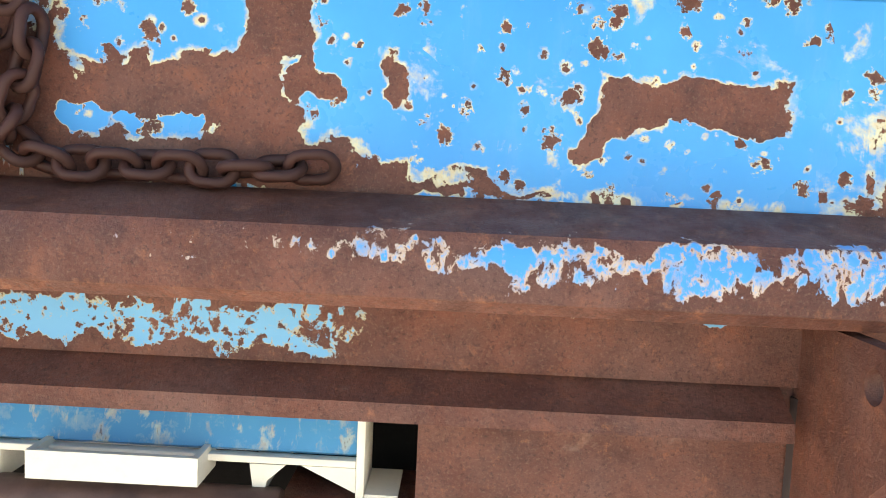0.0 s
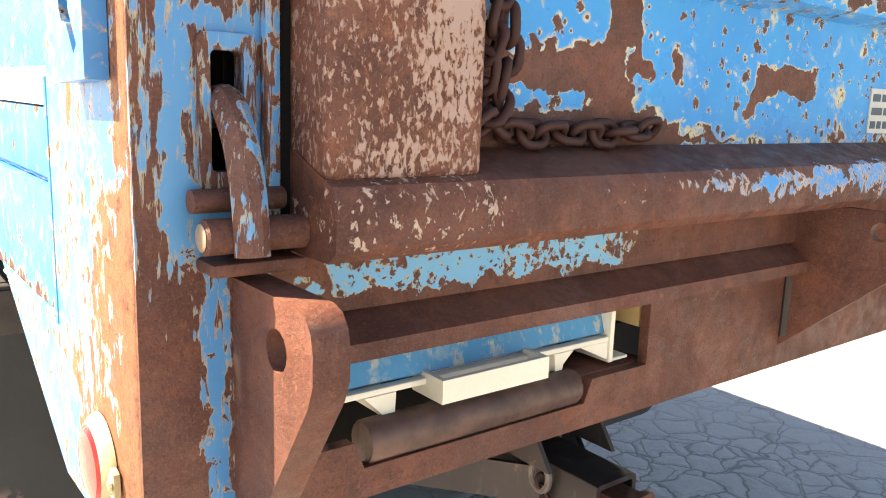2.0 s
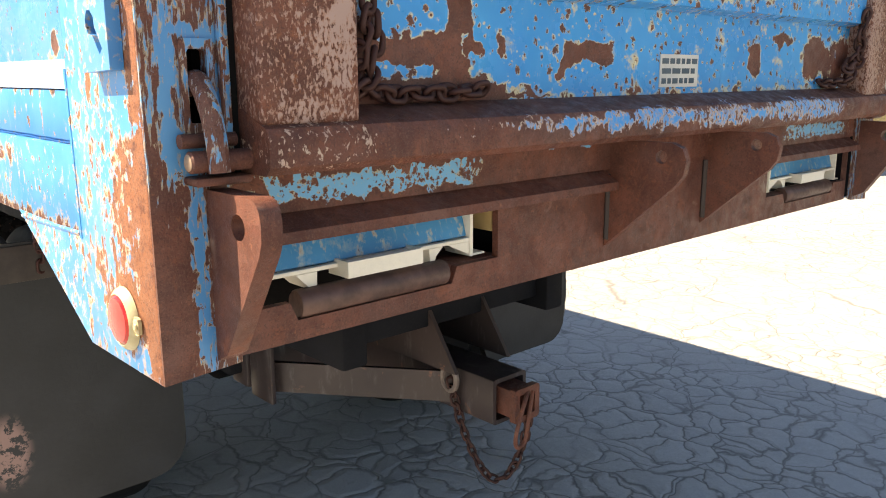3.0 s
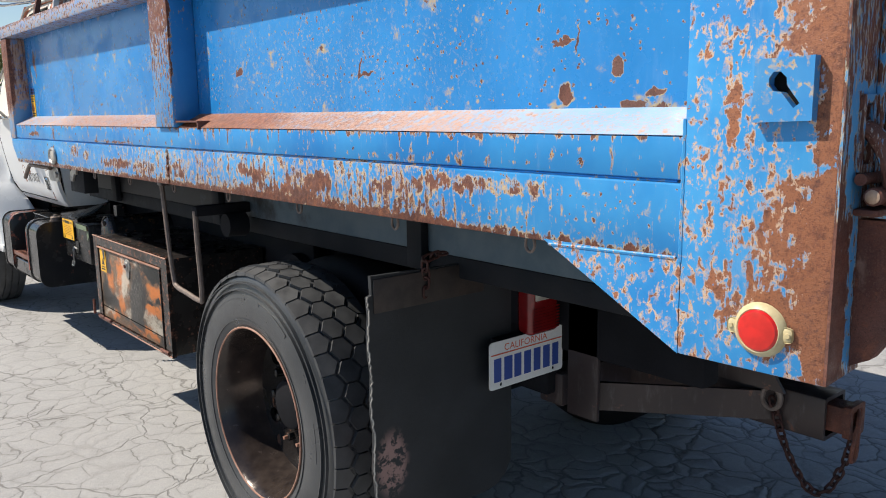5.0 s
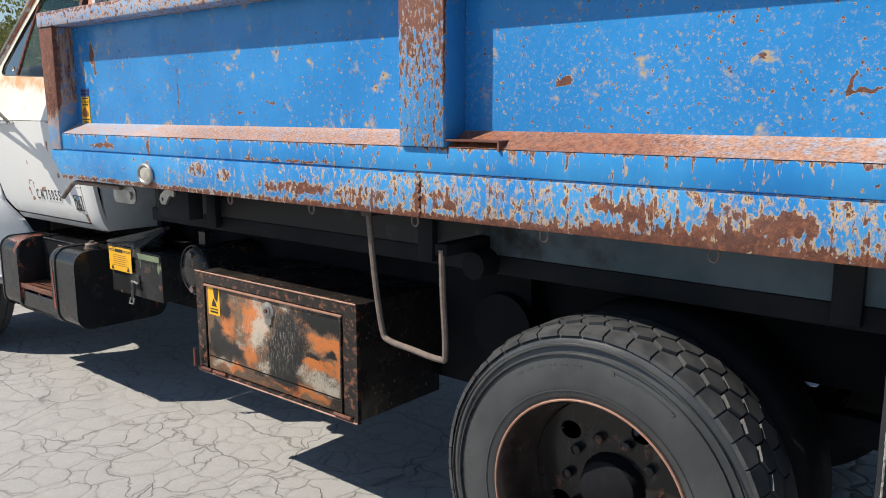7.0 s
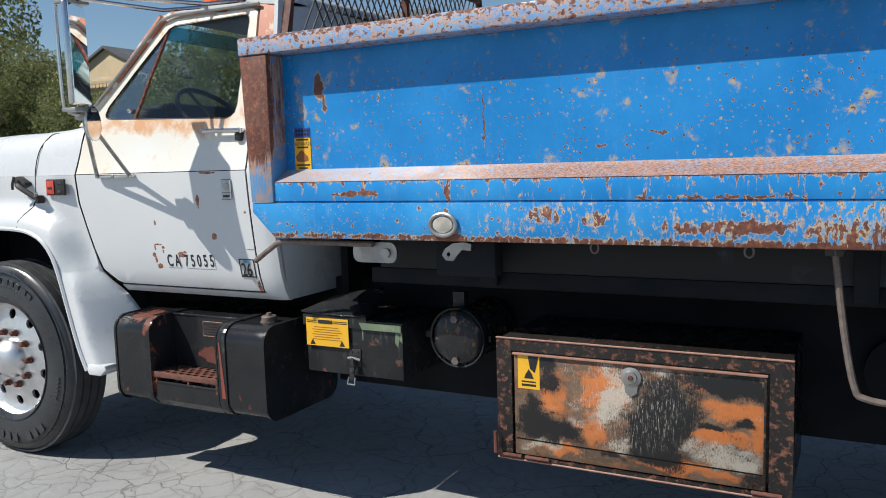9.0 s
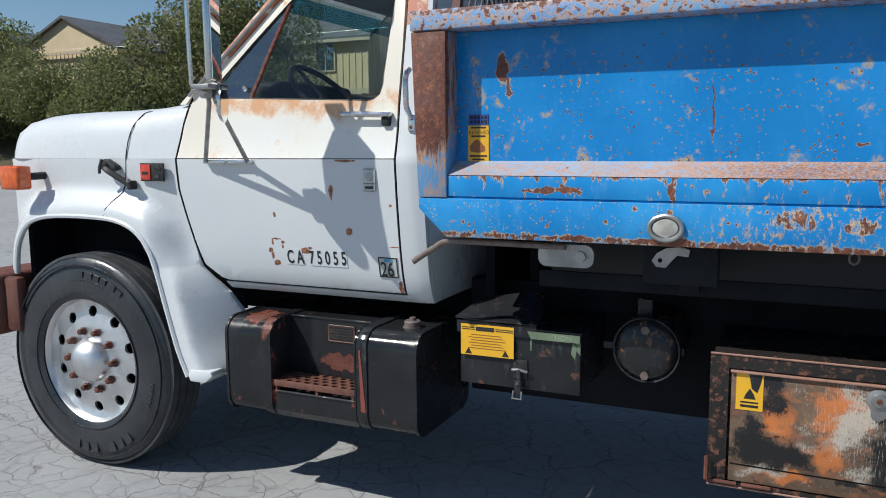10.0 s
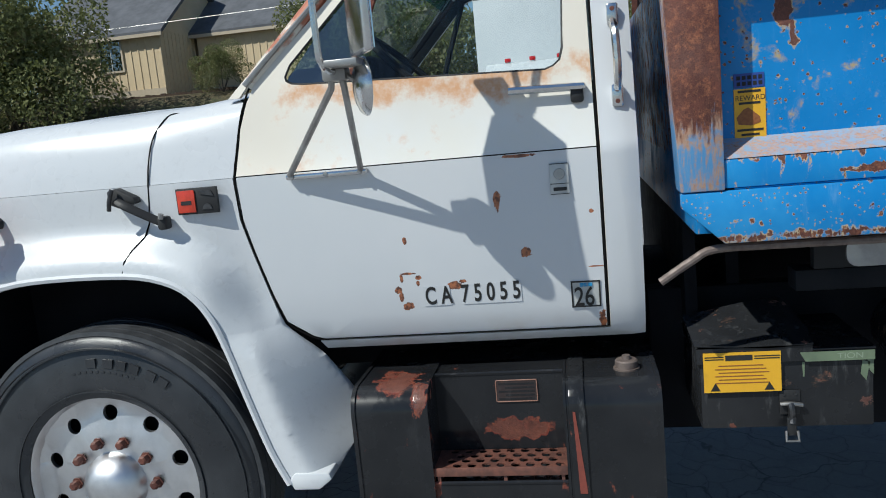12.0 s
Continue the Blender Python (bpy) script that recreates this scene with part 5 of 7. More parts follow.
def flaps():
    for s in (0, 1):
        flip = mirrored if s else (lambda q: q)
        edge = [(-0.012 + 0.004 * math.sin(i * 1.9) + 0.02 * (0.98 - z), z) for i, z in enumerate(np.linspace(0.98, 0.40, 12))]
        turn = [(0.10 - 0.10 * math.cos(radians(a)), 0.40 - 0.10 * math.sin(radians(a))) for a in (20, 45, 70, 90)]
        turn += [(0.42 + 0.10 * math.sin(radians(a)), 0.40 - 0.10 * math.cos(radians(a))) for a in (0, 25, 50, 75, 90)]
        fl = part("mud_flap", flip(prism(B(), [(0.52, 1.0), (0.34, 1.028), (0.0, 1.036), (0.002, 0.985)] + edge + turn, "y", 1.172, 1.184)), "flap", truck, "torn black rubber mud flap")
        part("torn_edge", flip(tube(B(), [(float(np.interp(-z, [-q[1] for q in edge], [q[0] for q in edge])) - 0.001 + random.Random(int(z * 4000)).uniform(-0.003, 0.003), 1.171, z) for z in np.linspace(0.982, 0.40, 66)], 0.0024, 5)), "torn", fl, "pale frayed edge")
        part("flap_strip", flip(box(B(), 0.006, 0.40, 1.167, 1.171, 0.935, 1.026, 0.001)), "strap", fl, "brown-black rubber clamping strip")
        chn = tagged(new("flap_chain"), label="short rusty chain holding the flap")
        chn.parent = truck
        if not s:
            chain(chn, [(0.18, 1.168, 0.955), (0.18, 1.165, 1.01), (0.18, 1.16, 1.06), (0.26, 1.16, 1.07)], 0.034, 0.010, 0.004, "", 3)
    tl = part("tail_lamp", box(B(), 0.530, 0.660, 1.10, 1.165, 0.780, 0.952, 0.018, 3), "red_dark", truck, "rectangular red tail lamp above the number plate")
    part("reverse_lens", box(B(), 0.548, 0.642, 1.094, 1.0995, 0.890, 0.932, 0.002), "clear", tl)
    for z in np.arange(0.795, 0.87, 0.0095):
        part("lens_rib", box(B(), 0.538, 0.655, 1.0965, 1.0995, z, z + 0.004), "red_dark", tl)
    part("lamp_bracket", box(B(), 0.56, 0.63, 1.166, 1.24, 0.80, 1.0, 0.005), "under", tl)
    pb = holed(B(), rrect(0.382, 0.704, 0.640, 0.786, 0.012), [circle(0.43, 0.652, 0.006, 8), circle(0.66, 0.652, 0.006, 8)], "y", 1.125, 1.128)
    pl = part("number_plate", pb, "plate_white", truck, "white number plate with blue characters")
    words("plate_state", "CALIFORNIA", 0.030, on_rear(0.442, 1.1245, 0.754), "red_ink", pl, 1.1)
    part("plate_stripe", box(B(), 0.389, 0.697, 1.1238, 1.1248, 0.745, 0.7485), "red_ink", pl)
    x = 0.400
    for w in (0.036, 0.040, 0.036, 0.036, 0.036, 0.036, 0.034):
        part("plate_bar", box(B(), x, x + w - 0.006, 1.1238, 1.1248, 0.662, 0.734), "blue_ink", pl)
        x += 0.0425
    part("plate_bracket", box(B(), 0.43, 0.64, 1.1285, 1.17, 0.75, 0.785), "under", pl)


def tyre(bm, y, z, x0, w, R, rim):
    """Outer and inner walls and the crown of a tyre whose outer face starts at x0."""
    prof = [(0.012, rim), (0.0, rim + 0.018), (-0.004, rim + 0.05), (-0.003, rim + 0.095), (0.004, R - 0.075), (0.012, R - 0.045), (0.020, R - 0.022), (0.034, R - 0.008), (0.05, R - 0.004)]
    prof += [(w - 0.05, R - 0.004), (w - 0.034, R - 0.008), (w - 0.02, R - 0.022), (w - 0.004, R - 0.075), (w + 0.003, rim + 0.08), (w, rim + 0.018), (w - 0.012, rim)]
    return lathe(bm, prof, y, z, 72, x0)


def marks(bm, y, z, x, spans):
    """Raised arcs and bars on a sidewall: (angle from, to, radius in, out)."""
    for a0, a1, r0, r1 in spans:
        n = max(2, int((a1 - a0) / 4))
        pts = [radians(a0 + (a1 - a0) * i / n) for i in range(n + 1)]
        loop = [(y + r1 * math.cos(a), z + r1 * math.sin(a)) for a in pts] + [(y + r0 * math.cos(a), z + r0 * math.sin(a)) for a in pts[::-1]]
        prism(bm, loop, "x", x - 0.0016, x + 0.006)


def rear_wheel(x0, flip):
    y, z = 1.875, 0.454
    wh = part("rear_wheel", flip(lathe(B(), [(0.030, 0.298), (0.012, 0.306), (0.004, 0.304), (0.002, 0.296), (0.014, 0.288), (0.03, 0.283), (0.07, 0.270), (0.16, 0.262), (0.175, 0.255)], y, z, 64, x0)), "barrel", truck, "deep dark rusty steel rear wheel")
    disc = holed(B(), circle(y, z, 0.258, 48), [circle(y + 0.195 * math.cos(a), z + 0.195 * math.sin(a), 0.034, 14, 0.028) for a in [2 * math.pi * (k + 0.6) / 5 for k in range(5)]] + [circle(y, z, 0.10, 24)], "x", x0 + 0.165, x0 + 0.18)
    part("wheel_disc", flip(disc), "dark_rim", wh)
    part("hub", flip(lathe(B(), [(0.19, 0.098), (0.155, 0.095), (0.125, 0.085), (0.12, 0.075), (0.12, 0.0)], y, z, 32, x0)), "under", wh)
    part("rim_edge", flip(tube(B(), [(x0 + 0.002, y + 0.2975 * math.cos(a * math.pi / 32), z + 0.2975 * math.sin(a * math.pi / 32)) for a in range(64)], 0.0035, 6, True)), "rim_edge", wh, "bare rusty rim edge")
    for k in range(10):
        a = 2 * math.pi * k / 10
        part("lug_nut", flip(lathe(B(), [(0.165, 0.016), (0.145, 0.016), (0.142, 0.011), (0.142, 0.0)], y + 0.142 * math.cos(a), z + 0.142 * math.sin(a), 6, x0)), "dark_rim", wh)
        if k in (7, 8):
            part("stud", flip(lathe(B(), [(0.150, 0.007), (0.128, 0.007), (0.126, 0.0)], y + 0.142 * math.cos(a), z + 0.142 * math.sin(a), 8, x0)), "rim_edge", wh, "bright worn stud")
    ty = part("tyre", flip(tyre(B(), y, z, x0 - 0.002, 0.265, 0.496, 0.297)), "rubber_dusty", wh, "black drive tyre with worn blocks", 50)
    b = B()
    for r0, r1 in ((0.325, 0.329), (0.425, 0.4285), (0.452, 0.455)):
        lathe(b, [(0.004, r0), (-0.0065, r0 + 0.0005), (-0.0065, r1), (0.004, r1)], y, z, 72, x0)
    marks(b, y, z, x0 - 0.003, [(101, 126, 0.405, 0.408), (101, 126, 0.362, 0.365), (100, 101.2, 0.362, 0.408), (125.6, 126.8, 0.362, 0.408), (168, 186, 0.395, 0.398), (168, 186, 0.368, 0.371)])
    marks(b, y, z, x0 - 0.003, [(a, a + 3.2, 0.368, 0.40) for a in (56, 61.5, 67, 72.5, 78, 84)] + [(a, a + 2.4, 0.35, 0.36) for a in range(30, 90, 4)] + [(a, a + 1.6, 0.372, 0.382) for a in range(136, 160, 3)])
    part("raised_mark", flip(b), "rubber_dusty", ty)
    tr = B()
    n, R = 44, 0.496
    rows = ((0.010, 0.060), (0.070, 0.125), (0.135, 0.190), (0.200, 0.252))
    for ri, (xa, xb) in enumerate(rows):
        for k in range(n):
            a0 = 2 * math.pi * (k + (0.5 if ri % 2 else 0.0)) / n
            da = 2 * math.pi / n * 0.475
            xm = (xa + xb) / 2
            top = R + 0.007 - (0.006 if ri in (0, 3) else 0.0)
            tip = 0.011
            if ri in (1, 2):
                loop = [(xa - tip, 0.0), (xa + tip, -1.0), (xb - tip, -1.0), (xb + tip, 0.0), (xb - tip, 1.0), (xa + tip, 1.0)]
            elif ri == 0:
                loop = [(xa, -1.0), (xb - tip, -1.0), (xb + tip, 0.0), (xb - tip, 1.0), (xa, 1.0)]
            else:
                loop = [(xa - tip, 0.0), (xa + tip, -1.0), (xb, -1.0), (xb, 1.0), (xa + tip, 1.0)]
            lo, hi = [], []
            for xx, f in loop:
                a = a0 + da * f
                drop = 0.012 if (ri == 0 and xx == xa) or (ri == 3 and xx == xb) else 0.0
                for lst, rad, sh in ((lo, R - 0.010 - drop, 1.0), (hi, top - drop, 0.965)):
                    x2 = xm + (xx - xm) * sh
                    lst.append(tr.verts.new((x0 + x2, y + rad * math.cos(a0 + (a - a0) * sh), z + rad * math.sin(a0 + (a - a0) * sh))))
            tr.faces.new(hi)
            m = len(lo)
            for i in range(m):
                tr.faces.new((lo[i], lo[(i + 1) % m], hi[(i + 1) % m], hi[i]))
    part("tread", flip(tr), "tread", ty, "worn hexagonal tread blocks", 20)
    # Shade between the twin tyres is put into the inner one's darker colour.
    inner = part("inner_tyre", flip(tyre(B(), y, z, x0 + 0.31, 0.26, 0.50, 0.297)), "rubber_dark", wh, "", 50)


def front_wheel(flip):
    y, z, x0 = 6.644, 0.515, 0.10
    wh = part("front_wheel", flip(lathe(B(), [(0.03, 0.286), (0.004, 0.296), (-0.002, 0.302), (0.0, 0.307), (0.012, 0.309), (0.03, 0.304)], y, z, 64, x0)), "alu", truck, "polished aluminium front wheel with rusty nuts")
    holes = [circle(y + 0.232 * math.cos(a), z + 0.232 * math.sin(a), 0.026, 16) for a in [2 * math.pi * (k + 0.5) / 10 for k in range(10)]]
    disc = B()
    fs = fill(disc, circle(y, z, 0.294, 60), holes + [circle(y, z, 0.09, 40)], "x", 0)
    for q in np.linspace(-0.25, 0.25, 9):
        bmesh.ops.bisect_plane(disc, geom=disc.verts[:] + disc.edges[:] + disc.faces[:], plane_co=(0, y + q, z), plane_no=(0, 1, 0))
        bmesh.ops.bisect_plane(disc, geom=disc.verts[:] + disc.edges[:] + disc.faces[:], plane_co=(0, y, z + q), plane_no=(0, 0, 1))
    for v in disc.verts:
        r = math.hypot(v.co.y - y, v.co.z - z)
        v.co.x = x0 + float(np.interp(r, [0.09, 0.15, 0.18, 0.25, 0.28, 0.294], [0.012, 0.012, 0.022, 0.036, 0.034, 0.022]))
    r = bmesh.ops.extrude_face_region(disc, geom=disc.faces[:], use_keep_orig=True)
    bmesh.ops.translate(disc, verts=[v for v in r["geom"] if isinstance(v, bmesh.types.BMVert)], vec=(0.014, 0, 0))
    part("wheel_disc", flip(disc), "alu", wh, "", 60)
    part("drum", flip(lathe(B(), [(0.09, 0.0), (0.09, 0.27), (0.2, 0.27)], y, z, 32, x0)), "under", wh)
    part("hub_cap", flip(lathe(B(), [(0.016, 0.106), (-0.006, 0.104), (-0.016, 0.099), (-0.03, 0.092), (-0.052, 0.070), (-0.064, 0.042), (-0.068, 0.0)], y, z, 32, x0)), "alu", wh, "domed aluminium hub cover")
    for k in range(10):
        a = 2 * math.pi * k / 10
        nb = B()
        yy, zz = y + 0.143 * math.cos(a), z + 0.143 * math.sin(a)
        lathe(nb, [(0.012, 0.020), (0.006, 0.020), (0.006, 0.0155), (-0.016, 0.015), (-0.020, 0.010), (-0.020, 0.0)], yy, zz, 6, x0)
        part("lug_nut", flip(nb), "rust", wh, "rusty wheel nut")
    ty = part("tyre", flip(tyre(B(), y, z, x0 - 0.025, 0.245, 0.505, 0.297)), "rubber", wh, "black ribbed front tyre", 50)
    rb = B()
    for xa in (0.028, 0.075, 0.122, 0.169):
        lathe(rb, [(xa, 0.495), (xa + 0.002, 0.509), (xa + 0.039, 0.509), (xa + 0.041, 0.495)], y, z, 72, x0 - 0.025)
    part("tread", flip(rb), "tread", ty)
    b = B()
    for r0, r1 in ((0.322, 0.325), (0.462, 0.465)):
        lathe(b, [(0.006, r0), (-0.006, r0 + 0.0005), (-0.006, r1), (0.006, r1)], y, z, 72, x0 - 0.026)
    marks(b, y, z, x0 - 0.028, [(a, a + 4.4, 0.402, 0.43) for a in (122, 116, 108, 102, 96, 88)] + [(a, a + 5.5, 0.395, 0.44) for a in (232, 240, 248, 264, 272, 280)] + [(a, a + 1.5, 0.385, 0.392) for a in range(80, 112, 3)] + [(a, a + 1.4, 0.40, 0.42) for a in range(188, 204, 3)])
    part("raised_mark", flip(b), "rubber", ty)


# ---- cab ----
CAB_Z = [0.84, 0.88, 0.93, 1.0, 1.10, 1.20, 1.32, 1.44, 1.462, 1.48, 1.56, 1.70, 1.95, 2.14, 2.20]
CAB_X = [0.32, 0.295, 0.262, 0.240, 0.222, 0.209, 0.196, 0.187, 0.186, 0.192, 0.213, 0.236, 0.292, 0.338, 0.362]


def cab_x(y, z):
    return float(np.interp(z, CAB_Z, CAB_X)) + 0.06 * max(0.0, 5.0 - y) ** 1.5 / 0.1 ** 1.5 * 0.5


def skin(bm, outer, holes, shape, zs, yy, thick):
    fill(bm, outer, holes, "x", 0)
    for q in zs:
        bmesh.ops.bisect_plane(bm, geom=bm.verts[:] + bm.edges[:] + bm.faces[:], plane_co=(0, 0, q), plane_no=(0, 0, 1))
    for q in yy:
        bmesh.ops.bisect_plane(bm, geom=bm.verts[:] + bm.edges[:] + bm.faces[:], plane_co=(0, q, 0), plane_no=(0, 1, 0))
    for v in bm.verts:
        v.co.x = shape(v.co.y, v.co.z)
    if thick:
        r = bmesh.ops.extrude_face_region(bm, geom=bm.faces[:], use_keep_orig=True)
        bmesh.ops.translate(bm, verts=[v for v in r["geom"] if isinstance(v, bmesh.types.BMVert)], vec=(thick, 0, 0))
    return bm


DOOR = [(5.048, 0.922), (5.935, 0.922), (5.972, 0.935), (6.046, 0.99), (6.072, 1.075), (6.107, 1.222), (6.129, 1.33), (6.132, 1.462), (6.112, 1.606), (6.088, 1.68), (6.060, 1.735), (5.825, 1.955), (5.625, 2.158), (5.56, 2.172), (5.10, 2.172), (5.062, 2.15), (5.052, 1.9)]
WINDOW = [(5.155, 1.698), (5.18, 1.690), (5.905, 1.720), (5.940, 1.725), (5.958, 1.735), (5.962, 1.750), (5.945, 1.785), (5.775, 1.955), (5.61, 2.115), (5.592, 2.131), (5.565, 2.140), (5.145, 2.148), (5.122, 2.144), (5.108, 2.132), (5.104, 2.11), (5.125, 1.75), (5.135, 1.715)]


def offset_line(loop, shape, d):
    return [(shape(y, z) + d, y, z) for y, z in loop]


def cab():
    zs = CAB_Z[1:]
    cabin = part("cab", skin(B(), [(4.935, 0.885), (5.94, 0.885), (5.955, 0.915), (5.038, 0.915), (5.040, 1.9), (5.05, 2.178), (5.2, 2.186), (5.57, 2.186), (5.635, 2.167), (5.835, 1.965), (6.075, 1.742), (6.11, 1.70), (6.145, 1.70), (6.08, 1.765), (5.66, 2.200), (5.56, 2.22), (5.0, 2.212), (4.935, 2.18)], [], cab_x, zs, (), 0.02), "pillar", truck, "white cab, roof edge and pillars rusted")
    part("cab_side", skin(B(), [(4.934, 0.884), (5.94, 0.884), (5.955, 0.9145), (5.037, 0.9145), (5.039, 1.75), (5.041, 1.98), (4.934, 1.98)], [], lambda y, z: cab_x(y, z) - 0.0025, zs, (4.96, 4.98), 0.018), "door", cabin, "white rear corner of the cab", 60)
    part("cab_side", mirrored(skin(B(), DOOR, [WINDOW], cab_x, zs, (), 0.02)), "white", cabin)
    part("door_lining", mirrored(skin(B(), DOOR, [WINDOW], lambda y, z: cab_x(y, z) + 0.024, zs, (), 0.012)), "interior", cabin, "dark inner lining of the far door")
    part("vent_bar", mirrored(tube(B(), [(cab_x(5.5, z) + 0.03, y, z) for y, z in ((5.775, 1.70), (5.70, 1.905), (5.61, 2.13))], 0.014, 6)), "interior", cabin)
    part("cab_corner", mirrored(box(B(), 0.21, 0.34, 4.935, 5.04, 0.885, 2.17, 0.02)), "white", cabin)
    back = holed(B(), [(0.30, 0.885), (1.96, 0.885), (2.02, 1.5), (1.93, 2.19), (0.33, 2.19), (0.24, 1.5)], [rrect(0.55, 1.71, 1.72, 2.06, 0.06)], "y", 4.936, 4.956)
    part("back_wall", back, "white", cabin)
    part("rear_window", box(B(), 0.55, 1.71, 4.944, 4.948, 1.72, 2.06), "glass", cabin)
    roof = B()
    rows = []
    for y, dz in ((4.936, -0.03), (4.96, 0.0), (5.1, 0.018), (5.35, 0.02), (5.58, 0.008), (5.655, -0.03)):
        rows.append([roof.verts.new((x, y, 2.195 + dz + dx)) for x, dx in ((0.355, 0.0), (0.40, 0.022), (0.55, 0.045), (1.13, 0.06), (1.71, 0.045), (1.86, 0.022), (1.905, 0.0))])
    for u, v in zip(rows, rows[1:]):
        for i in range(6):
            roof.faces.new((u[i], u[i + 1], v[i + 1], v[i]))
    r = bmesh.ops.extrude_face_region(roof, geom=roof.faces[:], use_keep_orig=True)
    bmesh.ops.translate(roof, verts=[v for v in r["geom"] if isinstance(v, bmesh.types.BMVert)], vec=(0, 0, -0.02))
    part("roof", roof, "white", cabin, "white cab roof", 60)
    for x in (0.50, 0.80, 1.13, 1.46, 1.76):
        mk = part("roof_marker", box(B(), x - 0.045, x + 0.045, 5.40, 5.50, 2.205 + 0.05 * (1 - abs(x - 1.13) / 0.8), 2.275 + 0.03 * (1 - abs(x - 1.13) / 0.8), 0.02, 3), "amber", cabin, "amber roof marker lamp")
    part("headliner", box(B(), 0.38, 1.88, 4.96, 5.56, 2.158, 2.172), "headliner", cabin)
    part("drip_rail", tube(B(), [(0.338, 5.05, 2.184), (0.338, 5.56, 2.190), (0.330, 5.64, 2.170), (0.275, 5.86, 1.950), (0.228, 6.085, 1.735)], 0.008, 6), "steel", cabin, "bright drip rail")
    ws = B()
    ws.faces.new([ws.verts.new(p) for p in ((0.30, 6.05, 1.74), (1.96, 6.05, 1.74), (1.88, 5.645, 2.17), (0.38, 5.645, 2.17))])
    part("windscreen", ws, "screen_glass", cabin, "green-tinted windscreen")
    band = B()
    band.faces.new([band.verts.new(p) for p in ((0.37, 5.707, 2.097), (1.89, 5.707, 2.097), (1.88, 5.650, 2.157), (0.38, 5.650, 2.157))])
    part("shade_band", band, "shade_glass", cabin, "dark teal shade band of the windscreen")
    # Far pillar takes the dark trim colour to look shaded inside the cab.
    for q, mt in zip(sides(lambda b: tube(b, [(0.26, 6.08, 1.73), (0.345, 5.635, 2.185)], 0.022, 8)), ("pillar", "interior")):
        part("pillar", q, mt, cabin)
    part("floor_pan", box(B(), 0.34, 1.92, 4.96, 6.1, 0.90, 0.95), "interior", cabin)
    part("firewall", box(B(), 0.30, 1.96, 6.06, 6.09, 0.92, 1.70), "interior", cabin)
    part("dashboard", box(B(), 0.30, 1.96, 5.74, 5.985, 1.42, 1.775, 0.04, 3), "interior", cabin, "dark dashboard")
    part("instrument_hood", box(B(), 0.42, 1.0, 5.71, 5.93, 1.70, 1.802, 0.03, 3), "interior", cabin)
    part("bench_seat", box(B(), 0.36, 1.90, 5.02, 5.18, 1.10, 1.66, 0.04, 3), "interior", cabin, "dark seat back")
    part("seat_cushion", box(B(), 0.36, 1.90, 5.10, 5.60, 1.02, 1.22, 0.04, 3), "interior", cabin)
    tilt = Matrix.Translation((0.64, 5.63, 1.735)) @ pose(0, 0, 0, 44, 0, 0)
    sw = tube(B(), [tilt @ Vector((0.205 * math.cos(a * math.pi / 18), 0.205 * math.sin(a * math.pi / 18), 0)) for a in range(36)], 0.013, 8, True)
    st = part("steering_wheel", sw, "interior", cabin, "thin black steering wheel")
    for a in (100, 215, 330):
        part("spoke", tube(B(), [tilt @ Vector((0, 0, -0.02)), tilt @ Vector((0.2 * math.cos(radians(a)), 0.2 * math.sin(radians(a)), 0))], 0.009, 6), "interior", st)
    part("steering_column", tube(B(), [tilt @ Vector((0, 0, -0.01)), tilt @ Vector((0, 0, -0.35))], 0.03, 10), "interior", st)
    # driver's door
    door = part("cab_door", skin(B(), [p for p in DOOR if p[1] <= 1.463] + [(5.0495, 1.462)], [], cab_x, zs, (5.3, 5.6, 5.9), 0.02), "door", truck, "white lower door panel with chips and rust marks", 40)
    upper = [(5.0495, 1.465)] + [(6.132, 1.465)] + [p for p in DOOR if p[1] > 1.47]
    part("upper_panel", skin(B(), upper, [WINDOW], cab_x, zs, (5.3, 5.6, 5.9), 0.02), "cream", door, "upper door panel, cream with orange rust stains", 40)
    part("belt_groove", tube(B(), offset_line([(5.05 + 0.1 * i, 1.4635) for i in range(12)], cab_x, 0.0012), 0.0022, 6), "gap", door)
    part("window_seal", tube(B(), offset_line(WINDOW, cab_x, 0.005), 0.0055, 6, True), "seal", door)
    part("vent_divider", tube(B(), [(cab_x(5.5, z) + 0.012, y, z) for y, z in ((5.768, 1.712), (5.690, 1.915), (5.603, 2.132))], 0.009, 6), "rust_vent", door, "brown rusty vent window bar")
    pane = skin(B(), [(5.768, 1.705), (5.97, 1.722), (5.775, 1.965), (5.61, 2.13), (5.605, 2.14), (5.690, 1.915)], [], lambda y, z: cab_x(y, z) + 0.010, zs, (), 0.0)
    ob = part("vent_pane", pane, "vent_glass", door, "bluish vent window pane")
    ob.visible_shadow = False
    pane = skin(B(), [(5.11, 1.692), (5.758, 1.705), (5.680, 1.915), (5.592, 2.145), (5.11, 2.15)], [], lambda y, z: cab_x(y, z) + 0.014, zs, (), 0.0)
    ob = part("window_pane", pane, "glass", door, "clear door window")
    ob.visible_shadow = False
    part("vent_knob", lathe(B(), [(0.255, 0.0), (0.24, 0.012), (0.25, 0.013)], 5.79, 1.757, 12), "chrome", door)
    seam = [(5.045, 1.98), (5.043, 1.5), (5.043, 0.922), (5.935, 0.918), (5.977, 0.930), (6.051, 0.987), (6.077, 1.075), (6.112, 1.222), (6.135, 1.33), (6.138, 1.462), (6.118, 1.606), (6.094, 1.685), (6.07, 1.74)]
    dense = [tuple(p) for p in smooth_path([(0, y, z) for y, z in seam[3:]], 4)]
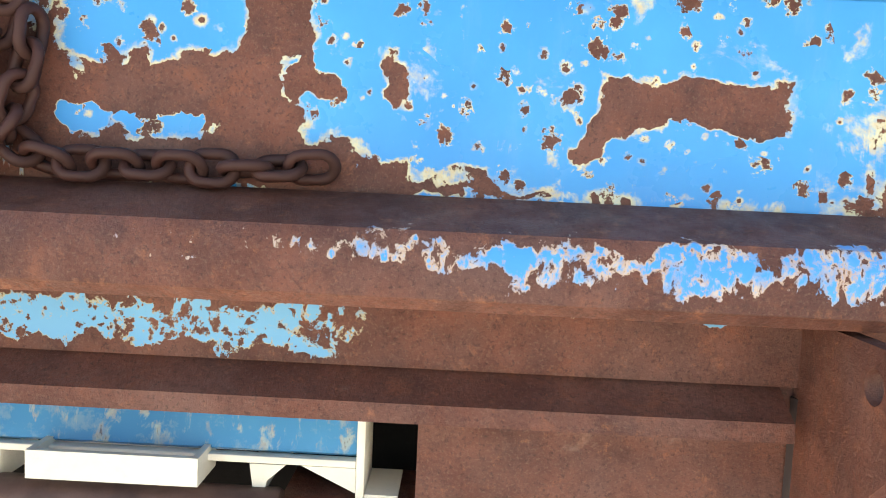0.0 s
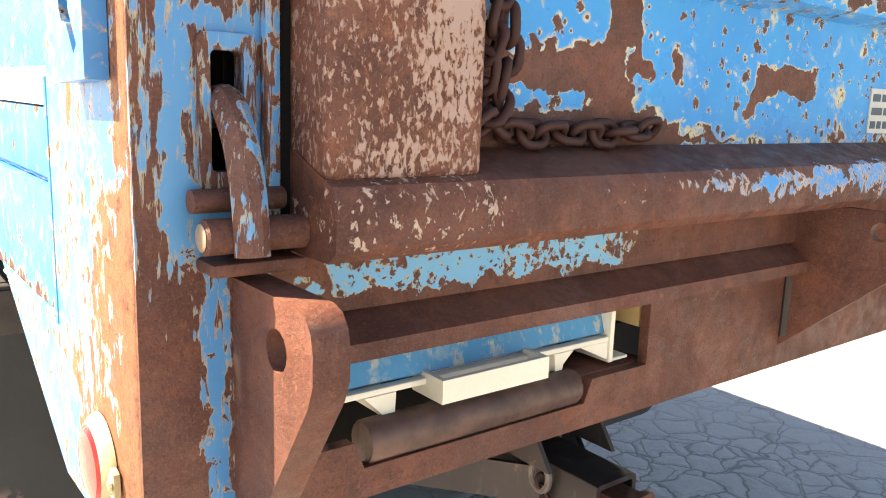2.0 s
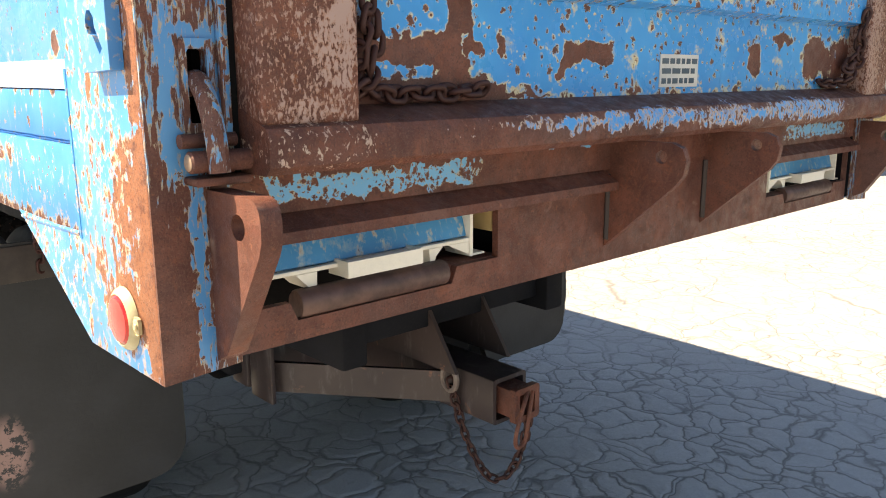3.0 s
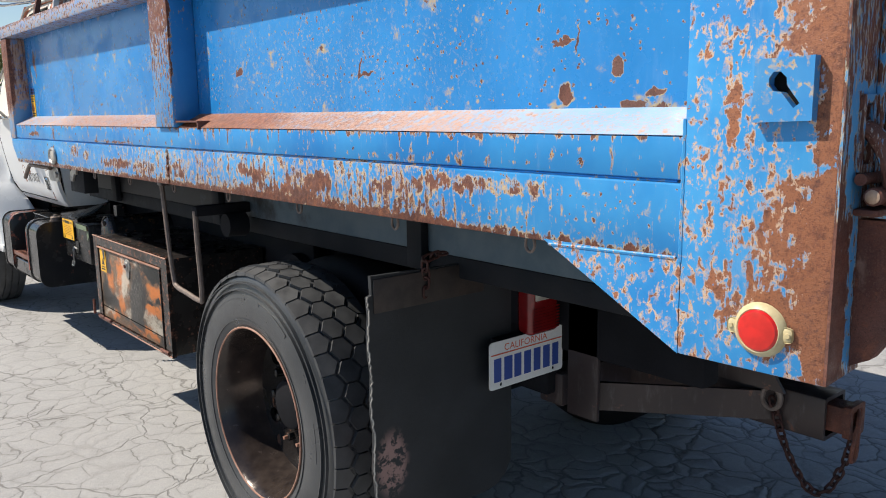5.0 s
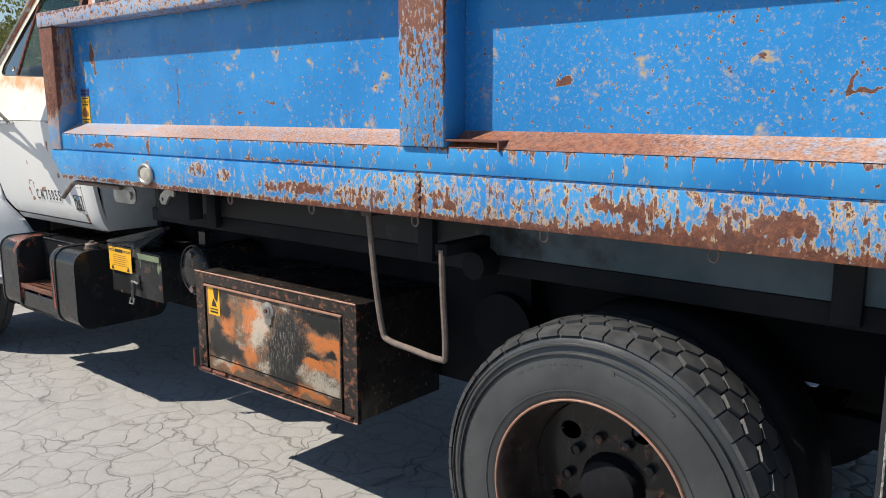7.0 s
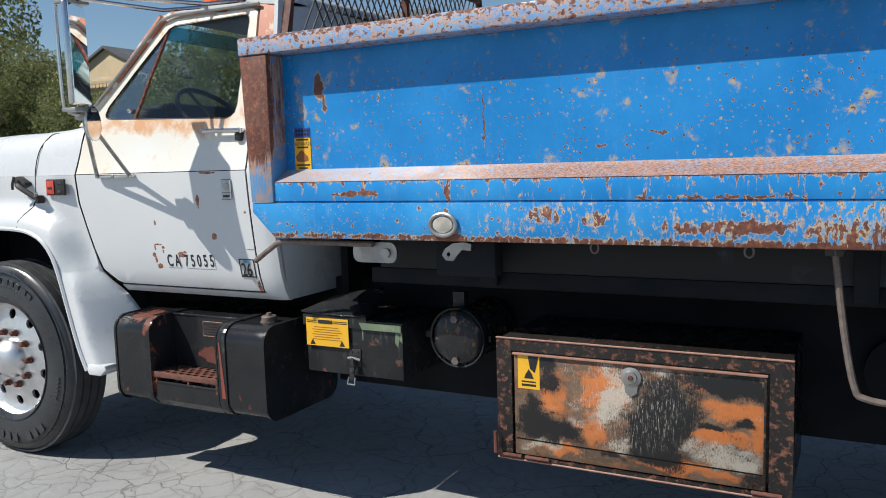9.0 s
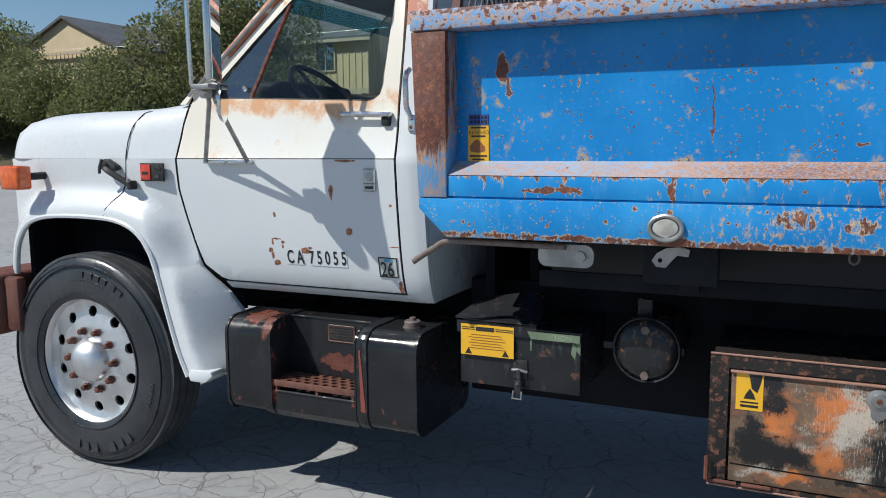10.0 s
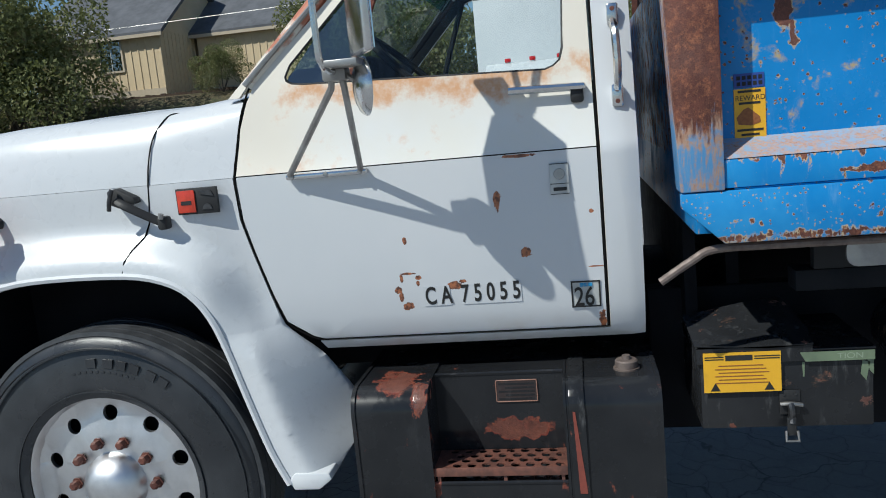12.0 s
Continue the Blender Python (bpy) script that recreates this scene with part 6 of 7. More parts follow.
    loop = [(0, 5.043, z) for z in np.linspace(1.98, 0.922, 24)] + [(0, y, 0.9205) for y in np.linspace(5.06, 5.91, 10)] + dense
    part("door_gap", tube(B(), [(cab_x(5.5, p[2]) + 0.001, p[1], p[2]) for p in loop], 0.0030, 6), "gap", door)
    hd = B()
    for pts in ([(5.285, 1.640), (5.075, 1.634)],):
        tube(hd, [(cab_x(5.5, 1.64) - 0.028, y, z) for y, z in pts], 0.010, 8, False, 1.3)
    box(hd, 0.192, 0.228, 5.255, 5.285, 1.632, 1.648, 0.004)
    box(hd, 0.192, 0.228, 5.07, 5.10, 1.626, 1.644, 0.004)
    handle = part("door_handle", hd, "chrome", door, "chrome door handle")
    part("handle_cup", box(B(), 0.200, 0.232, 5.075, 5.112, 1.590, 1.628, 0.008), "seal", handle)
    gb = smooth_path([(0.20, 4.985, 1.80), (0.165, 4.982, 1.77), (0.16, 4.98, 1.71), (0.165, 4.98, 1.66), (0.20, 4.98, 1.62)], 4)
    grab = part("grab_handle", tube(B(), gb, 0.0115, 8), "chrome", cabin, "chrome grab handle")
    for z in (1.825, 1.600):
        part("handle_foot", box(B(), cab_x(5, z) - 0.016, cab_x(5, z) + 0.004, 4.965, 4.998, z - 0.032, z + 0.032, 0.006), "chrome", grab)
        for dz in (-0.016, 0.016):
            part("screw", lathe(B(), [(-0.016, 0.007), (-0.019, 0.006), (-0.019, 0.0)], 4.982, z + dz, 8, cab_x(5, z)), "rust", grab)
    # badges and lettering on the door
    bd = part("door_badge", box(B(), 0.183, 0.187, 5.132, 5.185, 1.337, 1.425, 0.001), "label_white", door, "small rectangular maker's badge")
    part("badge_disc", lathe(B(), [(0.182, 0.016), (0.180, 0.015), (0.180, 0.0)], 5.158, 1.395, 20), "steel", bd)
    part("badge_bar", box(B(), 0.1815, 0.1825, 5.139, 5.177, 1.347, 1.357), "ink", bd)
    for z in (1.337, 1.3665, 1.4235):
        part("badge_line", box(B(), 0.1815, 0.1825, 5.132, 5.185, z, z + 0.0018), "ink", bd)
    st = part("year_sticker", box(B(), 0.2215, 0.236, 5.062, 5.148, 0.988, 1.072), "label_white", door, "square number sticker with a dark border")
    st.data.transform(Matrix.Translation((0, 0, 0)))
    for v in st.data.vertices:
        v.co.x = cab_x(5.5, v.co.z) - (0.0022 if v.co.x < 0.23 else -0.001)
    fr = holed(B(), [(5.062, 0.988), (5.148, 0.988), (5.148, 1.072), (5.062, 1.072)], [[(5.067, 0.993), (5.143, 0.993), (5.143, 1.067), (5.067, 1.067)]], "x", 0, 0.001)
    for v in fr.verts:
        v.co.x += cab_x(5.5, v.co.z) - 0.0035
    part("sticker_border", fr, "ink", st)
    w26 = words("sticker_number", "26", 0.084, on_side(0.0, 5.140, 0.994), "ink", st, 0.72, 0.0008)
    part("sticker_patch", box(B(), cab_x(5.5, 1.062) - 0.0038, cab_x(5.5, 1.062) - 0.002, 5.085, 5.122, 1.054, 1.065), "channel", st)
    ca = words("permit_number", "C A  7 5 0 5 5", 0.079, Matrix(((0, 0, -1, 0.0), (-1, 0, 0, 5.594), (0, 1, 0, 1.024), (0, 0, 0, 1))), "ink", door, 1.0, 0.0016)
    wide = max(v.co.y for v in ca.data.vertices) - min(v.co.y for v in ca.data.vertices)
    for v in ca.data.vertices:
        v.co.y = 5.590 - (5.594 - v.co.y) * 0.290 / wide
        v.co.z += (5.59 - v.co.y) * 0.02
    for w in (ca, w26):
        for v in w.data.vertices:
            v.co.x = cab_x(5.5, v.co.z) - 0.0034
    for y0, y1 in ((5.512, 5.594), (5.295, 5.475)):
        p = B()
        box(p, 0, 0.001, y0, y1, 1.018, 1.082)
        for v in p.verts:
            v.co.x += cab_x(5.5, v.co.z) - 0.0022
        part("letter_backing", p, "white", door)


ARCH = [(7.135, 0.90), (7.11, 1.03), (7.03, 1.134), (6.925, 1.182), (6.75, 1.198), (6.50, 1.194), (6.375, 1.170), (6.295, 1.125), (6.238, 1.050), (6.197, 0.945), (6.155, 0.80), (6.10, 0.62), (6.05, 0.505)]
LEG = [(6.035, 0.488), (5.955, 0.490), (5.905, 0.535), (5.848, 0.62), (5.855, 0.67), (5.90, 0.76), (5.955, 0.86), (5.983, 0.898), (6.056, 0.985), (6.082, 1.075), (6.117, 1.222), (6.140, 1.33), (6.143, 1.462)]


def nose_x(y, z):
    """Fender side: flared towards the wheel arch, tucked in at the rear of the leg."""
    near = 9.0
    for (a, b), (c, d) in zip(ARCH_FINE, ARCH_FINE[1:]):
        s = ((y - a) * (c - a) + (z - b) * (d - b)) / ((c - a) ** 2 + (d - b) ** 2)
        s = max(0.0, min(1.0, s))
        near = min(near, math.hypot(y - a - s * (c - a), z - b - s * (d - b)))
    flare = max(0.0, min(1.0, 1.0 - (near - 0.02) / 0.13))
    flare = flare * flare * (3 - 2 * flare)
    leg = max(0.0, min(1.0, (1.24 - z) / 0.16)) * max(0.0, min(1.0, (6.5 - y) / 0.12))
    base = 0.178 - 0.012 * max(0.0, min(1.0, (z - 1.25) / 0.2)) + 0.03 * max(0.0, y - 7.0) / 0.2
    x = base - 0.075 * flare
    tuck = math.sqrt(max(0.0, near - 0.07) ** 2 + 0.0002) - 0.014
    x += (0.103 + 1.45 * max(0.0, tuck) - x) * leg
    lead = float(np.interp(z, [0.90, 0.985, 1.075, 1.222, 1.33, 1.462], [5.985, 6.056, 6.082, 6.117, 6.140, 6.143]))
    f = max(0.0, min(1.0, (y - lead) / 0.17))
    f = f * f * (3 - 2 * f)
    keep = max(0.0, min(1.0, (z - 0.84) / 0.28))
    keep = keep * keep * (3 - 2 * keep)
    return x + (cab_x(5.5, z) - 0.001 - x) * (1 - f) * keep


ARCH_FINE = [(p.y, p.z) for p in smooth_path([(0, a, b) for a, b in ARCH], 5)]


def nose():
    zs = np.arange(0.54, 1.455, 0.016)
    yy = np.arange(5.88, 7.2, 0.018)
    fl = None
    for s in (0, 1):
        flip = mirrored if s else (lambda q: q)
        sk = skin(B(), [(7.20, 1.462), (7.21, 1.2), (7.19, 0.92)] + ARCH_FINE + LEG, [], nose_x, zs, yy, 0.02)
        f = part("front_fender", flip(sk), "white", truck, "white flared front fender", 60)
        lipp = [(nose_x(y, z) - 0.002, y, z) for y, z in ARCH]
        part("fender_lip", flip(tube(B(), smooth_path(lipp, 3), 0.011, 6)), "white", f)
        part("fender_foot", flip(prism(B(), [(6.052, 0.515), (6.036, 0.486), (5.955, 0.487), (5.912, 0.520), (5.92, 0.54), (6.03, 0.54)], "x", 0.098, 0.22, 0.004)), "white", f)
        part("inner_wall", flip(box(B(), 0.45, 0.47, 6.0, 7.1, 0.75, 1.44)), "under", f)
        # Near-black panel added to shut out a bright strip and keep the arch dark.
        part("front_liner", flip(box(B(), 0.20, 0.46, 7.10, 7.13, 0.80, 1.44)), "under", f)
        part("wheel_well", flip(box(B(), 0.24, 0.46, 5.98, 7.15, 1.30, 1.33)), "under", f)
        if not s:
            fl = f
    rows = []
    hood = B()
    sec = [(0.166, 1.463, 0.0), (0.170, 1.50, 0.1), (0.182, 1.565, 0.45), (0.203, 1.620, 0.75), (0.240, 1.655, 0.95), (0.31, 1.675, 1.0), (0.48, 1.685, 1.0), (0.80, 1.71, 1.0), (1.13, 1.72, 1.0)]
    sec = sec + [(2 * CX - x, z, w) for x, z, w in sec[-2::-1]]
    for y, dz, pull in ((6.147, 0.032, 0), (6.3, 0.016, 0), (6.5, 0.008, 0), (6.7, 0.008, 0), (6.9, 0.002, 0), (7.03, -0.008, 0.002), (7.11, -0.022, 0.006), (7.16, -0.044, 0.016), (7.185, -0.08, 0.03), (7.195, -0.14, 0.045)):
        row = []
        for x, z, w in sec:
            side, far = (x if x < CX else 2 * CX - x), abs(x - CX) > 0.3
            px, py, pz = side + pull * far, y, z + dz * w
            if y < 6.2 and side < 0.30:
                py = float(np.interp(pz, [1.463, 1.50, 1.58, 1.64, 1.69], [6.141, 6.137, 6.123, 6.108, 6.098]))
                px = min(max(side, cab_x(5.5, pz) - 0.001), 0.26)
            elif y < 6.35 and side < 0.25:
                px = side + 0.25 * (max(side, cab_x(5.5, pz) - 0.001) - side)
            row.append(hood.verts.new((px if x < CX else 2 * CX - px, py, pz)))
        rows.append(row)
    for u, v in zip(rows, rows[1:]):
        for i in range(len(sec) - 1):
            hood.faces.new((u[i], u[i + 1], v[i + 1], v[i]))
    hood.faces.new(rows[-1])
    hd = part("hood", hood, "white", truck, "white rounded engine hood", 60)
    cowl = B()
    rows = []
    for y, dz in ((6.045, 0.06), (6.10, 0.045), (6.146, 0.033)):
        rows.append([cowl.verts.new((x + (0.03 if x < CX else -0.03) * w * (6.17 - y) / 0.125, y, z + dz * w)) for x, z, w in sec[4:-4]])
    for u, v in zip(rows, rows[1:]):
        for i in range(len(sec) - 9):
            cowl.faces.new((u[i], u[i + 1], v[i + 1], v[i]))
    part("cowl", cowl, "white", hd)
    part("grille_panel", box(B(), 0.30, 1.96, 7.16, 7.20, 0.85, 1.47, 0.02), "white", hd)
    part("grille", box(B(), 0.55, 1.71, 7.2, 7.22, 0.95, 1.40, 0.01), "steel", hd)
    seam = [(6.325, 1.662), (6.352, 1.655), (6.385, 1.60), (6.402, 1.53), (6.412, 1.462)]
    sx = [0.262, 0.236, 0.196, 0.174, 0.164]
    part("hood_gap", tube(B(), smooth_path([(a + 0.0015, y, z + 0.012) if z > 1.5 else (a + 0.0005, y, z) for a, (y, z) in zip(sx, seam)], 4), 0.0024, 6), "gap", hd)
    low = [(6.412, 1.462), (6.420, 1.40), (6.430, 1.345), (6.445, 1.305), (6.478, 1.268), (6.498, 1.235), (6.507, 1.196)]
    part("fender_gap", tube(B(), [(nose_x(y, z) + 0.0005, y, z) for y, z in low], 0.0028, 6), "gap", fl)
    # latch, badge, lamp
    lt = part("hood_latch", tube(B(), smooth_path([(0.122, 6.50, 1.425), (0.113, 6.47, 1.410), (0.122, 6.43, 1.385), (0.134, 6.39, 1.360), (0.142, 6.366, 1.347)], 4), 0.014, 10, flat=0.65), "seal", fl, "black rubber hood latch")
    part("latch_bracket", prism(B(), [(6.532, 1.455), (6.505, 1.463), (6.445, 1.432), (6.440, 1.415), (6.495, 1.400), (6.530, 1.415)], "x", 0.128, 0.166, 0.004), "seal", lt)
    part("latch_toggle", tube(B(), [(0.112, 6.522, 1.398), (0.108, 6.515, 1.425), (0.112, 6.503, 1.462)], 0.007, 8), "latch", lt, "dark worn steel toggle pin")
    part("latch_anchor", box(B(), 0.126, 0.168, 6.350, 6.380, 1.325, 1.366, 0.008), "seal", lt)
    part("anchor_bolt", tube(B(), [(0.124, 6.364, 1.360), (0.124, 6.360, 1.376)], 0.0085, 8), "steel", lt, "bright bolt head")
    bg = part("side_badge", box(B(), 0.156, 0.168, 6.187, 6.321, 1.364, 1.444, 0.002), "seal", fl, "black and red side badge")
    part("badge_panel", box(B(), 0.151, 0.1555, 6.258, 6.316, 1.370, 1.438, 0.002), "redbadge", bg, "red enamel badge half")
    part("badge_letters", box(B(), 0.1495, 0.1505, 6.270, 6.304, 1.394, 1.406), "seal", bg)
    part("badge_emblem", prism(B(), [(6.205, 1.377), (6.238, 1.377), (6.232, 1.390), (6.222, 1.396), (6.210, 1.390)], "x", 0.1525, 0.1555), "latch", bg, "worn chrome remains")
    part("badge_emblem", prism(B(), [(6.196, 1.416), (6.240, 1.424), (6.246, 1.436), (6.205, 1.434)], "x", 0.1525, 0.1555), "latch", bg)
    tl = part("turn_lamp", box(B(), 0.02, 0.10, 6.945, 7.075, 1.318, 1.432, 0.015, 3), "amber", fl, "amber turn signal on a stalk")
    part("lamp_stalk", tube(B(), [(0.08, 6.99, 1.378), (0.172, 6.945, 1.382)], 0.018, 10), "seal", tl)
    bp = part("front_bumper", box(B(), 0.02, 2.24, 7.16, 7.42, 0.60, 0.90, 0.03, 3), "rust", truck, "rust-brown steel front bumper")
    part("bumper_end", box(B(), 0.06, 0.12, 7.06, 7.16, 0.62, 0.89, 0.02), "rust", bp)


def mirror():
    br = part("mirror_bracket", box(B(), 0.160, 0.189, 5.715, 5.965, 1.442, 1.460, 0.006), "chrome", truck, "polished mirror bracket on the door")
    for y in (5.735, 5.84, 5.945):
        part("screw", lathe(B(), [(0.161, 0.008), (0.156, 0.007), (0.156, 0.0)], y, 1.451, 8), "steel", br)
    part("strut", tube(B(), [(0.165, 5.952, 1.456), (-0.06, 5.725, 1.685), (-0.078, 5.715, 1.72)], 0.0095, 8), "steel", br)
    part("strut", tube(B(), [(0.165, 5.732, 1.456), (-0.06, 5.69, 1.685), (-0.078, 5.69, 1.72)], 0.0095, 8), "steel", br)
    clamp = box(B(), -0.105, -0.055, 5.67, 5.735, 1.70, 1.75, 0.008)
    part("clamp", clamp, "steel", br)
    pole = smooth_path([(-0.08, 5.69, 1.722), (-0.12, 5.71, 1.726), (-0.155, 5.715, 1.745), (-0.165, 5.718, 1.80), (-0.17, 5.716, 2.14), (-0.17, 5.705, 2.185), (-0.17, 5.66, 2.198), (-0.17, 5.61, 2.198)], 5)
    part("loop_rod", tube(B(), pole, 0.009, 8), "chrome", br)
    spin = Matrix.Translation((-0.172, 5.605, 0)) @ pose(0, 0, 0, 0, 0, 28)
    hb = box(B(), -0.084, 0.084, -0.012, 0.012, 1.752, 2.168, 0.009, 3)
    hb.transform(spin)
    hd = part("mirror_head", hb, "chrome", br, "tall chrome mirror head")
    gb = box(B(), -0.076, 0.076, -0.0160, -0.0125, 1.760, 2.160)
    gb.transform(spin)
    part("mirror_glass", gb, "mirror", hd)
    for z in (1.738, 2.184):
        part("head_joint", box(B(), -0.19, -0.08, 5.615, 5.70, z - 0.008, z + 0.008, 0.003), "steel", hd)
    part("top_arm", tube(B(), [(-0.17, 5.63, 2.196), (0.16, 5.44, 2.172), (0.34, 5.35, 2.205)], 0.0085, 8), "chrome", br)
    part("top_arm", tube(B(), [(-0.17, 5.61, 2.206), (0.20, 5.22, 2.180), (0.345, 5.13, 2.208)], 0.0095, 8), "chrome", br)
    rm = B()
    tilt = Matrix.Translation((-0.097, 5.63, 1.68)) @ pose(0, 0, 0, 0, 0, 118.5)
    n = 28
    rings = []
    for o, r in ((0.024, 0.0), (0.022, 0.025), (0.016, 0.050), (0.008, 0.067), (0.0, 0.074), (-0.006, 0.076), (-0.008, 0.072)):
        rings.append([rm.verts.new(tilt @ Vector((o, r * math.cos(2 * math.pi * k / n), r * math.sin(2 * math.pi * k / n)))) for k in range(n)] if r else [rm.verts.new(tilt @ Vector((o, 0, 0)))])
    for k in range(n):
        rm.faces.new((rings[0][0], rings[1][k], rings[1][(k + 1) % n]))
    for u, v in zip(rings[1:], rings[2:]):
        for k in range(n):
            rm.faces.new((u[k], u[(k + 1) % n], v[(k + 1) % n], v[k]))
    rd = part("round_mirror", rm, "chrome", br, "small round convex mirror", 50)
    gm = B()
    gm.faces.new([gm.verts.new(tilt @ Vector((-0.0075, 0.071 * math.cos(2 * math.pi * k / n), 0.071 * math.sin(2 * math.pi * k / n)))) for k in range(n)])
    part("round_glass", gm, "mirror", rd)
    part("round_stem", tube(B(), [(-0.085, 5.68, 1.72), (-0.095, 5.642, 1.69)], 0.008, 6), "steel", rd)


# ---- side equipment ----
def fuel_tank():
    def body(b, y0, y1, grow=0.0, r=0.075):
        return prism(b, rrect(0.092 - grow, 0.60 + grow, 0.385 - grow, 0.795 + grow, r, 6), "y", y0, y1)
    tk = part("fuel_tank", body(B(), 5.598, 5.812), "tank", truck, "scuffed black fuel tank with a step recess")
    part("tank_section", body(B(), 4.925, 5.182), "tank", tk)
    part("end_rim", body(B(), 5.812, 5.824, 0.004), "tank", tk)
    part("end_rim", body(B(), 4.913, 4.925, 0.004), "tank", tk)
    part("tank_middle", prism(B(), [(0.24, 0.46), (0.24, 0.794), (0.60, 0.794), (0.60, 0.386), (0.13, 0.386), (0.10, 0.42), (0.10, 0.50), (0.24, 0.50)], "y", 5.1905, 5.5895), "tank", tk)
    part("recess_rim", body(B(), 5.1825, 5.190, 0.002), "tank", tk, "worn welded rim of the recess")
    part("recess_rim", body(B(), 5.590, 5.5975, 0.002), "tank", tk)
    part("recess_lip", tube(B(), [(0.241, 5.191, 0.794), (0.241, 5.589, 0.794)], 0.006, 6), "tank", tk)
    part("recess_lip", tube(B(), [(0.101, 5.191, 0.501), (0.101, 5.589, 0.501)], 0.006, 6), "tank", tk)
    for y in (5.588, 5.130):
        part("strap", prism(B(), rrect(0.086, 0.604, 0.379, 0.801, 0.078, 6), "y", y, y + 0.045, 0.002), "black" if y < 5.3 else "tank", tk, "steel tank strap")
    part("paint_streak", prism(B(), [(5.158, 0.72), (5.165, 0.72), (5.158, 0.47), (5.136, 0.47)], "x", 0.0842, 0.0858), "red_oxide", tk, "red primer streak down the strap")
    holes = [circle(0.122 + 0.034 * r, 5.212 + 0.044 * k + (0.022 if r % 2 else 0), 0.0145, 10) for r in range(4) for k in range(8)]
    step = part("step_plate", holed(B(), [(0.10, 5.19), (0.238, 5.19), (0.238, 5.590), (0.10, 5.590)], holes, "z", 0.542, 0.547), "step_plate", tk, "perforated rusty step plate")
    part("step_edge", box(B(), 0.094, 0.100, 5.19, 5.590, 0.524, 0.551, 0.002), "step_plate", step)
    for y in (5.20, 5.37, 5.57):
        part("step_leg", box(B(), 0.10, 0.235, y, y + 0.01, 0.502, 0.540), "step_plate", step)
    cap = lathe(B(), [(-0.03, 0.04), (0.0, 0.04), (0.0, 0.034), (0.02, 0.034), (0.024, 0.03), (0.024, 0.014), (0.036, 0.012), (0.036, 0.0)], 0, 0, 12)
    cap.transform(Matrix.Translation((0.235, 5.0, 0.80)) @ pose(0, 0, 0, 0, -90, 0))
    part("filler_cap", cap, "rod", tk, "worn metal filler cap")
    pl = part("tank_label", box(B(), 0.2365, 0.2395, 5.27, 5.40, 0.70, 0.772), "rust_dark", tk, "scratched data plate")
    part("plate_border", tube(B(), [(0.2362, y, z) for y, z in rrect(5.272, 5.398, 0.702, 0.770, 0.004, 2)], 0.0018, 5, True), "rim_edge", pl, "copper-brown plate border")
    for k in range(5):
        part("print_bar", box(B(), 0.2355, 0.2362, 5.28, 5.39 - 0.02 * (k % 2), 0.708 + 0.012 * k, 0.713 + 0.012 * k), "black", pl)


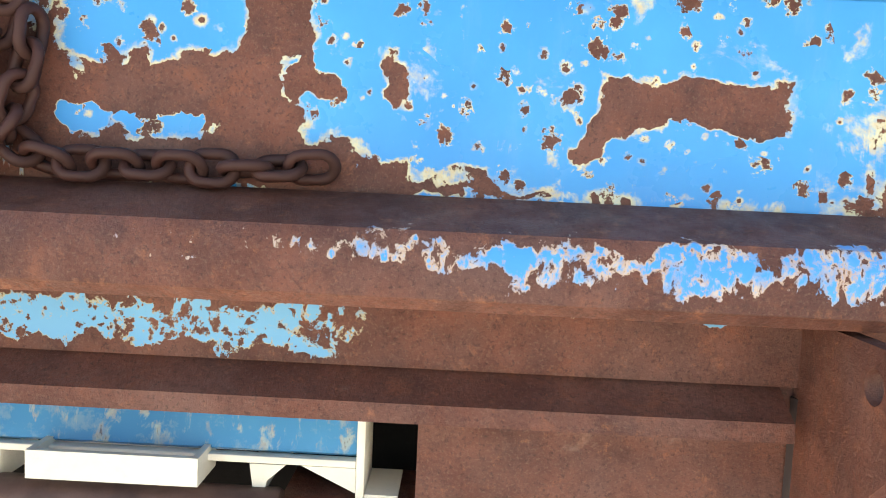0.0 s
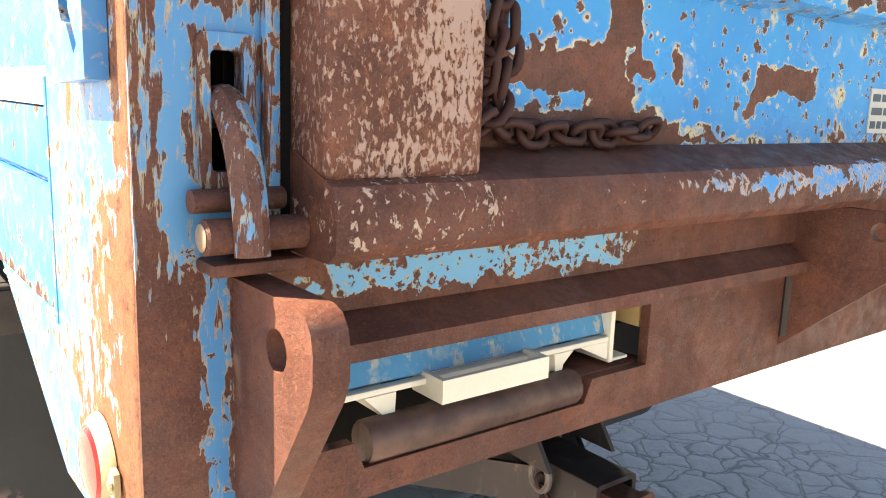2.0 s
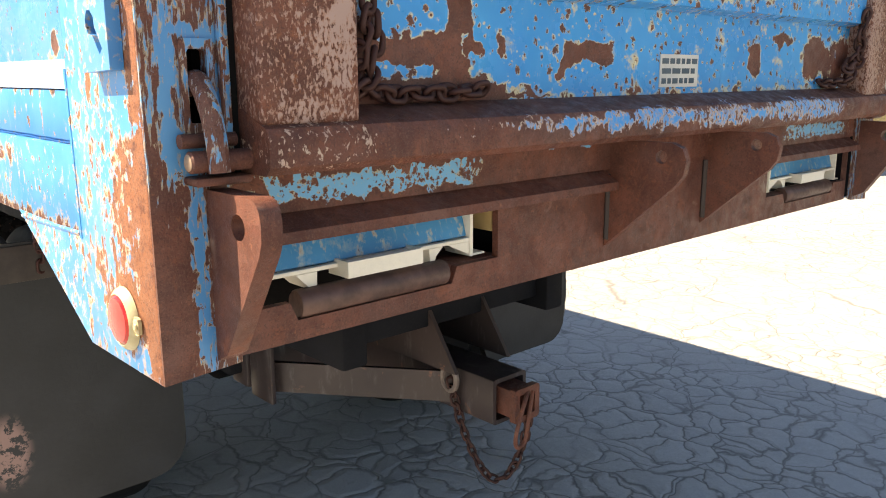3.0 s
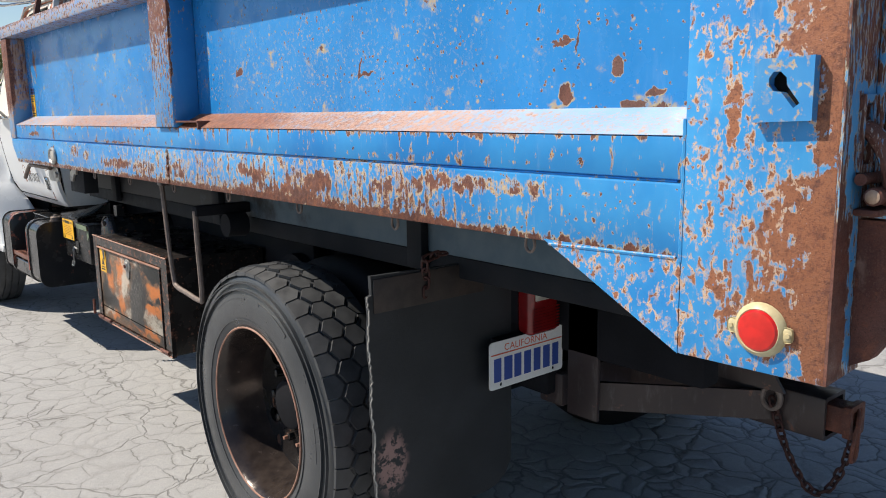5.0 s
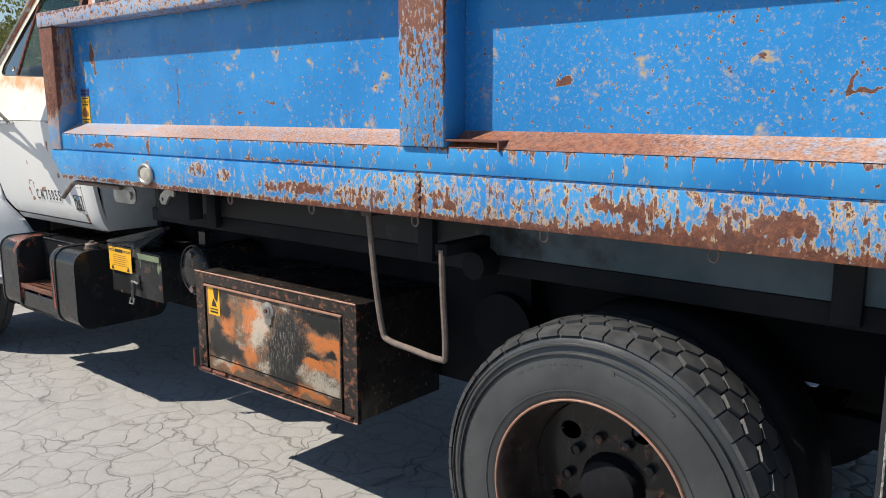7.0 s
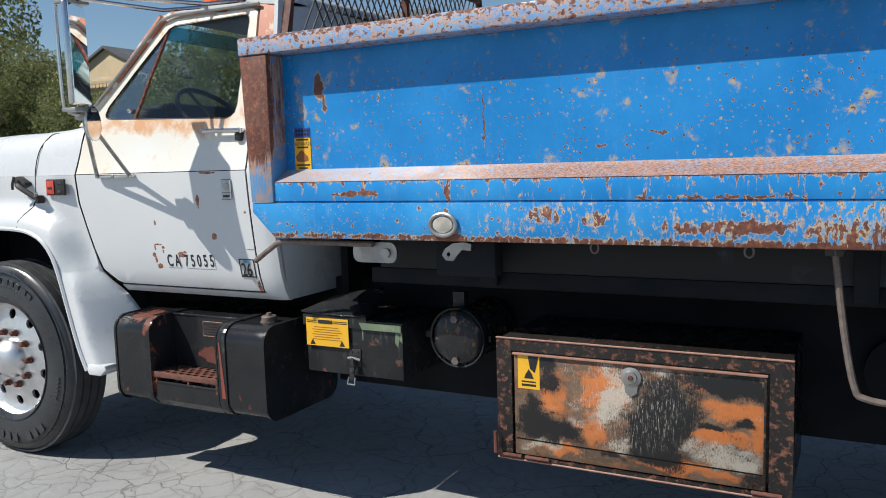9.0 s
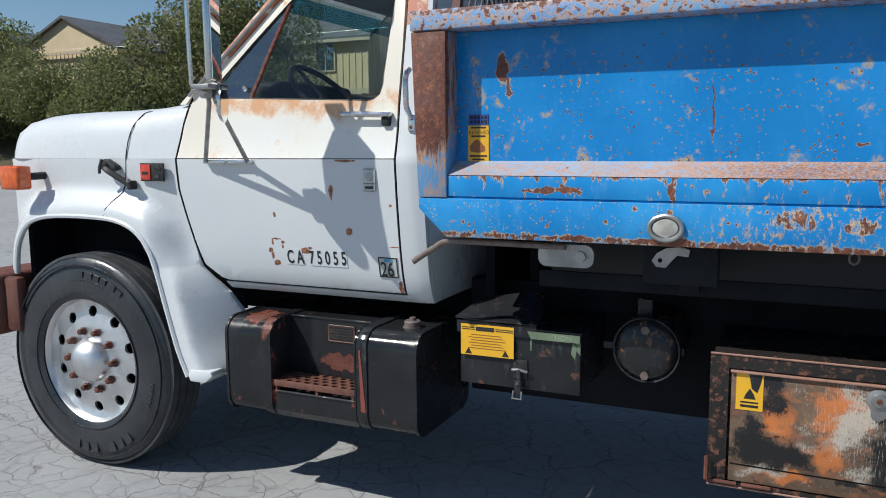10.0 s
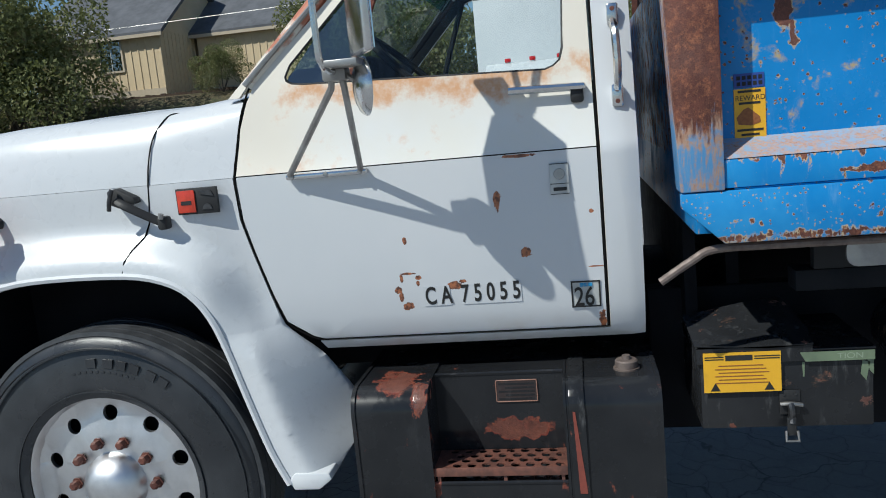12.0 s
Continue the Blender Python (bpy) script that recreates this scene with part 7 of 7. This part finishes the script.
def battery_box():
    bb = part("battery_box", box(B(), 0.228, 0.62, 4.315, 4.790, 0.600, 0.828, 0.004), "black", truck, "black steel battery box under the bed")
    lid = B()
    sh = [(0.214, 4.805, 0.862), (0.214, 4.70, 0.856), (0.214, 4.60, 0.850), (0.214, 4.478, 0.856), (0.30, 4.474, 0.880), (0.43, 4.52, 0.945), (0.45, 4.60, 0.930), (0.46, 4.72, 0.905), (0.47, 4.805, 0.885)]
    tops = [lid.verts.new(p) for p in sh]
    lows = [lid.verts.new((x, y, z - 0.005)) for x, y, z in sh]
    lid.faces.new(tops)
    lid.faces.new(lows[::-1])
    for k in range(len(sh)):
        q = (k + 1) % len(sh)
        lid.faces.new((tops[k], lows[k], lows[q], tops[q]))
    part("lid", lid, "black", bb, "bent black sheet-metal lid")
    part("top_plate", box(B(), 0.222, 0.62, 4.31, 4.795, 0.829, 0.836, 0.002), "black", bb)
    part("lid_lip", box(B(), 0.218, 0.224, 4.48, 4.80, 0.802, 0.848), "black", bb)
    la = part("warning_label", box(B(), 0.2145, 0.2168, 4.567, 4.782, 0.716, 0.836), "yellow", bb, "yellow warning label with small print")
    part("label_title", box(B(), 0.2135, 0.2142, 4.645, 4.72, 0.812, 0.828), "ink", la)
    for a, b2 in ((4.57, 4.64), (4.725, 4.778)):
        for z in (0.815, 0.822):
            part("title_rule", box(B(), 0.2135, 0.2142, a, b2, z, z + 0.003), "ink", la)
    for k in range(6):
        part("print_bar", box(B(), 0.2135, 0.2142, 4.60 + 0.008 * (k % 3), 4.75 - 0.01 * (k % 2), 0.743 + 0.0105 * k, 0.7455 + 0.0105 * k), "brown_ink", la)
    for y in (4.60, 4.75):
        part("warning_mark", prism(B(), [(y - 0.014, 0.721), (y + 0.014, 0.721), (y, 0.745)], "x", 0.2135, 0.2142), "ink", la)
    g2 = part("torn_label", prism(B(), [(4.315, 0.80), (4.50, 0.80), (4.515, 0.828), (4.315, 0.828)], "x", 0.2160, 0.2175), "label_green", bb, "torn pale green label")
    words("label_word", "TION", 0.024, on_side(0.2155, 4.415, 0.806), "label_word", g2, 1.2)
    part("torn_strip", prism(B(), [(4.325, 0.79), (4.345, 0.795), (4.35, 0.755), (4.335, 0.735)], "x", 0.2262, 0.2275), "label_green", bb)
    part("torn_strip", prism(B(), [(4.500, 0.796), (4.507, 0.796), (4.505, 0.752), (4.501, 0.752)], "x", 0.2262, 0.2275), "label_green", bb)
    part("torn_strip", prism(B(), [(4.315, 0.797), (4.332, 0.797), (4.326, 0.765), (4.315, 0.752)], "x", 0.2262, 0.2275), "label_green", bb)
    lt = part("box_latch", box(B(), 0.2225, 0.2275, 4.515, 4.572, 0.640, 0.714, 0.002), "seal", bb, "worn over-centre latch")
    for y in (4.528, 4.559):
        part("rivet", lathe(B(), [(0.224, 0.005), (0.2200, 0.004), (0.2195, 0.0)], y, 0.702, 8), "latch", lt)
    part("latch_lever", tube(B(), smooth_path([(0.213, 4.572, 0.676), (0.208, 4.545, 0.679), (0.213, 4.512, 0.672)], 4), 0.006, 8), "steel", lt, "bright worn lever")
    part("latch_hook", tube(B(), smooth_path([(0.210, 4.545, 0.678), (0.203, 4.543, 0.660), (0.208, 4.543, 0.640), (0.200, 4.545, 0.620)], 4), 0.010, 8), "latch", lt)
    part("latch_strap", box(B(), 0.197, 0.203, 4.533, 4.558, 0.585, 0.640, 0.002), "seal", lt)
    part("latch_loop", tube(B(), [(0.198, 4.530, 0.600), (0.190, 4.528, 0.572), (0.190, 4.563, 0.572), (0.198, 4.561, 0.600)], 0.0045, 8), "steel", lt, "bright wire loop")


def air_drum():
    dr = part("air_drum", lathe(B(), [(0.24, 0.0), (0.242, 0.05), (0.252, 0.09), (0.27, 0.110), (0.28, 0.113), (0.85, 0.113), (0.85, 0.0)], 4.088, 0.788, 36), "drum", truck, "black round air tank with scratched end")
    part("drum_rim", lathe(B(), [(0.265, 0.112), (0.262, 0.118), (0.27, 0.121), (0.285, 0.121), (0.287, 0.112)], 4.088, 0.788, 36), "black", dr)
    for z in (0.865, 0.70):
        part("drum_bolt", lathe(B(), [(0.25, 0.016), (0.238, 0.016), (0.238, 0.0)], 4.088, z, 6), "rod", dr)
    part("drum_strap", box(B(), 0.30, 0.34, 3.96, 4.25, 0.772, 0.798, 0.003), "black", dr)
    part("drum_hanger", box(B(), 0.32, 0.36, 4.08, 4.13, 0.90, 0.96), "black", dr)


def toolbox():
    tb = part("toolbox", box(B(), 0.132, 0.58, 2.872, 3.848, 0.400, 0.838, 0.003), "toolbox", truck, "rusty black steel toolbox under the bed")
    fr = holed(B(), [(2.866, 0.395), (3.853, 0.395), (3.853, 0.842), (2.866, 0.842)], [[(2.935, 0.412), (3.795, 0.412), (3.795, 0.797), (2.935, 0.797)]], "x", 0.113, 0.1315)
    part("face_frame", fr, "toolbox", tb)
    dr = part("toolbox_door", box(B(), 0.118, 0.1314, 2.945, 3.787, 0.418, 0.790, 0.002), "toolbox_door", tb, "burnt and rust-mottled toolbox door")
    part("top_edge", box(B(), 0.107, 0.1175, 2.94, 3.79, 0.784, 0.792, 0.002), "rim_edge", dr, "copper-brown worn edge")
    part("fold_line", tube(B(), [(0.1185, 2.95, 0.468), (0.1185, 3.783, 0.476)], 0.0025, 6), "gap", dr)
    part("side_edge", box(B(), 0.108, 0.1175, 2.943, 2.951, 0.420, 0.783, 0.002), "toolbox", dr)
    part("frame_edge", tube(B(), [(0.112, 2.866, 0.842), (0.112, 3.853, 0.842)], 0.0035, 6), "rim_edge", tb)
    part("frame_edge", tube(B(), [(0.112, 2.866, 0.398), (0.112, 3.853, 0.398)], 0.0035, 6), "rim_edge", tb)
    lt = part("paddle_latch", lathe(B(), [(0.1178, 0.036), (0.112, 0.034), (0.109, 0.022), (0.104, 0.02), (0.104, 0.0)], 3.365, 0.742, 20), "steel", dr, "round worn steel latch")
    part("latch_plate", prism(B(), [(3.34, 0.742), (3.39, 0.742), (3.385, 0.69), (3.365, 0.675), (3.345, 0.69)], "x", 0.1125, 0.1175), "steel", lt)
    part("latch_key", lathe(B(), [(0.1035, 0.009), (0.098, 0.008), (0.098, 0.0)], 3.365, 0.742, 10), "rust", lt)
    st = part("door_sticker", box(B(), 0.1165, 0.1177, 3.690, 3.772, 0.662, 0.788), "yellow", dr, "scratched yellow hazard sticker")
    part("print_shape", prism(B(), [(3.712, 0.700), (3.748, 0.700), (3.742, 0.716), (3.730, 0.735), (3.718, 0.716)], "x", 0.1157, 0.1163), "ink", st)
    part("scratch_mark", prism(B(), [(3.692, 0.79), (3.735, 0.788), (3.725, 0.735), (3.708, 0.722), (3.70, 0.75)], "x", 0.1155, 0.1162), "black", st)
    part("print_bar", box(B(), 0.1157, 0.1163, 3.704, 3.758, 0.672, 0.680), "ink", st)
    part("print_bar", box(B(), 0.1157, 0.1163, 3.704, 3.758, 0.686, 0.691), "ink", st)
    for y in (3.805, 3.70, 2.94):
        part("hinge", tube(B(), [(0.108, y - 0.045, 0.412), (0.108, y + 0.045, 0.412)], 0.007, 8), "rust", tb)
    part("side_bar", tube(B(), [(0.09, 3.853, 0.50), (0.09, 3.853, 0.42)], 0.007, 6), "rust", tb)


def step_bar():
    p = smooth_path([(0.08, 2.765, 1.20), (0.08, 2.735, 0.95), (0.08, 2.705, 0.79), (0.08, 2.675, 0.757), (0.08, 2.57, 0.745), (0.08, 2.455, 0.735), (0.08, 2.43, 0.76), (0.08, 2.44, 0.95), (0.08, 2.445, 1.09)], 5)
    sb = part("step_bar", tube(B(), p, 0.0105, 8), "rod", truck, "bent ribbed steel step bar")
    part("step_anchor", box(B(), 0.075, 0.34, 2.42, 2.47, 1.07, 1.11, 0.006), "under", sb)
    part("step_anchor", box(B(), 0.07, 0.30, 2.74, 2.79, 1.17, 1.196, 0.004), "rust_dark", sb)
    part("valve", lathe(B(), [(0.18, 0.0), (0.18, 0.045), (0.26, 0.05), (0.26, 0.0)], 2.40, 1.03, 14), "under", sb)


chassis()
left = bed_side()
bed_side(True)
front_marker(left)
headboard()
tailgate()
rear_posts()
bumper()
chains()
hitch()
flaps()
for fl in (lambda q: q, mirrored):
    rear_wheel(0.0, fl)
    front_wheel(fl)
cab()
nose()
mirror()
fuel_tank()
battery_box()
air_drum()
toolbox()
step_bar()

# ---- planting and houses on the bank ----
def crown(seed, w, h, count, size, mat):
    rs = np.random.RandomState(seed)
    lobes = [(rs.uniform(-0.5, 0.5) * w, rs.uniform(-0.5, 0.5) * w, rs.uniform(0.25, 0.85) * h, rs.uniform(0.22, 0.36) * w) for _ in range(11)]
    per = count // len(lobes)
    vs, fs = [], []
    for lx, ly, lz, lr in lobes:
        d = rs.normal(size=(per, 3))
        d /= np.linalg.norm(d, axis=1)[:, None]
        rad = lr * (0.45 + 0.62 * rs.rand(per) ** 0.5)[:, None]
        c = np.array([lx, ly, lz]) + d * rad * np.array([1, 1, 0.9])
        u = rs.normal(size=(per, 3))
        u /= np.linalg.norm(u, axis=1)[:, None]
        v = np.cross(u, rs.normal(size=(per, 3)))
        v /= np.linalg.norm(v, axis=1)[:, None]
        s = size * (0.6 + 0.8 * rs.rand(per))[:, None]
        for p, a, b in zip(c, u * s, v * s * 0.5):
            if p[2] < 0.02 * h:
                continue
            i = len(vs)
            vs += [p - a, p + b, p + a, p - b]
            fs.append((i, i + 1, i + 2, i + 3))
    me = bpy.data.meshes.new("crown")
    me.from_pydata([tuple(map(float, p)) for p in vs], [], fs)
    me.materials.append(M[mat])
    return me


def stem(seed, w, h):
    rs = random.Random(seed)
    b = B()
    for k in range(5):
        a = rs.uniform(0, 6.28)
        tip = Vector((0.34 * w * math.cos(a), 0.34 * w * math.sin(a), h * rs.uniform(0.5, 0.8)))
        rings = []
        for i in range(5):
            f = i / 4
            p = tip * f + Vector((0, 0, -0.25 * (1 - f)))
            r = 0.055 * h / 4 * (1 - 0.8 * f)
            rings.append([b.verts.new(p + Vector((r * math.cos(q * 1.0472), r * math.sin(q * 1.0472), 0))) for q in range(6)])
        for u, v in zip(rings, rings[1:]):
            for q in range(6):
                b.faces.new((u[q], u[(q + 1) % 6], v[(q + 1) % 6], v[q]))
    me = bpy.data.meshes.new("trunk")
    b.to_mesh(me)
    b.free()
    me.materials.append(M["bark"])
    return me


KINDS = []
for sd, mt in ((1, "leaf_dark"), (2, "leaf_olive"), (3, "leaf_dark"), (4, "leaf_olive"), (5, "leaf_dark")):
    KINDS.append((crown(sd, 4.0, 4.4, 15000, 0.072, mt), stem(sd, 4.0, 4.4), mt))


def tree(k, x, y, s, turn, squash=1.0):
    cr, st, mt = KINDS[k]
    dark = mt == "leaf_dark"
    t = thing("tree", "bushy dark evergreen tree on the bank" if dark else "olive-green shrubby tree on the bank", "tree", "trees on the bank", (x, y, lie(x, y)))
    t.rotation_euler = (0, 0, turn)
    t.scale = (s, s, s * squash)
    for nm, me in (("crown", cr), ("trunk", st)):
        o = new(nm, me)
        o.parent = t


rs = random.Random(11)
y = 22.5
while y < 75:
    low = 24.2 < y < 35.5
    tree(rs.choice((1, 3, 0)) if low else rs.randrange(5), 19.5 + rs.uniform(-1.2, 1.2), y, rs.uniform(0.80, 0.92) if low else rs.uniform(0.85, 1.15), rs.uniform(0, 6.3))
    y += rs.uniform(1.7, 2.6)
y = 26.0
while y < 90:
    if not 28.5 < y < 38.5:
        tree(rs.choice((0, 2, 4, 3)), 24.0 + rs.uniform(-1, 1), y, rs.uniform(0.75, 1.0), rs.uniform(0, 6.3))
    y += rs.uniform(3.0, 4.5)
for x, y, s, q in ((20.5, 41.5, 1.25, 1.3), (24.0, 51.0, 1.7, 1.25), (25.5, 50.0, 2.0, 1.2), (15, 70, 1.9, 1.1), (8, 78, 2.0, 1.1), (1, 84, 2.1, 1.0), (-8, 88, 2.2, 1.1), (-18, 86, 2.0, 1.0), (21, 66, 1.8, 1.1)):
    tree(rs.choice((0, 2, 4)), x, y, s, rs.uniform(0, 6.3), q)
for x, y, s in ((24.2, 16.9, 0.34), (20.6, 21.8, 0.92), (22.5, 12.0, 0.7), (22.5, 9.5, 0.9), (22, 6.0, 0.8), (22.5, 2.0, 0.9), (22, -3.0, 1.0), (22.5, -8, 0.95), (22, -13, 1.0), (22.3, -19, 1.0)):
    tree(rs.choice((1, 3, 0)), x, y, s, rs.uniform(0, 6.3))


def house(x0, x1, y0, y1, z0, wall_h, ridge, along, label, windows=()):
    """Boarded house: walls of upright boards, gable roof. along: axis of the ridge."""
    h = thing("house", label, "house", "houses on the bank", ((x0 + x1) / 2, (y0 + y1) / 2, z0))
    o = h.location

    def put(nm, b, mt, par, lab=""):
        b.transform(Matrix.Translation(-o))
        return part(nm, b, mt, par, lab)
    top = z0 + wall_h
    put("wall", box(B(), x0, x1, y0, y1, z0 - 0.5, top), "siding", h, "tan vertical board siding")
    for k in range(int((y1 - y0) / 0.3)):
        put("board", box(B(), x0 - 0.025, x0 - 0.001, y0 + 0.3 * k, y0 + 0.3 * k + 0.05, z0, top), "siding", h)
    for k in range(int((x1 - x0) / 0.3)):
        put("board", box(B(), x0 + 0.3 * k, x0 + 0.3 * k + 0.05, y0 - 0.025, y0 - 0.001, z0, top), "siding", h)
    put("base_trim", box(B(), x0 - 0.04, x0 - 0.026, y0, y1, z0 - 0.1, z0 + 0.28), "trim", h)
    e = 0.22
    rf = B()
    if along == "y":
        xm = (x0 + x1) / 2
        for s, xe in ((-1, x0 - e), (1, x1 + e)):
            dz = ridge * e / ((x1 - x0) / 2)
            prism(rf, [(xe, top - dz), (xm, top + ridge), (xm, top + ridge + 0.14), (xe, top - dz + 0.14)], "y", y0 - e, y1 + e)
        put("gable", prism(B(), [(x0, top), (x1, top), (xm, top + ridge)], "y", y0 + 0.02, y1 - 0.02), "siding", h)
    else:
        ym = (y0 + y1) / 2
        for ye in (y0 - e, y1 + e):
            dz = ridge * e / ((y1 - y0) / 2)
            prism(rf, [(ye, top - dz), (ym, top + ridge), (ym, top + ridge + 0.14), (ye, top - dz + 0.14)], "x", x0 - e, x1 + e)
        put("gable", prism(B(), [(y0, top), (y1, top), (ym, top + ridge)], "x", x0 + 0.02, x1 - 0.02), "siding", h)
    put("roof", rf, "roof", h, "grey shingle roof")
    put("gutter", box(B(), x0 - e - 0.06, x0 - e + 0.04, y0 - e, y1 + e, top - 0.22, top - 0.10), "trim", h)
    for y, w, z, hh in windows:
        wn2 = put("window", holed(B(), [(y - 0.07, z - 0.07), (y + w + 0.07, z - 0.07), (y + w + 0.07, z + hh + 0.07), (y - 0.07, z + hh + 0.07)], [[(y, z), (y + w, z), (y + w, z + hh), (y, z + hh)]], "x", x0 - 0.06, x0 - 0.028), "trim", h)
        put("pane", box(B(), x0 - 0.04, x0 - 0.03, y, y + w / 2 - 0.02, z, z + hh), "vent_glass", wn2)
        put("pane", box(B(), x0 - 0.04, x0 - 0.03, y + w / 2 + 0.02, y + w, z, z + hh), "vent_glass", wn2)
        put("blind", box(B(), x0 - 0.028, x0 - 0.026, y, y + w, z, z + hh), "label_white", wn2)
    return h


house(26.0, 33.0, 19.9, 24.9, 3.5, 2.35, 2.3, "y", "tan boarded house with a grey shingle roof", ((21.5, 0.85, 4.55, 1.15),))
house(28.6, 35.6, 10.5, 19.7, 3.5, 2.45, 2.3, "y", "tan boarded house wing with a grey roof", ((13.8, 1.0, 4.5, 1.2),))
house(29.0, 37.0, 36.5, 44.0, 4.4, 2.2, 1.7, "x", "tan stucco house with a grey gable roof, behind trees")
house(33.0, 41.0, 46.5, 55.0, 4.5, 2.4, 1.9, "x", "distant tan house with a grey gable roof")
fence = thing("fence", "dark stained board fence at the top of the bank", "fence", "", (24.9, 10, 2.9))
for k in range(92):
    b = box(B(), -0.02, 0.02, -6 + 0.2 * k, -6 + 0.2 * k + 0.19, -0.4, 0.55 + 0.02 * (k % 3))
    part("board", b, "fence", fence)
wire = tube(B(), [(21.5 + 0.0 * i, 9 + 2.0 * i, 5.35 + 0.004 * (i - 6) ** 2) for i in range(14)], 0.007, 5)
pw = part("overhead_cable", wire, "steel", None)
tagged(pw, "thin grey overhead service cable", "cable")


def box_truck(x, y):
    """A white box truck parked beyond, nose towards -x."""
    z0 = ground_z(y)
    v = thing("box_truck", "white box truck parked across the lot", "truck", "", (x, y, z0))

    body = part("cargo_box", box(B(), 1.5, 4.6, -1.22, 1.22, 0.95, 3.75, 0.03), "white", v, "plain white cargo box")
    part("box_rail", box(B(), 1.48, 1.4995, -1.22, 1.22, 3.66, 3.74), "steel", body)
    cab2 = part("truck_cab", prism(B(), [(-0.25, 0.45), (-0.25, 1.25), (0.05, 1.45), (0.42, 2.30), (0.62, 2.42), (1.45, 2.42), (1.45, 0.45)], "y", -1.0, 1.0, 0.05), "white", v, "white cab with a dark windscreen")
    part("cab_screen", prism(B(), [(0.055, 1.50), (0.07, 1.50), (0.385, 2.22), (0.37, 2.24)], "y", -0.86, 0.86), "seal", cab2, "dark windscreen")
    for q in (-0.62, -0.22, 0.22, 0.62):
        part("roof_lamp", box(B(), 0.60, 0.72, q - 0.05, q + 0.05, 2.425, 2.49, 0.015), "red", cab2, "small red roof marker lamp")
    part("truck_bumper", box(B(), -0.36, -0.255, -1.0, 1.0, 0.40, 0.66, 0.03), "steel", v)
    part("frame_rail", box(B(), 1.2, 4.5, -0.45, 0.45, 0.60, 0.945), "under", v)
    for a in (0.55, 3.6):
        for q in (-0.95, 0.75):
            w = B()
            lathe(w, [(0.0, 0.0), (0.0, 0.22), (0.0, 0.40), (0.03, 0.43), (0.17, 0.43), (0.2, 0.40), (0.2, 0.0)], 0, 0.43, 28)
            w.transform(Matrix.Translation((a, q, 0)) @ pose(0, 0, 0, 0, 0, 90) @ Matrix.Translation((0, 0, 0)))
            part("truck_wheel", w, "rubber_dark", v)
    return v


box_truck(10.6, 5.5)
